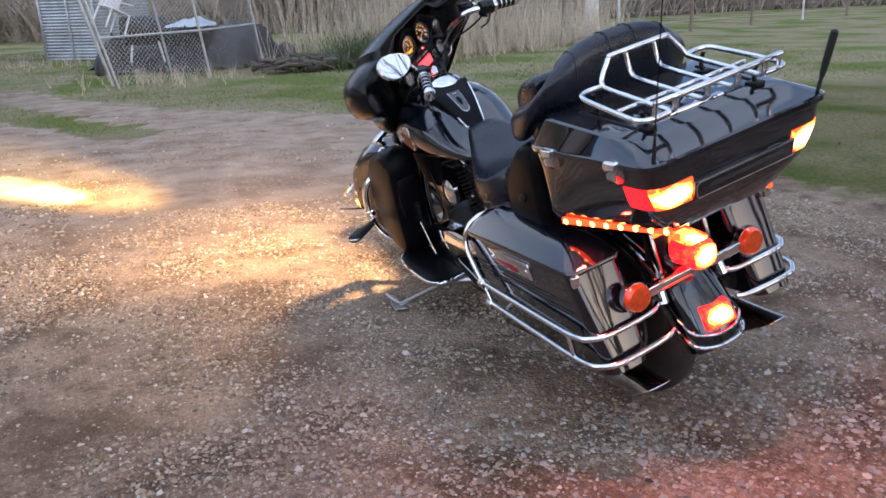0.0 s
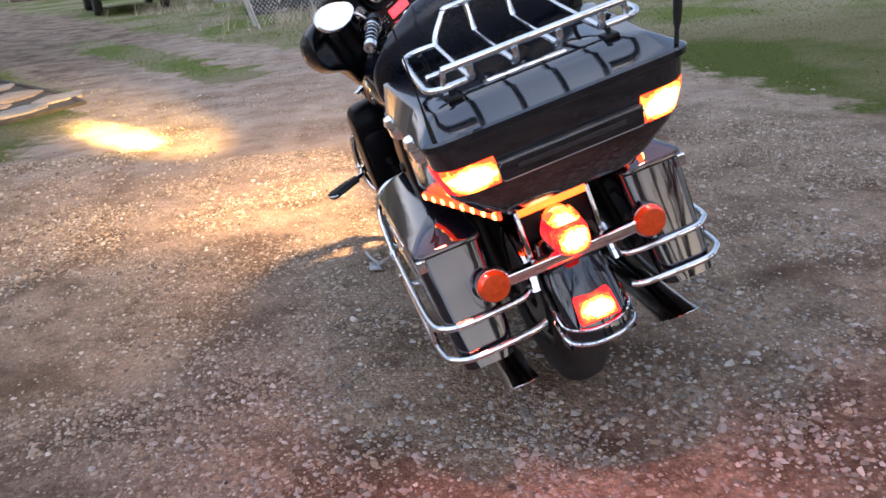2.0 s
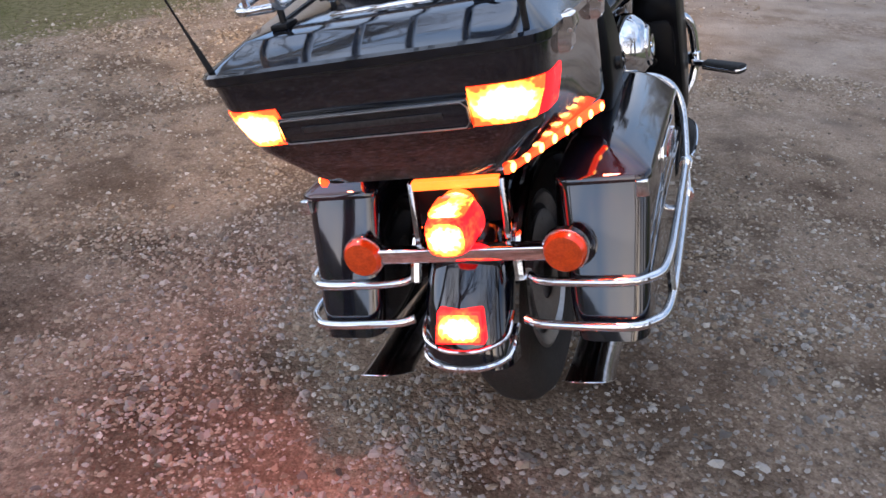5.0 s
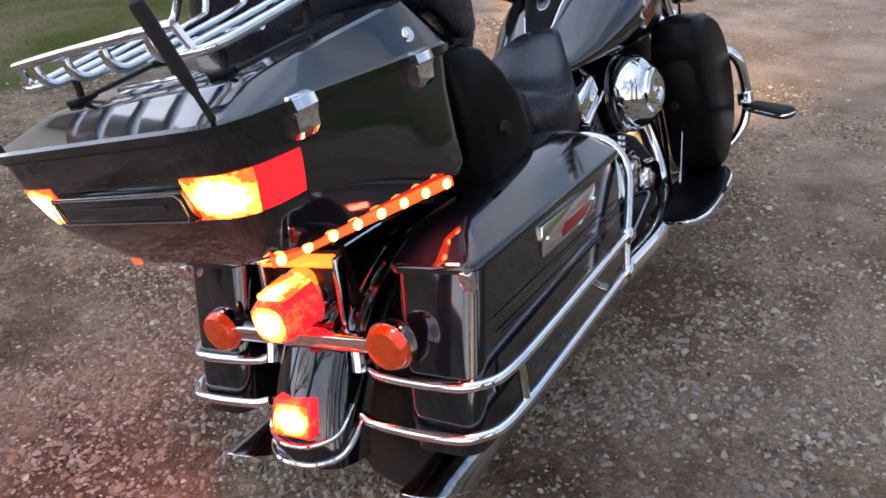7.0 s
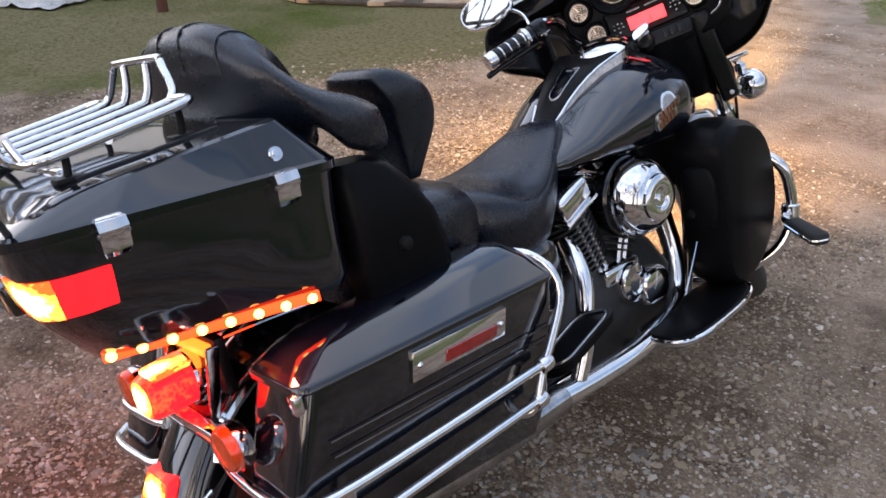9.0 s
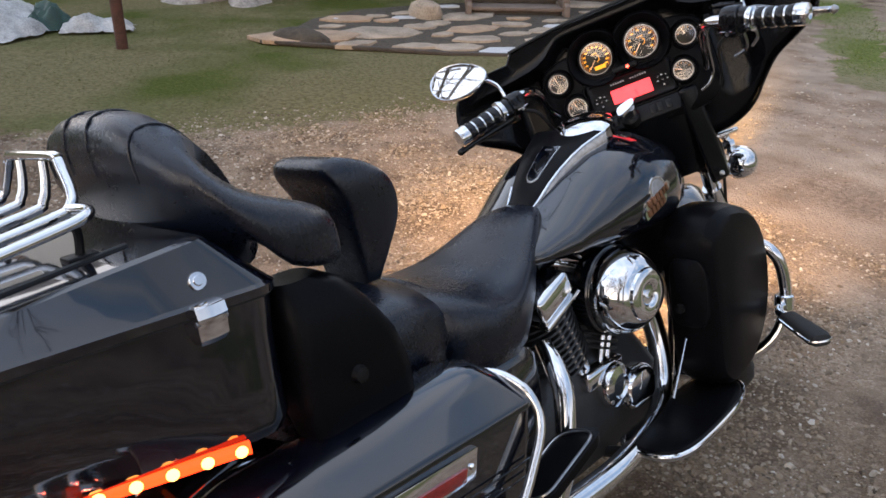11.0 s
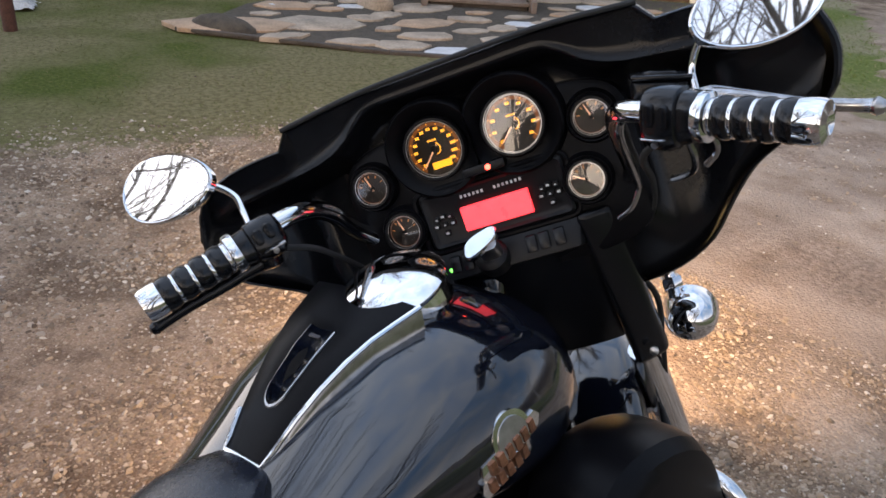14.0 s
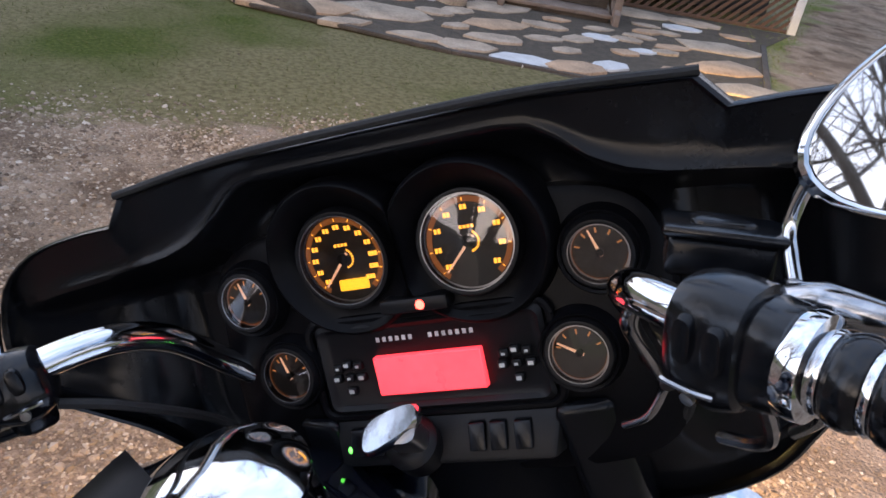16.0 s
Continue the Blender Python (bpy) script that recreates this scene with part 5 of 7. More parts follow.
part("fairing_trim", tube([(-.268, 1.553, 1.252), (-.14, 1.550, 1.264), (0, 1.548, 1.266), (.14, 1.550, 1.264), (.268, 1.553, 1.252)], .004, 8), RUBBER, fairing, "dark rubber strip on the upper edge")
head = part("head_lamp", lathe([(.095, -.04), (.098, .0), (.092, .012), (.086, .006)], (0, 1.868, .995), (0, 1, -.03), 36, None, False), CHROME, fairing, "chrome headlamp ring")
part("head_lens", lathe([(.088, .0), (.05, .014), (.001, .018)], (0, 1.868, .995), (0, 1, -.03), 32), WARM_ON, fairing, "lit headlamp lens")
# a hooded bowl round each large dial
def dial_bowl(cx, cz):
    side = math.copysign(1, cx)
    rings = []
    for r, dy in ((.079, None), (.0745, .006), (.072, .0005), (.070, -.0005), (.067, .002), (.058, .012), (.048, .024)):
        ring = []
        for k in range(56):
            a = 2 * math.pi * k / 56
            lip = 1.5625 + .022 * (1 - math.sin(a)) / 2
            x = cx + r * math.cos(a)
            if x * side < .0006:
                x = .0006 * side
            ring.append((x, 1.606 if dy is None else min(1.5925, lip + dy), cz + r * math.sin(a)))
        rings.append(ring)
    part("dial_bowl", loft(rings, False), LEG_BLACK, fairing, "hooded black bowl round a dial", None, 60)


BIG_DIALS = ((-.0600, 1.1535), (.0620, 1.152))
for cx, cz in BIG_DIALS:
    dial_bowl(cx, cz)
part("dash_panel", loft([[(u, y, 1.06 + v) for u, v in oval(a, b, 40, 5)] for y, a, b in ((1.625, .225, .13), (1.604, .222, .127), (1.600, .215, .12))]), LEG_BLACK, fairing, "black instrument panel")


def dial(x, z, r, kind, tip=.02):
    y = 1.588
    lean_ = (0, -1, tip)
    d = part("dial", lathe([(r + .006, -.020), (r + .006, .002), (r + .0035, .0085), (r + .001, .009), (r, .0085), (r - .001, .0)], (x, y, z), lean_, 40, None, False), PLASTIC, fairing, "round dial with amber markings")
    part("dial_face", lathe([(r, 0), (.001, .0005)], (x, y, z), lean_, 36), FACE if kind == "big" else FACE_SILVER, d)
    part("dial_rim", lathe([(r - .0025, .001), (r + .0005, .001), (r + .0005, .0082), (r - .001, .0082)], (x, y, z), lean_, 40, None, False), STEEL, d, "thin bright dial rim")
    pane = part("dial_glass", lathe([(r, .0072), (.001, .0085)], (x, y, z), lean_, 36, None, False), GLASS, d)
    pane.visible_shadow = False
    if pane.data.polygons[0].normal.y > 0:
        pane.data.flip_normals()
    n = (13 if x < 0 else 9) if kind == "big" else 5

    def block(bm, cx, cz, w, h, a=0.0):
        ca, sa = math.cos(a), math.sin(a)
        bm.faces.new([bm.verts.new((cx + u * ca - v * sa, y - .0014 + tip * (cz + u * sa + v * ca - z), cz + u * sa + v * ca)) for u, v in ((-w, -h), (w, -h), (w, h), (-w, h))])

    bm = bmesh.new()
    for k in range(n):
        a = radians(222 - 264 * k / (n - 1)) if kind == "big" else radians(160 - 140 * k / (n - 1))
        ca, sa = math.cos(a), math.sin(a)
        if kind == "big":
            for e in ((-.040, .040) if k < 10 or x > 0 else (-.07, 0, .07)):
                block(bm, x + ca * r * .70 + e * r, z + sa * r * .70, r * .032, r * .050)
            block(bm, x + ca * r * .86, z + sa * r * .86, r * .030, r * .010, a)
        else:
            block(bm, x + ca * r * .72, z + sa * r * .72, r * .085, r * .03, a)
    if kind == "big":
        for e in (-.13, -.045, .04, .125):
            block(bm, x + e * r, z + r * .30, r * .030, r * .032)
        for k in range(9):
            a = radians(-75 + 130 * k / 8)
            block(bm, x + r * .21 * math.cos(a), z + r * .21 * math.sin(a), r * .022, r * .022, a)
    part("dial_marks", bm, TICK if kind == "big" else TICK_DIM, d, "glowing amber marks", None, 38, True)
    bm = bmesh.new()
    arc = [radians((232 - 284 * k / 28) if kind == "big" else (350 - 340 * k / 28)) for k in range(29)]
    r0, r1 = (r * .80, r * .92) if kind == "big" else (r * .88, r * .97)
    av = [(bm.verts.new((x + r0 * math.cos(t), y - .0010 + tip * r0 * math.sin(t), z + r0 * math.sin(t))), bm.verts.new((x + r1 * math.cos(t), y - .0010 + tip * r1 * math.sin(t), z + r1 * math.sin(t)))) for t in arc]
    for p, q in zip(av, av[1:]):
        bm.faces.new((p[0], p[1], q[1], q[0]))
    part("glow_ring", bm, GLOW_RING, d, "dim amber ring", None, 38, True)
    a = radians(226 if kind == "big" else 150 if x > 0 and z < 1.11 else 108)
    w = (.035 if kind == "big" else .055) * r
    ca, sa = math.cos(a), math.sin(a)
    low_, high_ = [], []
    for f, q, h in ((-.15, 1, .002), (.80, .45, .002), (.80, .45, .003), (-.15, 1, .003)):
        low_.append((x + ca * f * r - sa * w * q, y - h + tip * sa * f * r, z + sa * f * r + ca * w * q))
        high_.append((x + ca * f * r + sa * w * q, y - h + tip * sa * f * r, z + sa * f * r - ca * w * q))
    part("needle", hexa(low_, high_, 0), POINTER, d, "pale pointer")
    part("needle_hub", lathe([(r * .13, 0), (r * .13, .004), (.001, .0045)], (x, y, z), lean_, 16), PLASTIC, d)
    return d


speedo = dial(*BIG_DIALS[0], .0425, "big", -.09)
part("lcd", box(BIG_DIALS[0][0] + .004 - .0145, BIG_DIALS[0][0] + .004 + .0145, 1.5862, 1.5900, 1.1235, 1.1335, .0005, 1), LCD, speedo, "lit amber odometer window")
dial(*BIG_DIALS[1], .0425, "big", .065)
for x, z, tip in ((-.174, 1.126, .02), (-.147, 1.048, .03), (.170, 1.127, -.09), (.1385, 1.044, .04)):
    dial(x, z, .0255, "small", tip)
    part("gauge_ring", lathe([(.040, -.018), (.038, -.006), (.0345, .003), (.032, .002), (.0315, -.01)], (x, 1.588, z), (0, -1, 0), 40, None, False), LEG_BLACK, fairing, "moulded ring round a small gauge")
part("pilot_bar", box(-.030, .036, 1.5735, 1.604, 1.098, 1.112, .004), PLASTIC, fairing, "black pilot lamp strip")
part("pilot_lamp", lathe([(.0045, 0), (.003, .003), (.001, .0035)], (.010, 1.5738, 1.105), (0, -1, 0), 12), RED_DOT, fairing, "lit red pilot lamp")

radio = part("radio", loft([[(u, y, 1.047 + v) for u, v in rrect(-a, a, -b, b, .008)] for y, a, b in ((1.612, .112, .044), (1.590, .112, .044), (1.586, .108, .040), (1.590, .102, .036))]), PLASTIC, fairing, "black radio with pink display")
part("display", box(-.053, .053, 1.583, 1.592, 1.021, 1.058, .001, 1), DISPLAY, radio, "lit pink display")
bm = bmesh.new()
for k in range(15):
    if k in (6, 7):
        continue
    x0 = -.048 + k * .0066
    bm.faces.new([bm.verts.new(p) for p in ((x0, 1.5885, 1.071), (x0 + .0036, 1.5885, 1.071), (x0 + .0036, 1.5885, 1.0755), (x0, 1.5885, 1.0755))])
part("maker_bars", bm, LETTER, radio, "", None, 38, True)
for s in SIDES:
    for u, v, w in ((0, .013, .0024), (0, -.013, .0024), (.013, 0, .0024), (-.013, 0, .0024), (-.010, .010, .0016), (.011, .011, .0016), (0, 0, .0016)):
        xx, zz = s * .0825 + u, 1.040 + v
        part("button", box(xx - .0045, xx + .0045, 1.584, 1.592, zz - .0038, zz + .0038, .001, 1), PLASTIC, radio)
        part("button_mark", box(xx - w, xx + w, 1.5832, 1.585, zz - w * .7, zz + w * .7, 0), LETTER, radio)
part("radio_frame", tube([(x, 1.592, z) for x, z in (lambda q: q + q[:1])(rrect(-.120, .118, .999, 1.094, .014))], .0042, 8, False), LEG_BLACK, fairing, "moulded frame round the radio")
# switch panel below the radio
sw = part("switch_panel", hexa([(-.105, 1.572, .955), (.105, 1.572, .955), (.115, 1.62, .95), (-.115, 1.62, .95)], [(-.115, 1.592, 1.000), (.115, 1.592, 1.000), (.115, 1.62, 1.0), (-.115, 1.62, 1.0)], .006), PLASTIC, fairing, "black switch panel")
for x in (-.085, -.065, -.035, .035, .055, .078):
    part("rocker_switch", hexa([(x - .008, 1.572, .966), (x + .008, 1.572, .966), (x + .008, 1.59, .966), (x - .008, 1.59, .966)], [(x - .008, 1.580, .990), (x + .008, 1.580, .990), (x + .008, 1.60, .990), (x - .008, 1.60, .990)], .002), FAIRING, sw)
part("green_lamp", lathe([(.0035, 0), (.001, .003)], (-.093, 1.576, .972), (0, -1, .2), 10), GREEN_DOT, sw)
ign = part("ignition_base", lathe([(.026, -.02), (.026, .004), (.020, .010), (.016, .011)], (-.026, 1.572, .978), (0, -.75, .66), 28), PLASTIC, fairing)
part("ignition_switch", loft([[Vector((-.022 + u, 1.560, .988)) + Vector((0, .66, .75)) * v + Vector((0, -.75, .66)) * h for u, v in oval(.0165, .0125, 24, 3.2)] for h in (-.012, .024)]), STEEL, ign, "grey ignition barrel")
part("ignition_grip", loft([[Vector((-.027 + u, 1.545, 1.003)) + Vector((0, .66, .75)) * (v * (1 - u * 7) + u * .45) + Vector((0, -.75, .66)) * h for u, v in oval(.026 * k, .0155 * k, 28, 3.0)] for h, k in ((-.004, .90), (0, 1), (.008, 1), (.011, .93))]), CHROME, ign, "flat polished switch lever")
part("fairing_cowl", loft([[(u, y0 + v, z) for u, v in oval(a, b, 28, 3)] for z, y0, a, b in ((.965, 1.66, .155, .075), (.90, 1.70, .16, .08), (.82, 1.74, .155, .075), (.76, 1.765, .13, .06))]), FAIRING, bike, "black lower fairing cowl", STEER)

for s in SIDES:
    part("fork_shield", hexa([(s * .118, 1.672, .716), (s * .172, 1.700, .722), (s * .172, 1.735, .722), (s * .118, 1.735, .716)], [(s * .105, 1.575, 1.00), (s * .160, 1.590, 1.00), (s * .160, 1.66, 1.00), (s * .105, 1.66, 1.00)], .012, 3), FAIRING, bike, "black shield behind the fork", STEER)
    part("shield_bolt", lathe([(.007, 0), (.007, .006), (.001, .008)], (s * .150, 1.668, .742), (0, -1, .1), 12), STEEL, bike, "small bright bolt", STEER)

# -- handlebar, grips, controls, mirrors --
GRIP_ENDS = {1: (Vector((.304, 1.353, 1.103)), Vector((.393, 1.300, 1.073))), -1: (Vector((-.309, 1.376, 1.114)), Vector((-.402, 1.309, 1.092)))}
bar = part("handlebar", tube([(-.40, 1.310, 1.092), (-.309, 1.376, 1.114), (-.266, 1.405, 1.130), (-.238, 1.46, 1.134), (-.226, 1.525, 1.115), (-.215, 1.60, 1.06), (-.12, 1.66, .98), (0, 1.67, .97), (.12, 1.66, .98), (.195, 1.61, 1.03), (.202, 1.54, 1.085), (.205, 1.475, 1.120), (.218, 1.428, 1.131), (.252, 1.390, 1.122), (.304, 1.353, 1.103), (.38, 1.308, 1.077)], .0135, 14, steps=5), CHROME, bike, "chrome swept handlebar", STEER)


def housing_ring(m, h, half, tall, drop):
    return [m @ Vector((h, u, v - drop)) for u, v in oval(half, tall, 28, 2.7)]


def controls(s):
    """One side's grip, switch housing, lever and cables."""
    a, b = GRIP_ENDS[s]
    d = (b - a).normalized()
    L = (b - a).length
    grip = part("grip", lathe([(.014, 0), (.0195, .002), (.0195, L - .010), (.014, L - .008)], a, d, 24), RUBBER, bike, "fat black rubber grip with chrome bands", STEER)
    step = (L - .018) / 4
    for k in range(4):
        h0 = .007 + k * step
        part("grip_band", lathe([(.0196, h0 - .001), (.0216, h0), (.0222, h0 + .002), (.0216, h0 + .004), (.0196, h0 + .005)], a, d, 24, None, False), CHROME, grip)
        part("grip_pad", lathe([(.0190, h0 + .004), (.0214, h0 + .0052), (.0232, h0 + step * .38), (.0240, h0 + step * .58), (.0236, h0 + step * .8), (.0218, h0 + step - .0008), (.0190, h0 + step + .0004)], a, d, 28, None, False), CONTROL, grip)
    part("grip_end", lathe([(.0196, L - .014), (.0238, L - .012), (.0246, L - .003), (.0240, L + .009), (.0225, L + .014), (.012, L + .0165), (.006, L + .013), (.001, L + .013)], a, d, 32), CHROME, grip, "chrome grip end")
    part("grip_flange", lathe([(.016, -.010), (.0265, -.008), (.0285, -.002), (.0275, .004), (.020, .008)], a, d, 32), CHROME, grip, "wide chrome collar")
    # local axes: first along the bar towards the middle, then forward, then up
    e1 = -d
    e3 = (Vector((0, 0, 1)) - e1 * e1.z).normalized()
    e2 = e3.cross(e1) * s
    m = Matrix.Translation(a) @ Matrix((e1, e2 * 1.0, e3)).transposed().to_4x4()
    if e2.y < 0:
        m = m @ Matrix.Diagonal((1, -1, 1, 1))
    k_ = 1.0 if s > 0 else .82
    rings = [(.007, .017, .020, 0), (.008, .0235, .0275, .000), (.022, .0245, .0300, .001), (.025, .0235, .0290, .001), (.027, .0270, .0335, .001), (.040, .0285, .0365, .003), (.056, .0280, .0360, .003), (.066, .0250, .0315, .002), (.071, .018, .022, .001), (.072, .012, .014, 0)]
    sw_ = part("switch_housing", loft([housing_ring(m, h, w, t * k_, q) for h, w, t, q in rings]), CONTROL, bike, "rounded black switch housing", STEER)
    for h, lift_, w in ((.036, .004, .0062), (.053, .005, .0062)):
        part("switch_button", loft([[m @ Vector((h + u * f, -.0265 - o, v * f * k_ + lift_)) for u, v in oval(w, .0135, 18, 2.8)] for o, f in ((-.004, 1), (.002, 1), (.0045, .86), (.0052, .6))]), FAIRING, sw_)
    part("housing_seam", tube([m @ Vector((h, -.030 + abs(h - .05) * .2, -.022 * k_)) for h in (.034, .045, .058, .064)], .0016, 6), SOOT, sw_, "thin grey edge")
    part("clamp_screw", lathe([(.004, -.002), (.004, .001), (.001, .0015)], m @ Vector((.048, -.027, -.028 * k_)), m.to_3x3() @ Vector((0, -1, -.3)), 10), STEEL, sw_)
    if s > 0:
        lv = part("lever", tube([(.300, 1.412, 1.118), (.318, 1.400, 1.119), (.345, 1.392, 1.109), (.40, 1.394, 1.083), (.450, 1.392, 1.064), (.468, 1.386, 1.058)], [.012, .012, .009, .0075, .0075, .008], 12), SOOT, bike, "polished hand lever", STEER)
        part("lever_ball", lathe([(.001, -.010), (.007, -.007), (.0105, 0), (.007, .007), (.001, .010)], (.470, 1.385, 1.057), d, 14), STEEL, lv)
        part("lever_bracket", box(.268, .312, 1.398, 1.436, 1.098, 1.128, .008), CONTROL, lv)
        tilt_ = Matrix.Translation((.270, 1.464, 1.156)) @ Euler((radians(4), radians(17), radians(6)), "XYZ").to_matrix().to_4x4()
        part("brake_reservoir", box(-.032, .032, -.020, .020, -.030, -.0045, .005, 3, tilt_), FAIRING, lv, "black brake reservoir")
        part("reservoir_lid", box(-.036, .036, -.024, .024, -.0045, .0025, .0028, 2, tilt_), CONTROL, lv)
        part("lid_boss", loft([[tilt_ @ Vector((u * f, v * f, h)) for u, v in oval(.021, .013, 24, 4)] for h, f in ((.001, 1), (.0045, .97), (.0055, .9))]), CONTROL, lv)
        part("cable_sleeve", tube([(.212, 1.440, 1.118), (.2065, 1.452, 1.103), (.206, 1.51, 1.062), (.2055, 1.560, 1.026), (.203, 1.572, 1.012), (.188, 1.575, .990), (.165, 1.585, .978)], [.006, .0068, .0068, .0062, .0045, .004, .004], 10), SOOT, lv, "grey cable sleeve")
        part("throttle_cable", tube([(.280, 1.368, 1.082), (.2815, 1.380, 1.062), (.279, 1.392, 1.048), (.270, 1.405, 1.041), (.252, 1.425, 1.037)], .0042, 8), SOOT, lv, "bent grey cable elbow")
        part("throttle_cable", tube([(.305, 1.380, 1.080), (.308, 1.390, 1.066), (.304, 1.398, 1.055), (.292, 1.408, 1.045)], .0040, 8), SOOT, lv, "bent grey cable elbow")
    else:
        lv = part("lever", tube([(-.290, 1.405, 1.088), (-.315, 1.392, 1.083), (-.345, 1.372, 1.076), (-.385, 1.346, 1.068), (-.412, 1.330, 1.061), (-.422, 1.324, 1.058)], [.011, .010, .009, .0085, .0085, .009], 12), CONTROL, bike, "black hand lever", STEER)
        part("lever_ball", lathe([(.001, -.009), (.007, -.006), (.0095, 0), (.007, .006), (.001, .009)], (-.425, 1.322, 1.057), d, 14), CONTROL, lv)
        part("lever_bracket", box(-.300, -.268, 1.398, 1.432, 1.076, 1.118, .008), CONTROL, lv)
    c = a - d * .041
    part("cable", tube([c + Vector((-s * .02, .02, -.025)), c + Vector((-s * .045, .06, -.045)), (s * .225, 1.56, 1.02), (s * .21, 1.61, .97), (s * .15, 1.64, .93)], .0045, 8), RUBBER, sw_, "black control cable")


for s in SIDES:
    controls(s)
    # mirror
    mc = Vector((s * .385, 1.412, 1.224 if s < 0 else 1.203))
    tilt = pose(*mc, 0, 0, 0) @ Euler((radians(-12 if s > 0 else -30), 0, radians(12 if s > 0 else -4)), "XYZ").to_matrix().to_4x4()
    shape = []
    for k in range(32):
        t = 2 * math.pi * k / 32
        u, v = .080 * math.cos(t), .051 * math.sin(t)
        v *= 1 + .22 * u / .080
        shape.append((s * u * (1.05 if u > 0 else .95), v + .01 * u / .080))
    stem = part("mirror_stem", tube(([(.305, 1.432, 1.112), (.305, 1.447, 1.136), (.308, 1.455, 1.155), (.325, 1.448, 1.182), (.352, 1.432, 1.200)] if s > 0 else [(-.285, 1.40, 1.125), (-.292, 1.410, 1.160), (-.305, 1.425, 1.185), (-.335, 1.432, 1.208), (-.36, 1.43, 1.216)]), .0048, 10), CHROME, bike, "chrome mirror stem", STEER)
    mir = part("mirror", loft([[tilt @ Vector((u * k, y, v * k)) for u, v in shape] for y, k in ((-.006, .93), (-.0075, .97), (-.005, 1.0), (.004, 1.0), (.012, .9), (.017, .6), (.018, .2))]), CHROME, bike, "oval chrome rear-view mirror", STEER)
    part("mirror_glass", loft([[tilt @ Vector((u * k, y, v * k)) for u, v in shape] for y, k in ((-.0065, .93), (-.0068, .925))]), MIRROR, mir, "mirror glass", None, 20)
part("clutch_cable", tube([(-.10, 1.60, 1.0), (-.16, 1.56, .9), (-.13, 1.50, .75), (-.13, 1.40, .5)], .005, 8), RUBBER, bike, "black clutch cable")

# ---- light from the lamps of the motorcycle ----
def lamp(name, kind, place, energy, color, size=0.05, m=None, target=None, angle=60, blend=0.8):
    d = bpy.data.lights.new(name, kind)
    d.energy, d.color = energy, color
    ob = new(name, d)
    p = place if m is None else m @ Vector(place)
    if kind == "AREA":
        d.size = size
    else:
        d.shadow_soft_size = size
    ob.matrix_basis = Matrix.Translation(p) if target is None else look(p, target)
    if kind == "SPOT":
        d.spot_size, d.spot_blend = radians(angle), blend
    return ob


FRONT = BIKE @ STEER
lamp("headlamp_beam", "SPOT", (0, 1.93, .985), 17000, (1.0, .70, .22), .04, FRONT, (-.60, 6.30, 0), 8.5, 1.0)
lamp("headlamp_halo", "SPOT", (0, 1.93, .985), 2100, (1.0, .64, .17), .04, FRONT, (-.62, 6.75, 0), 23, 1.0)
lamp("headlamp_spread", "SPOT", (0, 1.93, .985), 190, (1.0, .64, .32), .04, FRONT, (-1.0, 6.6, 0), 120, .8)
for s in SIDES:
    lamp("passing_glow", "SPOT", (s * .212, 1.93, .70), 46.0 if s < 0 else 2.0, (1.0, .63, .32), .012, FRONT, (-.4, 3.7, 0) if s < 0 else (1.6, 6.5, 0), 168 if s < 0 else 80, .35 if s < 0 else 1.0)
    lamp("trunk_lamp_glow", "AREA", (s * .21, -.245, .905), 1.0, (1.0, .11, .06), .08, BIKE, BIKE @ Vector((s * .5, -1.6, .3)))
    lamp("strip_glow", "AREA", (s * .282, .06, .772), 1.7, (1.0, .11, .06), .05, BIKE, BIKE @ Vector((s * .9, .0, .30)))
lamp("tail_glow", "AREA", (0, -.075, .63), 2.0, (1.0, .11, .05), .03, BIKE, BIKE @ Vector((0, -1.2, .1)))

# ---- the yard: patio, porch, trees, fences, things left about ----
U, N = Vector((.625, .781, 0)), Vector((.781, -.625, 0))  # along the porch, and out from it
PORCH = Matrix(((U.x, N.x, 0, -6.5), (U.y, N.y, 0, 8.4), (0, 0, 1, 0), (0, 0, 0, 1)))


def slab(outline, z0, z1, r=0.0):
    """A flat stone of any outline, its upper edge worn."""
    c = Vector((sum(p[0] for p in outline) / len(outline), sum(p[1] for p in outline) / len(outline)))
    ring = lambda k, z: [(c.x + (x - c.x) * k, c.y + (y - c.y) * k, z) for x, y in outline]
    return loft([ring(1, z0), ring(1, z1 - .006), ring(.99, z1 - .003), ring(.975, z1)])


patio = part("patio_bed", slab([(-4.45, 5.28), (-3.6, 5.95), (-2.98, 6.48), (-2.3, 7.05), (-1.7, 7.7), (-1.42, 8.2), (-1.75, 8.75), (-2.5, 9.7), (-3.1, 10.6), (-3.6, 11.8), (-4.1, 11.2), (-5.0, 10.1), (-5.6, 8.4), (-5.7, 7.2), (-5.4, 6.4)], -.05, .020), MULCH, None)
tagged(patio, "mulch bed with scattered flagstones by the porch", "patio", kind="structure")
rng = random.Random(5)
spots = []
edge_pts = [(-4.45, 5.28), (-2.98, 6.48), (-1.42, 8.2), (-1.75, 8.75), (-3.1, 10.6), (-4.1, 11.2), (-5.2, 9.6), (-5.5, 7.2), (-5.2, 6.3)]


def inside(x, y, poly):
    c = False
    for (ax, ay), (bx, by) in zip(poly, poly[1:] + poly[:1]):
        if (ay > y) != (by > y) and x < (bx - ax) * (y - ay) / (by - ay) + ax:
            c = not c
    return c


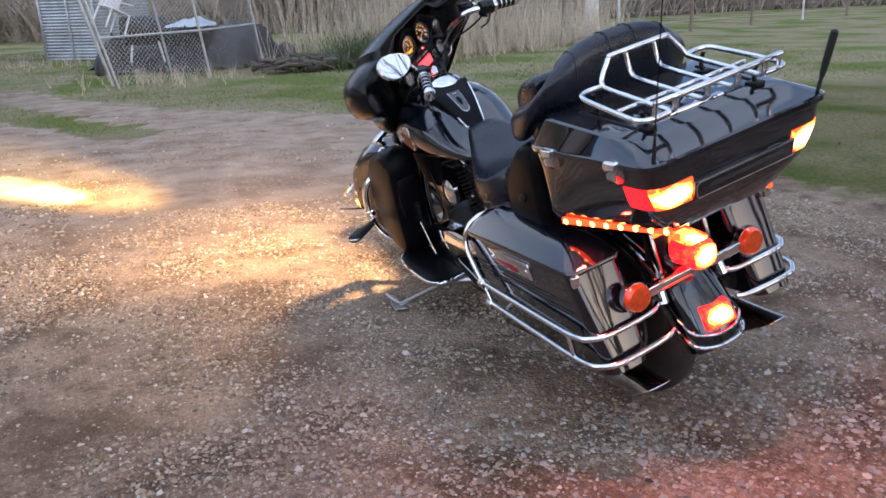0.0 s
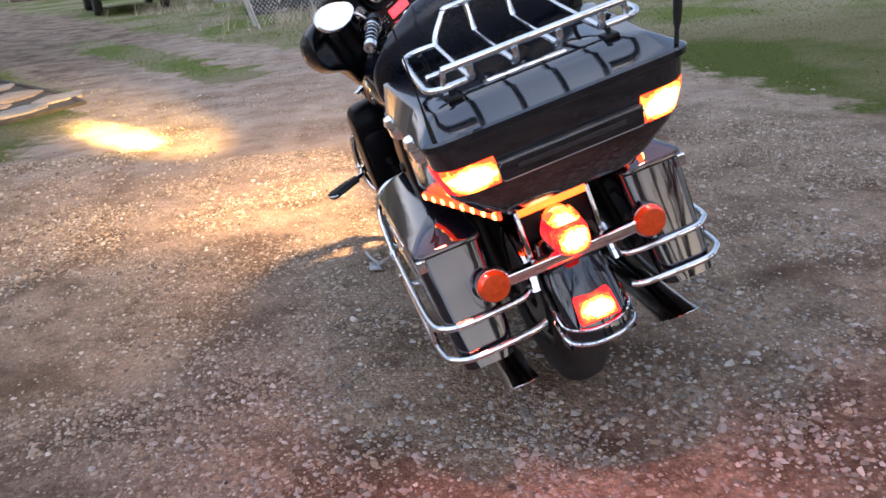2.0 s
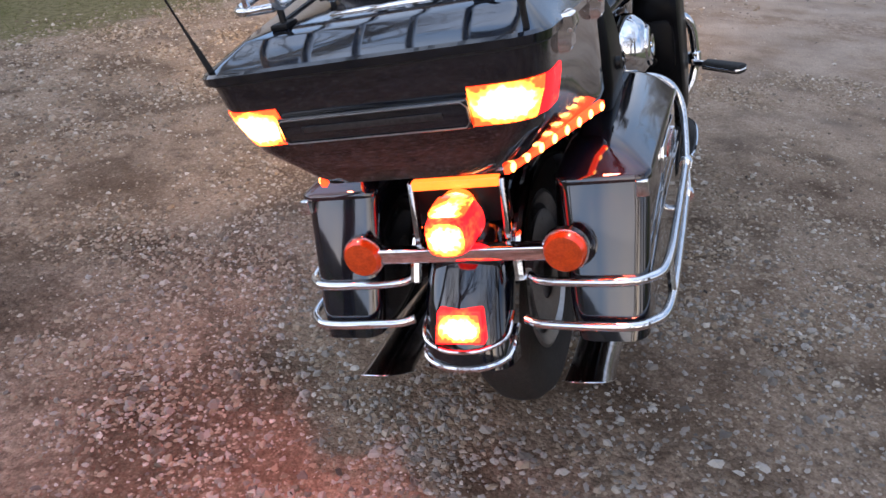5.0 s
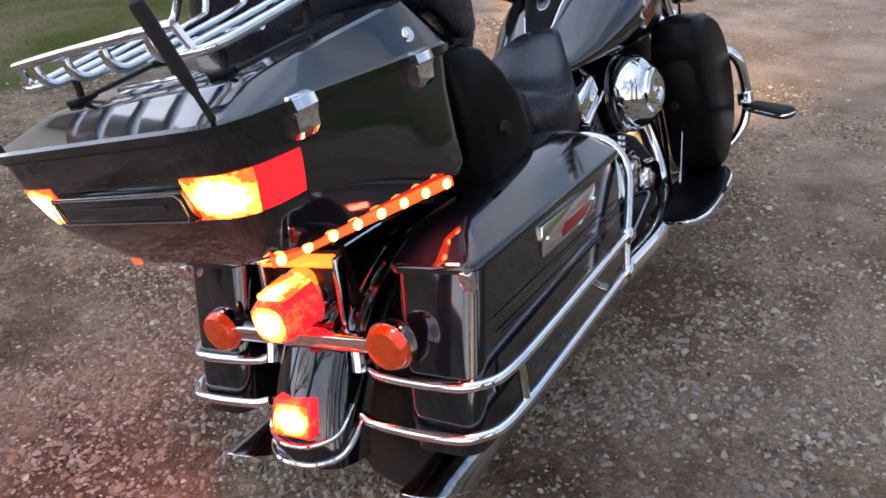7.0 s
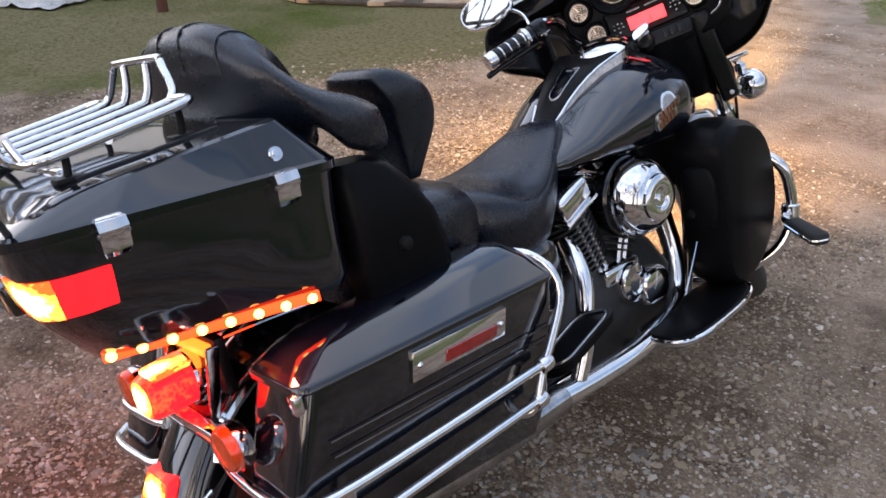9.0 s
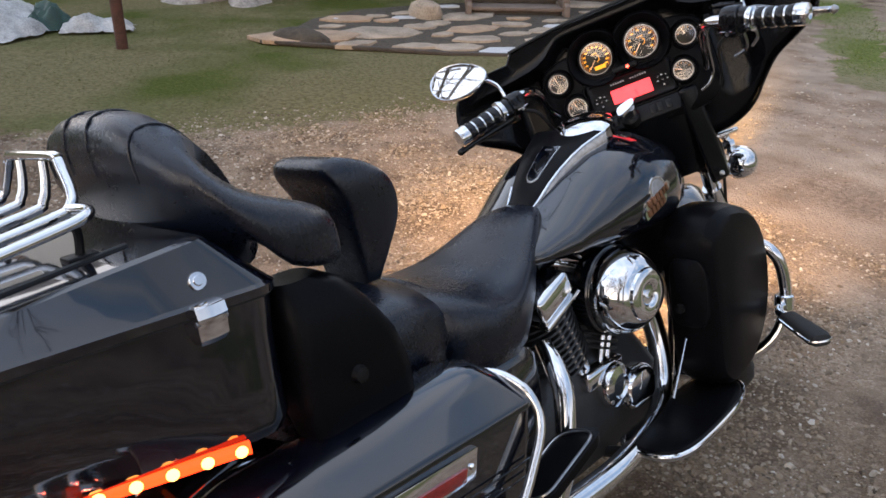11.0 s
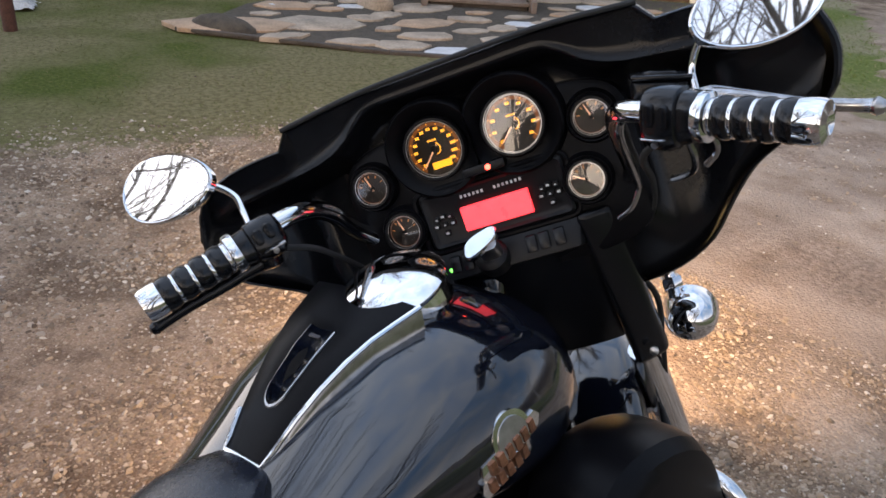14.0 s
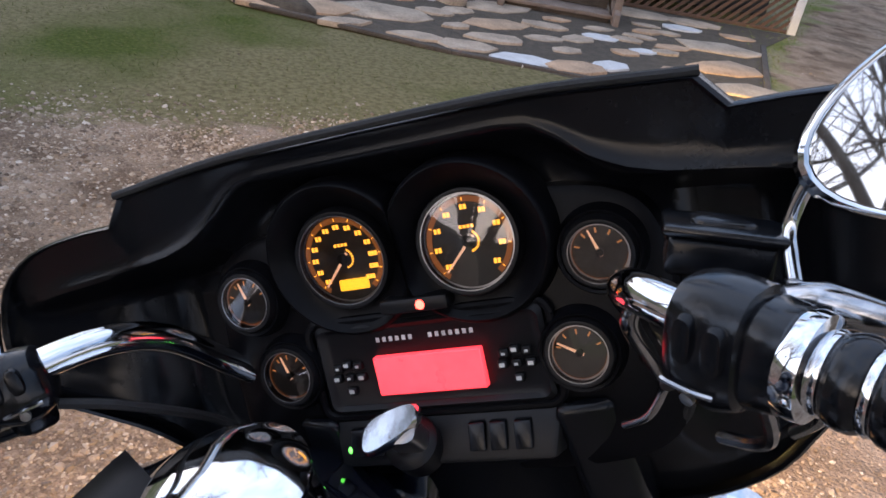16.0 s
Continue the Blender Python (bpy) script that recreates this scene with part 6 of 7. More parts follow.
tries = 0
while len(spots) < 56 and tries < 6000:
    tries += 1
    x, y = rng.uniform(-5.6, -1.4), rng.uniform(5.2, 11.3)
    r = rng.choice((.13, .17, .22, .27, .34, .42))
    q = PORCH.inverted() @ Vector((x, y, 0))
    if not inside(x, y, edge_pts) or (q.y < 1.75 and .8 < q.x < 2.3) or q.y < .15:
        continue
    if any(math.hypot((x - a) * .8 + (y - b) * .2, (y - b)) < (r + s) * .97 for a, b, s in spots):
        continue
    if not inside(x + (x + 3.3) * .06, y + (y - 8) * .06, edge_pts):
        continue
    spots.append((x, y, r))
for i, (x, y, r) in enumerate(spots):
    a0 = rng.uniform(0, 6.28)
    pts = []
    nn = rng.randint(5, 8)
    for k in range(nn):
        a = 2 * math.pi * k / nn
        q = r * rng.uniform(.82, 1.18)
        u, v = q * 1.25 * math.cos(a), q * .8 * math.sin(a)
        pts.append((x + u * math.cos(a0 * .15 + .8) - v * math.sin(a0 * .15 + .8), y + u * math.sin(a0 * .15 + .8) + v * math.cos(a0 * .15 + .8)))
    part("flagstone", slab(pts, .0, .028 + rng.uniform(0, .016)), (STONE_PALE, STONE_TAN, STONE_TAN, STONE, STONE, STONE)[rng.randrange(6)], patio)
for a, b in (((-4.5, 5.25), (-2.98, 6.42)), ((-2.98, 6.42), (-1.40, 8.12)), ((-1.40, 8.12), (-1.78, 8.80)), ((-1.78, 8.80), (-3.1, 10.55))):
    a, b = Vector((*a, 0)), Vector((*b, 0))
    d = (b - a).normalized()
    w = Vector((-d.y, d.x, 0)) * .03
    part("edging_board", hexa([a - w, b - w, b + w, a + w], [p + Vector((0, 0, .036)) for p in (a - w, b - w, b + w, a + w)], .008), TIMBER_EDGE, patio, "dark old timber edging")
pile = part("leaf_pile", loft([[(-4.35 + u * k, 5.62 + v * k * .8 + .25 * u * k, h) for u, v in oval(.36, .22, 18, 2)] for h, k in ((0, 1), (.05, .95), (.10, .7), (.13, .35), (.14, .1))]), MULCH, None, "", None, 60)
tagged(pile, "heap of dark leaves at the bed's corner", "leaf pile", kind="stuff")

# porch, in its own frame: x along, y out, z up
porch = thing("porch", "weathered brown timber porch with lattice skirt", "porch", PORCH)
part("deck", box(0, 4.5, -1.8, .02, .66, .72, .006), TIMBER, porch)
part("fascia", box(0, 4.5, .02, .06, .48, .70, .004), TIMBER, porch, "wide timber fascia board")
for k in range(46):
    for sgn in (1, -1):
        x = -.1 + k * .11
        p0, p1 = (x, .0), (x + sgn * .50, .50)
        lo, hi = 0.0, 4.48
        t0 = max(0, min(1, (lo - p0[0]) / (p1[0] - p0[0]))) if (lo - p0[0]) * sgn > 0 else 0
        t1 = min(1, max(0, ((hi if sgn > 0 else lo) - p0[0]) / (p1[0] - p0[0])))
        if p0[0] > hi or p0[0] < lo or t1 <= t0 + .05:
            continue
        a = Vector((p0[0] + (p1[0] - p0[0]) * t0, .0 + .006 * sgn, .5 * t0))
        b = Vector((p0[0] + (p1[0] - p0[0]) * t1, .0 + .006 * sgn, .5 * t1))
        d = (b - a).normalized()
        w = Vector((-d.z, 0, d.x)) * .019
        e = Vector((0, .005, 0))
        part("lattice_strip", hexa([a - w - e, b - w - e, b - w + e, a - w + e], [a + w - e, b + w - e, b + w + e, a + w + e], 0), LATTICE, porch, "", None, 38, True)
# black panel added behind the lattice; its colour stands in for shade
part("deck_shade_panel", box(0, 4.48, -1.2, -1.1, 0, .66, .0), ENGINE, porch, "black panel standing in for shade under the deck")
part("corner_post", box(4.44, 4.54, -.04, .06, 0, 1.2, .006), WHITE_WALL, porch, "pale corner post")
part("corner_post", box(-.06, .03, -.04, .06, 0, 1.2, .006), TIMBER, porch)
part("skirt_board", box(0.03, 4.44, -.01, .03, .0, .045, .004), LATTICE, porch)
stairs = thing("porch_steps", "weathered timber porch steps with side boards", "steps", PORCH)
for k in range(4):
    y0 = .10 + k * .36
    z = .60 - k * .165
    part("tread", box(1.0, 2.12, y0, y0 + .40, z - .04, z, .008), TIMBER, stairs, "worn timber tread")
    part("riser", box(1.02, 2.10, y0 + .335, y0 + .355, z - .165, z - .042, .003), TIMBER_EDGE, stairs)
for x in (.93, 2.13):
    part("side_board", hexa([(x, .05, .35), (x + .06, .05, .35), (x + .06, 1.70, -.01), (x, 1.70, -.01)], [(x, .05, .72), (x + .06, .05, .72), (x + .06, 1.70, .14), (x, 1.70, .14)], .006), TIMBER, stairs, "timber stair stringer")
    part("rail_post", box(x - .01, x + .07, 1.52, 1.60, 0, .95, .006), TIMBER, stairs)
    part("hand_rail", hexa([(x, .05, 1.50), (x + .07, .05, 1.50), (x + .07, 1.58, .90), (x, 1.58, .90)], [(x, .05, 1.56), (x + .07, .05, 1.56), (x + .07, 1.58, .96), (x, 1.58, .96)], .005), TIMBER, stairs)
house = thing("house", "white sided house behind the porch", "house", PORCH)
part("wall", box(-.0, 4.5, -2.0, -1.82, 0, 3.2, .0), WHITE_WALL, house)
part("wall", box(-9, .0, -1.45, -1.25, 0.25, 3.2, .0), WHITE_WALL, house)
part("foundation", box(-9, .0, -1.42, -1.22, 0, .24, .004), WHITE_WALL, house, "white painted foundation skirt")
part("roof", hexa([(-9.4, -1.0, 3.2), (4.9, -1.0, 3.2), (4.9, -6.4, 3.2), (-9.4, -6.4, 3.2)], [(-9.4, -3.4, 4.6), (4.9, -3.4, 4.6), (4.9, -4.0, 4.6), (-9.4, -4.0, 4.6)], .01), TIMBER_EDGE, house)
part("back_wall", box(-9, 4.5, -6.0, -5.8, 0, 3.2, 0), WHITE_WALL, house)
part("end_wall", box(-9.1, -8.95, -5.8, -1.45, 0, 3.2, 0), WHITE_WALL, house)
part("end_wall", box(4.4, 4.5, -5.8, -2.0, 0, 3.2, 0), WHITE_WALL, house)


# bare trees
def tree(name, place, height, girth, seed, label, bark, flare=0.0, lean=(0, 0), fork=.42, twigs=5):
    r_ = random.Random(seed)
    t = thing(name, label, "tree", Matrix.Translation(place))
    base = [(girth * (1 + flare * 1.0), -.05), (girth * (1 + flare * .62), .12), (girth * (1 + flare * .3), .32), (girth * (1 + flare * .12), .65), (girth, 1.2)]
    rings = []
    n_ = 44
    for r, h in base + [(girth * .86, height * fork * .72), (girth * .72, height * fork)]:
        f = max(0, 1 - h / .9) * flare
        ring = []
        for k in range(n_):
            a = 2 * math.pi * k / n_
            lobes = 1 + f * .42 * math.sin(a * 5 + seed) + f * .22 * math.sin(a * 9 + 2 * seed) + .06 * math.sin(a * 5 + seed) + .04 * math.sin(a * 3 + h)
            ring.append((r * lobes * math.cos(a) + lean[0] * h, r * lobes * math.sin(a) + lean[1] * h, h))
        rings.append(ring)
    part("trunk", loft(rings), bark, t, "", None, 70)
    bm = bmesh.new()
    top = Vector((lean[0] * height * fork, lean[1] * height * fork, height * fork))

    def grow(p, d, length, r, depth):
        pts, q = [p], p
        dd = d
        for k in range(3):
            dd = (dd + Vector((r_.uniform(-.25, .25), r_.uniform(-.25, .25), r_.uniform(-.05, .2)))).normalized()
            q = q + dd * length / 3
            pts.append(q)
        tube(pts, [r, r * .85, r * .7, r * .55], 7 if depth > 1 else 5, True, False, 2, bm)
        if depth == 0:
            for k in range(twigs):
                a = pts[r_.randint(1, 3)]
                s = (dd + Vector((r_.uniform(-1, 1), r_.uniform(-1, 1), r_.uniform(-.4, .6)))).normalized()
                f = length * r_.uniform(.3, .6)
                c = a + s * f * .5 + Vector((r_.uniform(-.1, .1), r_.uniform(-.1, .1), r_.uniform(-.06, .1))) * f
                tube([a, c, c + (s + Vector((r_.uniform(-.5, .5), r_.uniform(-.5, .5), .1))).normalized() * f * .5], [r * .4, r * .3, r * .16], 3, False, False, 1, bm)
            return
        for k in range(r_.randint(3, 4) if depth > 1 else 3):
            a = pts[r_.randint(1, 3)]
            s = (dd + Vector((r_.uniform(-1, 1), r_.uniform(-1, 1), r_.uniform(-.25, .6))) * .85).normalized()
            grow(a, s, length * r_.uniform(.55, .8), r * .5, depth - 1)

    for k in range(5):
        a = 2 * math.pi * (k + r_.uniform(-.3, .3)) / 5
        grow(top - Vector((0, 0, r_.uniform(0, height * .08))), Vector((math.cos(a) * .7, math.sin(a) * .7, .8)).normalized(), height * r_.uniform(.24, .34), girth * .36, 3)
    part("limbs", bm, bark, t, "bare leafless limbs", None, 70)
    return t


tree("old_tree", (-7.75, 6.65, 0), 11, .46, 3, "large old tree with pale flared roots", BARK, .8)
tree("yard_tree", (6.3, .3, 0), 10, .30, 11, "bare grey yard tree behind the drive", BARK_DARK, .4, (.05, .02))
tree("yard_tree", (-.7, -3.4, 0), 9.5, .26, 17, "bare grey yard tree beside the drive", BARK_DARK, .4, (-.04, .03))
tree("yard_tree", (7.6, -2.4, 0), 11, .28, 23, "bare grey tree standing in the lawn", BARK_DARK, .4, (.03, -.04))
tree("yard_tree", (4.4, -7.5, 0), 12, .28, 29, "tall bare grey tree at the yard's edge", BARK_DARK, .4)
tree("yard_tree", (10.5, -6.0, 0), 12, .30, 31, "bare tree at the far yard edge", BARK_DARK, .4)
tree("yard_tree", (-6.0, -3.0, 0), 11, .28, 37, "bare tree on the side lawn", BARK_DARK, .4)

tree("yard_tree", (-5.8, -5.7, 0), 11, .22, 41, "low-forked bare tree beside the drive", BARK_DARK, .4, (0, 0), .20)
tree("yard_tree", (4.5, -3.9, 0), 9.0, .22, 43, "low-forked bare tree behind the drive", BARK_DARK, .4, (0, 0), .16, 2)

tree("field_tree", (6.3, 37.5, 0), 12, .50, 47, "pale old tree beyond the field", BARK_PALE, .9)
tree("field_tree", (13.9, 22.9, 0), 9, .20, 53, "pale slender tree by the fence", BARK_PALE, .5)

post = part("clothes_post", tube([(-5.06, 4.08, -.05), (-5.06, 4.08, 2.3)], .055, 14, False), RUST, None)
tagged(post, "rusty brown steel post in the lawn", "post")


def heaped(name, label, place, size, material, seed):
    r_ = random.Random(seed)
    bm = bmesh.new()
    bmesh.ops.create_grid(bm, x_segments=26, y_segments=18, size=1)
    for v in bm.verts:
        x, y = v.co.x, v.co.y
        d = max(abs(x), abs(y))
        h = (1 - d ** 3) * (.6 + .4 * noise.noise(Vector((x * 1.4 + seed, y * 1.4, 0)))) + .22 * noise.noise(Vector((x * 4, y * 4, seed))) + .10 * noise.noise(Vector((x * 9, y * 9, seed)))
        k = 1 + .14 * noise.noise(Vector((x * 3, y * 3, seed + 5)))
        v.co = Vector((x * size[0] * k, y * size[1] * k, max(0, h) * size[2]))
    ob = part(name, bm, material, None, "", Matrix.Translation(place) @ pose(0, 0, 0, 0, 0, seed * 17 % 90), 60)
    return tagged(ob, label, "tarp")


heaped("tarp", "crumpled grey tarp over a low pile on grass", (-6.75, 3.25, 0), (.75, .55, .40), TARP, 2)
heaped("tarp", "crumpled white plastic sheet on grass", (-6.1, 4.2, 0), (.36, .2, .20), TARP, 4)
heaped("tarp", "dark green tarp beside the grey heap", (-6.45, 3.75, 0), (.22, .28, .32), TARP_GREEN, 6)
heaped("tarp", "grey tarp pile further along the lawn", (-8.8, 2.3, 0), (.9, .7, .35), TARP, 8)
pipe = part("drain_pipe", tube([(-8.35, 6.45, .12), (-8.9, 6.0, .12)], .10, 16, False), WHITE_PLASTIC, None)
tagged(pipe, "short white plastic drain pipe lying on grass", "pipe")
for k, (x, y) in enumerate(((-5.15, 6.55),)):
    st = part("loose_stone", loft([[(x + u * q, y + v * q, h) for u, v in oval(.075, .05, 10, 2.6)] for h, q in ((-.01, .9), (.018, 1), (.035, .8), (.042, .5))]), STONE_PALE, None)
    tagged(st, "pale loose stone lying on the lawn", "stone", group="loose stones")
rock = part("garden_rock", loft([[(-4.75 + u * q, 7.55 + v * q, h) for u, v in oval(.24, .14, 14, 3)] for h, q in ((-.01, .9), (.08, 1), (.17, .85), (.21, .5))]), STONE, None)
tagged(rock, "tan block of stone beside the steps", "stone")


# chain-link pen
def link_panel(a, b, h, parent):
    """Woven wire between two posts."""
    a, b = Vector(a), Vector(b)
    d = (b - a)
    L = d.length
    d.normalize()
    verts, faces = [], []
    w = .0022
    step = .085
    nrm = Vector((-d.y, d.x, 0))
    for sgn in (1, -1):
        k = -int(h / step) - 1
        while k * step < L + h:
            x0 = k * step
            pts = []
            for z in (0.0, h):
                pts.append((x0 + sgn * z + (0 if sgn > 0 else h), z))
            (u0, z0), (u1, z1) = pts
            t0, t1 = 0.0, 1.0
            du = u1 - u0
            for lim, side in ((0, 1), (L, -1)):
                f0, f1 = (u0 - lim) * side, (u1 - lim) * side
                if f0 < 0 and f1 < 0:
                    t0, t1 = 1, 0
                elif f0 < 0:
                    t0 = max(t0, f0 / (f0 - f1))
                elif f1 < 0:
                    t1 = min(t1, f0 / (f0 - f1))
            k += 1
            if t1 - t0 < .02:
                continue
            p = a + d * (u0 + du * t0) + Vector((0, 0, z0 + (z1 - z0) * t0 + .03))
            q = a + d * (u0 + du * t1) + Vector((0, 0, z0 + (z1 - z0) * t1 + .03))
            i = len(verts)
            e, f = nrm * w, (d * .5 + Vector((0, 0, -.5 * sgn))) * 2 * w
            verts += [p - f, p + e, p + f, q - f, q + e, q + f]
            faces += [(i, i + 1, i + 4, i + 3), (i + 1, i + 2, i + 5, i + 4), (i + 2, i, i + 3, i + 5)]
    m_ = bpy.data.meshes.new("wire_mesh")
    m_.from_pydata(verts, [], faces)
    m_.materials.append(GALV)
    ob = new("wire_mesh", m_)
    ob.parent = parent
    tagged(ob, "woven galvanised wire", kind="stuff")


pen = thing("wire_pen", "leaning galvanised chain-link pen on the grass", "fence", None)
corners = [(-.15, 14.05), (1.40, 15.25), (2.65, 17.3)]
tops = [(-.62, 13.9), (1.12, 15.1), (2.35, 17.2)]
for (x, y), (tx, ty) in zip(corners, tops):
    part("post", tube([(x, y, -.05), (tx, ty, 2.1)], .024, 10, False), GALV, pen)
for za in (.80, 2.0):
    for i in range(2):
        f = za / 2.1
        p = [Vector((corners[j][0] + (tops[j][0] - corners[j][0]) * f, corners[j][1] + (tops[j][1] - corners[j][1]) * f, za + .03 * j)) for j in (i, i + 1)]
        part("rail", tube(p, .02, 8, False), GALV, pen)
part("brace", tube([(-.25, 14.4, 0), (-.75, 14.3, 2.1)], .03, 8, False), GALV, pen)
part("post", tube([(.75, 16.0, 0), (.45, 15.8, 2.1)], .022, 8, False), GALV, pen)
link_panel((-.3, 14.0, 0), (1.3, 15.2, 0), 1.9, pen)
link_panel((1.3, 15.2, 0), (2.55, 17.3, 0), 1.9, pen)

# kettle grill, chair, tarps and dark clutter inside the pen
grill = thing("barrel_grill", "black barrel grill on white tube legs", "grill", Matrix.Translation((.35, 17.4, 0)))
part("barrel", lathe([(.02, -.42), (.27, -.42), (.29, -.40), (.29, .40), (.27, .42), (.02, .42)], (0, 0, .80), (1, .2, 0), 24), ENGINE, grill)
for x in (-.3, .3):
    for y in (-.2, .2):
        part("leg", tube([(x * .8, y * .6, .62), (x * 1.2, y * 1.6, 0)], .022, 8, False), WHITE_PLASTIC, grill)
heaped("tarp_cover", "pale blue plastic cover over the pile", (1.30, 17.3, .86), (.85, .42, .20), TARP_BLUE, 10)
heaped("scrap_cover", "dark heap of scrap under netting", (1.75, 17.9, 0), (1.55, .95, 1.25), ENGINE, 12)
heaped("grey_cover", "dark cover over stored things", (.15, 18.6, 0), (.8, .7, .95), ENGINE, 14)
chair = thing("plastic_chair", "white plastic garden chair on the pile", "chair", Matrix.Translation((-.30, 17.0, .85)) @ pose(0, 0, 0, 10, 24, 40))
part("seat", box(-.22, .22, -.22, .22, .38, .41, .01), WHITE_PLASTIC, chair)
part("backrest", box(-.22, .22, .19, .22, .41, .85, .01), WHITE_PLASTIC, chair)
for x in (-.2, .2):
    for y in (-.2, .2):
        part("leg", tube([(x, y, .39), (x * 1.1, y * 1.1, 0)], .02, 8, False), WHITE_PLASTIC, chair)
    part("armrest", box(min(x, x * 1.15), max(x, x * 1.15), -.2, .2, .60, .62, .005), WHITE_PLASTIC, chair)
chair_stand = heaped("crate_cover", "dark covered crate below the chair", (-.30, 17.2, 0), (.36, .36, .92), ENGINE, 16)
pan = part("plastic_pan", lathe([(.001, .005), (.13, .005), (.17, .05), (.18, .05), (.14, 0), (.001, 0)], (0, 17.1, 0), (0, 0, 1), 20), WHITE_PLASTIC, None)
tagged(pan, "white plastic pan lying on the grass", "pan")


def shed():
    s = thing("metal_shed", "grey corrugated metal shed with ribbed walls", "shed", Matrix.Translation((-2.05, 22.6, 0)) @ pose(0, 0, 0, 0, 0, -32))
    for a, b, hh in (((0, 0), (1.55, 0), 2.6), ((0, 0), (0, 2.4), 2.6), ((1.55, 0), (1.55, 2.4), 2.6), ((0, 2.4), (1.55, 2.4), 2.6)):
        bm = bmesh.new()
        a, b = Vector((*a, 0)), Vector((*b, 0))
        d = (b - a).normalized()
        nn = Vector((d.y, -d.x, 0))
        rows = []
        k = 0
        while k * .019 <= hh:
            z = k * .019
            o = nn * (.012 * math.sin(z / .076 * 2 * math.pi))
            rows.append((bm.verts.new(a + o + Vector((0, 0, z))), bm.verts.new(b + o + Vector((0, 0, z)))))
            k += 1
        for (p, q), (r, t) in zip(rows, rows[1:]):
            bm.faces.new((p, q, t, r))
        part("wall", bm, CORR, s, "", None, 60)
    part("roof", hexa([(-.15, -.15, 2.6), (1.7, -.15, 2.6), (1.7, 2.55, 2.6), (-.15, 2.55, 2.6)], [(-.15, 1.2, 3.1), (1.7, 1.2, 3.1), (1.7, 1.25, 3.1), (-.15, 1.25, 3.1)], .01), CORR, s)
    for x in (0.02, .8, 1.53):
        part("corner_trim", box(x - .03, x + .03, -.03, -.012, 0, 2.6, .004), GALV, s)


shed()


def parked_car():
    c = thing("parked_truck", "dark blue parked pickup truck by the fence", "truck", Matrix.Translation((-4.6, 23.6, 0)) @ pose(0, 0, 0, 0, 0, 20))
    body = part("body", loft([[(x, y, z) for x, y in rrect(-hw, hw, -2.4, 2.4, .25)] for z, hw in ((.38, .80), (.45, .88), (.8, .92), (.98, .88), (1.02, .84))]), DARK_CAR, c)
    part("cab", loft([[(x, y, z) for x, y in rrect(-hw, hw, y0, y1, .15)] for z, hw, y0, y1 in ((1.02, .82, -.7, 1.1), (1.45, .72, -.6, .7), (1.62, .66, -.5, .55))]), CAR_GLASS, c, "dark tinted cab windows")
    part("roof", loft([[(x, y, z) for x, y in rrect(-hw, hw, -.52, .58, .15)] for z, hw in ((1.60, .68), (1.66, .64))]), DARK_CAR, c)
    for x in (-.84, .84):
        for y in (-1.5, 1.5):
            w = part("wheel", lathe([(.2, -.1), (.34, -.1), (.37, -.06), (.37, .06), (.34, .1), (.2, .1)], (x, y, .37), (1, 0, 0), 28), TYRE, c)
            part("hub", lathe([(.2, -.08), (.19, -.09), (.06, -.10), (.06, .10), (.19, .09), (.2, .08)], (x, y, .37), (1, 0, 0), 20), STEEL, w)
    part("bumper", box(-.88, .88, -2.52, -2.38, .42, .62, .03), CHROME, c, "chrome rear bumper")
    for x in (-.8, .8):
        part("rear_lamp", box(x - .07, x + .07, -2.43, -2.38, .7, .92, .01), RED_REFLECT, c)


parked_car()
# brushwood heap and low rubble
bm = bmesh.new()
rb = random.Random(8)
for k in range(70):
    a = rb.uniform(0, 3.14)
    c = Vector((3.3 + rb.gauss(0, .42), 15.6 + rb.gauss(0, .18), .06 + abs(rb.gauss(0, .10))))
    d = Vector((math.cos(a), math.sin(a), rb.uniform(-.2, .2))) * rb.uniform(.2, .5)
    tube([c - d, c + d * .1 + Vector((0, 0, .04)), c + d], rb.uniform(.012, .05), 6, True, False, 2, bm)
tagged(part("brush_heap", bm, BARK_DARK, None), "heap of dark cut branches on grass", "brush heap", kind="stuff")

# field fence
for k, (x, y, h) in enumerate(((5.6, 16.4, 1.1), (8.0, 17.2, 1.2), (10.4, 18.4, 1.2), (13.2, 20.2, 1.2), (17.3, 22.3, 1.3), (21.4, 24.2, 1.3), (26, 26.5, 1.3), (31, 29, 1.3))):
    p = part("fence_post", tube([(x, y, -.05), (x + .03 * (k % 3 - 1), y, h)], [.055, .045], 10, False), TIMBER if k % 3 else GALV, None)
    tagged(p, "weathered timber field fence post" if k % 3 else "thin grey steel fence post", "fence post", group="field fence posts")
for z in (.35, .7, 1.05):
    w_ = part("fence_wire", tube([(5.6, 16.4, z), (8, 17.2, z), (10.4, 18.4, z), (13.2, 20.2, z), (17.3, 22.3, z), (21.4, 24.2, z), (26, 26.5, z), (31, 29, z)], .004, 5, False), GALV, None)
    tagged(w_, "single strand of fence wire", "wire", group="fence wires")

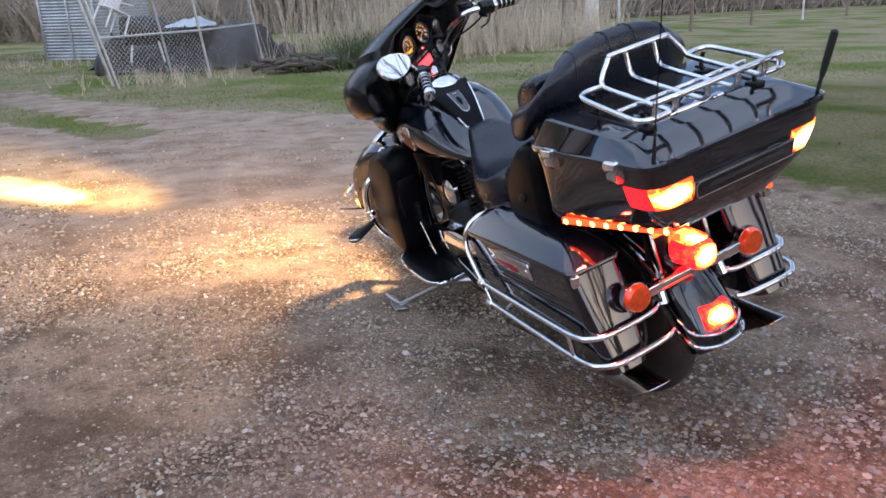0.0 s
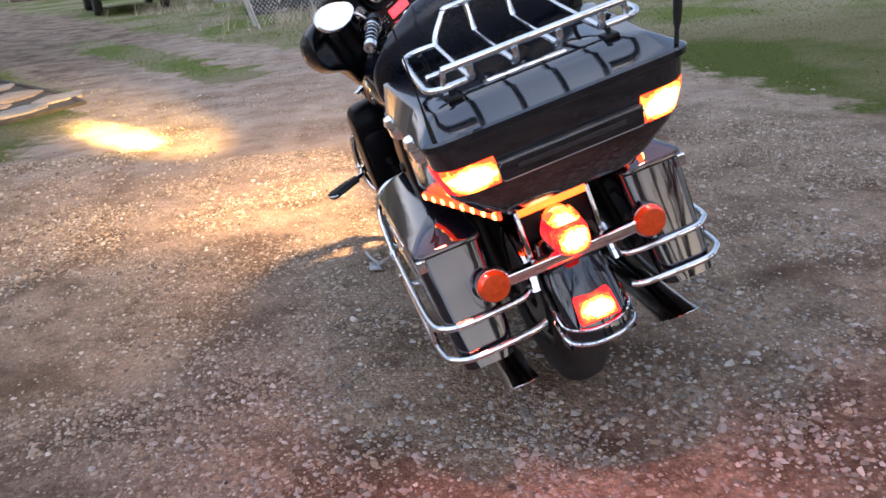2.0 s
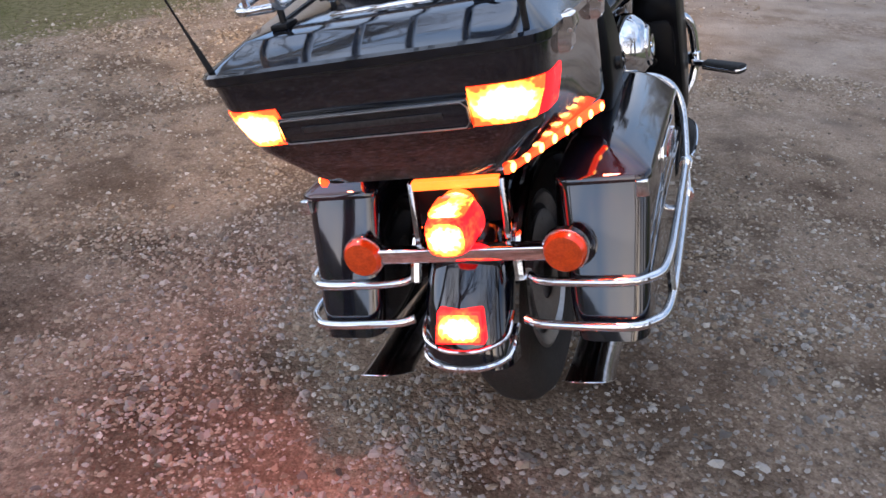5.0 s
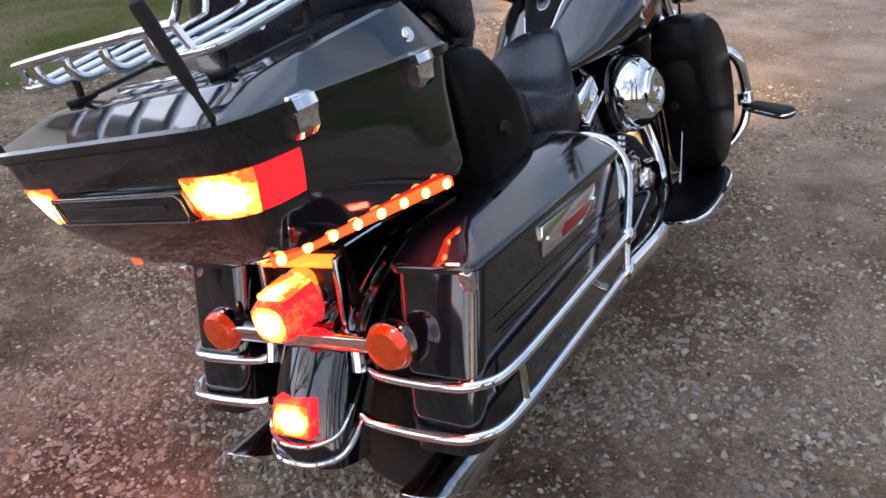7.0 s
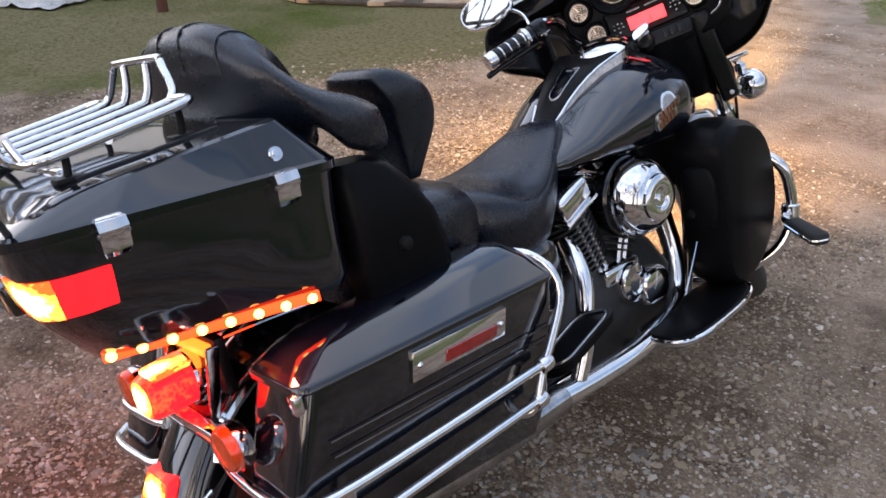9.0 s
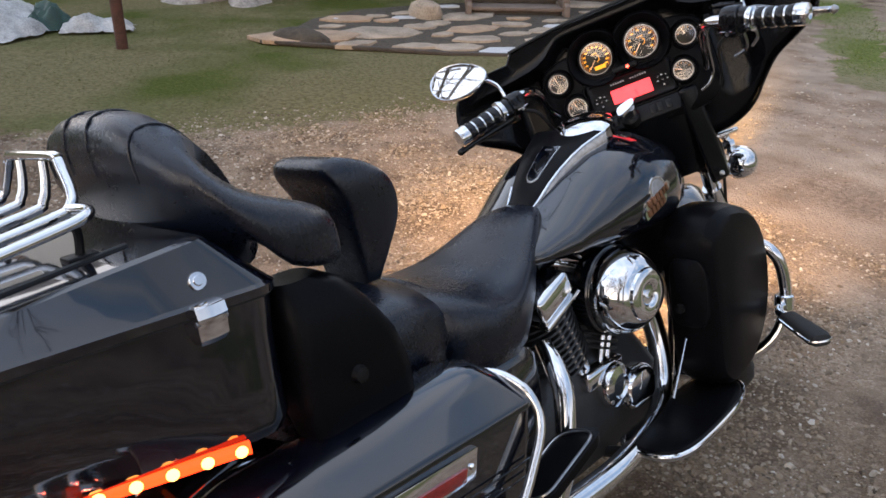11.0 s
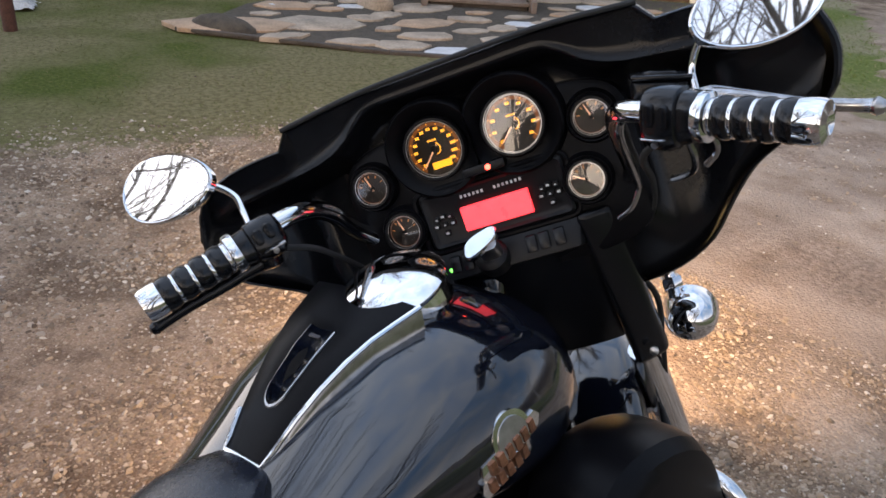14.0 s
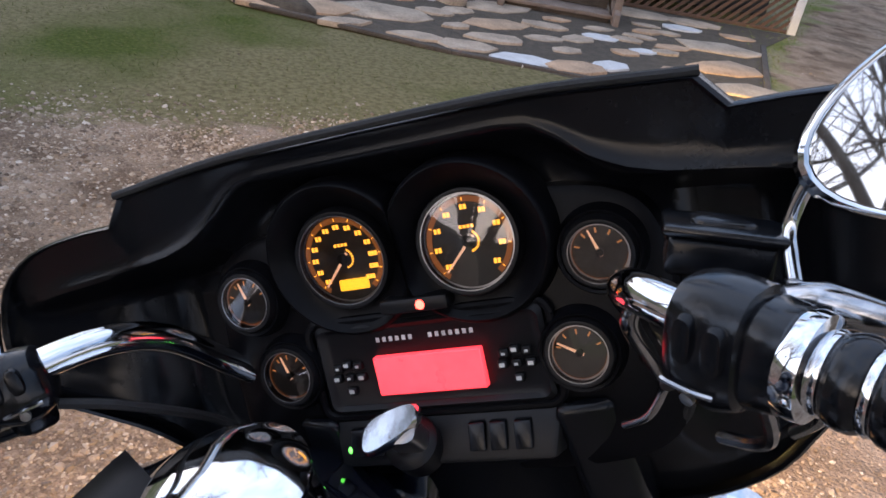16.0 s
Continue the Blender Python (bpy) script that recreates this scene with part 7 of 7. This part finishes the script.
# scrub along the fence: many thin upright stems
def stems(name, label, boxes, count, height, r, material, seed, lean=.25, fork=1):
    g = random.Random(seed)
    verts, faces = [], []
    for k in range(count):
        x0, y0, x1, y1 = boxes[g.randrange(len(boxes))]
        f = g.random()
        p = Vector((x0 + (x1 - x0) * f + g.gauss(0, .5), y0 + (y1 - y0) * f + g.gauss(0, .5), -.03))
        for b in range(fork):
            q = p
            rad = r * g.uniform(.5, 1.3)
            d = Vector((g.gauss(0, lean), g.gauss(0, lean), 1)).normalized()
            seg = height * g.uniform(.35, 1.1) / 3
            last = None
            for s_ in range(4):
                i = len(verts)
                rr = rad * (1 - s_ * .27)
                verts += [q + Vector((rr, 0, 0)), q + Vector((-rr * .5, rr * .87, 0)), q + Vector((-rr * .5, -rr * .87, 0))]
                if last is not None:
                    faces += [(last, last + 1, i + 1, i), (last + 1, last + 2, i + 2, i + 1), (last + 2, last, i, i + 2)]
                last = i
                q = q + d * seg
                d = (d + Vector((g.gauss(0, .2), g.gauss(0, .2), 0))).normalized()
    m_ = bpy.data.meshes.new(name)
    m_.from_pydata(verts, [], faces)
    m_.materials.append(material)
    return tagged(new(name, m_), label, "brush", kind="stuff")


stems("dry_scrub", "dry brown scrub stems along the fence", [(3.5, 16.6, 8, 18.0), (8, 18.0, 13, 20.6), (5, 16.5, 9, 17.8)], 900, 1.6, .009, DRY_BRUSH, 41, .22, 3)
stems("green_scrub", "low green shrubs along the fence", [(4.2, 15.5, 5.2, 16.3)], 500, .8, .010, GREEN_LEAF, 43, .5, 3)
stems("pen_weeds", "tall dry weeds round the wire pen", [(-3.5, 20.5, -.5, 20.0), (2.0, 17.5, 4.4, 17.6), (-.3, 14.3, 1.4, 15.5)], 260, .38, .006, DRY_BRUSH, 47, .35, 3)
stems("wood_edge", "bare thicket at the wood's edge", [(-60, 62, -12, 46), (-12, 40, 20, 38), (6, 34, 34, 44), (34, 44, 80, 50)], 3200, 9, .11, WOODS, 51, .10, 2)
stems("wood_floor", "dense brown undergrowth of the wood", [(-60, 60, -12, 44), (-12, 37, 12, 34), (10, 33, 36, 42), (36, 42, 80, 48)], 4200, 2.4, .10, WOODS, 53, .5, 2)

# the far wood closes the view all round
bm = bmesh.new()
ring0 = []
for k in range(181):
    a = 2 * math.pi * k / 180
    rr = 95 + 10 * noise.noise(Vector((math.cos(a) * 3, math.sin(a) * 3, 1)))
    ring0.append([Vector((rr * math.cos(a), 8 + rr * math.sin(a), z + (0 if z < 1 else (2.5 if math.sin(a) > -.1 else 1.0) * noise.noise(Vector((a * 14, z, 0)))))) for z in ((-1, 3, 7, 11.5) if math.sin(a) > -.1 else (-1, 1.5, 3, 4.5))])
vs = [[bm.verts.new(p) for p in r] for r in ring0[:-1]]
vs.append(vs[0])
for a, b in zip(vs, vs[1:]):
    for i in range(3):
        bm.faces.new((a[i], b[i], b[i + 1], a[i + 1]))
tagged(part("far_wood", bm, WOODS, None), "far ring of brown winter woods", "backdrop", kind="structure")

# ---- loose gravel, lawn and leaf litter ----


def fill(name, verts, faces, material, label, category):
    m_ = bpy.data.meshes.new(name)
    k, w = faces.shape
    m_.vertices.add(len(verts))
    m_.vertices.foreach_set("co", verts.astype(np.float32).ravel())
    m_.loops.add(k * w)
    m_.loops.foreach_set("vertex_index", faces.astype(np.int32).ravel())
    m_.polygons.add(k)
    m_.polygons.foreach_set("loop_start", np.arange(0, k * w, w, dtype=np.int32))
    m_.update(calc_edges=True)
    m_.validate()
    m_.shade_flat()
    m_.materials.append(material)
    return tagged(new(name, m_), label, category, kind="stuff")


def scatter(rs, n, x0, x1, y0, y1, keep):
    x, y = rs.uniform(x0, x1, n), rs.uniform(y0, y1, n)
    ok = rs.uniform(0, 1, n) < keep(x, y)
    return x[ok], y[ok]


rs = np.random.RandomState(4)


def patches(x, y, f, s):
    return .5 + .5 * np.sin(x * f + 1.3 * np.sin(y * f * .7 + s)) * np.cos(y * f * 1.1 + 1.7 * np.sin(x * f * .6 - s))


GRID = np.random.RandomState(9).uniform(0, 1, (64, 64))


def mottle(x, y, f):
    """Soft value noise, f cells to the metre."""
    u, v = x * f + 17.3, y * f + 5.7
    i, j = np.floor(u).astype(int), np.floor(v).astype(int)
    a, b = u - i, v - j
    a, b = a * a * (3 - 2 * a), b * b * (3 - 2 * b)
    q = lambda di, dj: GRID[(i + di) % 64, (j + dj) % 64]
    return (q(0, 0) * (1 - a) + q(1, 0) * a) * (1 - b) + (q(0, 1) * (1 - a) + q(1, 1) * a) * b


def washed(x, y):
    """Where loose stones have gathered, 0 to 1."""
    m = .5 * mottle(x, y, 1.1) + .3 * mottle(y + 3, x, 2.7) + .2 * mottle(x - 7, y + 2, 7.0)
    return smooth(.38, .62, m)


DOME = np.array([(1, 0, -.2), (.5, .87, -.2), (-.5, .87, -.2), (-1, 0, -.2), (-.5, -.87, -.2), (.5, -.87, -.2), (.55, .25, .8), (-.45, .42, .9), (-.1, -.55, .75)])
DOME_F = np.array([(0, 1, 6), (1, 2, 7), (1, 7, 6), (2, 3, 7), (3, 4, 7), (4, 8, 7), (4, 5, 8), (5, 0, 8), (0, 6, 8), (6, 7, 8)])


def gravel(n, box_, sizes, floor_=.12, rim=0.0, mid=(2.6, 1.1)):
    bare = lambda x, y: (1 - grass_cover(x, y)) * (floor_ + (1 - floor_) * washed(x, y))
    x, y = scatter(rs, n, *box_, bare)
    if rim:
        ok = rs.uniform(0, 1, len(x)) < smooth(1.0, .55 if rim > 1.5 else .05, np.hypot((x - mid[0]) / rim, (y - mid[1]) / (rim * .85)))
        x, y = x[ok], y[ok]
    k = len(x)
    r = np.exp(rs.normal(math.log(sizes[0]), sizes[1], k)).clip(.0022, .017)
    base = DOME[None] * rs.uniform(.6, 1.25, (k, 9, 1))
    base = base * np.stack([rs.uniform(.8, 1.5, k), rs.uniform(.7, 1.1, k), rs.uniform(.35, .8, k)], -1)[:, None]
    a = rs.uniform(0, 6.28, k)
    ca, sa = np.cos(a)[:, None], np.sin(a)[:, None]
    vx, vy = base[..., 0] * ca - base[..., 1] * sa, base[..., 0] * sa + base[..., 1] * ca
    z = ground_z(x, y) + r * .05
    V = np.stack([x[:, None] + vx * r[:, None], y[:, None] + vy * r[:, None], z[:, None] + base[..., 2] * r[:, None]], -1).reshape(-1, 3)
    Fc = (DOME_F[None] + 9 * np.arange(k)[:, None, None]).reshape(-1, 3)
    return V, Fc


V1, F1 = gravel(250000, (-1.8, 4.2, -.3, 5.2), (.0050, .42))
fill("gravel", V1, F1, GRAVEL, "loose grey and tan gravel on the drive", "gravel")
V2, F2 = gravel(22000, (-2.5, 5.0, 4.5, 10.5), (.0062, .40))
fill("far_gravel", V2, F2, GRAVEL, "loose gravel further along the drive", "gravel")
V6, F6 = gravel(90000, (-.2, 5.2, -1.2, 3.6), (.0058, .42), .05, 2.6)
fill("coarse_gravel", V6, F6, GRAVEL_GREY, "coarser grey gravel washed loose behind the motorcycle", "gravel")
V8, F8 = gravel(22000, (.9, 3.2, .9, 2.9), (.0060, .45), .35, 1.1, (2.0, 1.85))
fill("tail_gravel", V8, F8, GRAVEL_GREY, "coarse grey gravel round the tail of the motorcycle", "gravel")
V7, F7 = gravel(36000, (-2.7, -.25, 1.7, 5.8), (.0068, .45), .3)
fill("tan_gravel", V7, F7, GRAVEL_TAN, "coarse tan gravel and clods beside the motorcycle", "gravel")


def grass(n, box_, h, w):
    x, y = scatter(rs, n, *box_, lambda x, y: smooth(.25, .8, grass_cover(x, y)) * (.3 + .7 * patches(x, y, .9, .4)))
    k = len(x)
    hh, ww = h * rs.uniform(.4, 1.3, k), w * rs.uniform(.6, 1.3, k)
    a = rs.uniform(0, 6.28, k)
    lx, ly = rs.normal(0, 1.1, k) * hh, rs.normal(0, 1.1, k) * hh
    z = ground_z(x, y) - .004
    V = np.stack([np.stack([x - np.cos(a) * ww, y - np.sin(a) * ww, z], -1), np.stack([x + np.cos(a) * ww, y + np.sin(a) * ww, z], -1), np.stack([x + lx, y + ly, z + hh], -1)], 1).reshape(-1, 3)
    return V, np.arange(3 * k).reshape(-1, 3)


V3, F3 = grass(150000, (-8, 8, 1.0, 13), .020, .0034)
fill("lawn_grass", V3, F3, GRASS, "short patchy lawn grass", "grass")
V4, F4 = grass(90000, (-9, 14, 9, 26), .040, .006)
fill("field_grass", V4, F4, FIELD_GRASS, "rough grass of the field", "grass")


def litter(n, box_):
    x, y = scatter(rs, n, *box_, lambda x, y: .3 + .7 * patches(x, y, 2.1, 5))
    k = len(x)
    r = rs.uniform(.003, .010, k)
    a = rs.uniform(0, 6.28, k)
    z = ground_z(x, y) + .006
    pts = []
    for t, q in ((0, 1.6), (1.2, .7), (2.3, .8), (3.14, 1.3), (4.0, .7), (5.1, .8)):
        pts.append(np.stack([x + r * q * np.cos(a + t), y + r * q * np.sin(a + t), z + rs.uniform(0, .010, k)], -1))
    return np.stack(pts, 1).reshape(-1, 3), np.arange(6 * k).reshape(-1, 6)


V5, F5 = litter(600, (-3, 5, -.8, 9))
fill("leaf_litter", V5, F5, LEAF_LITTER, "dark dead leaves strewn on the ground", "leaf litter")
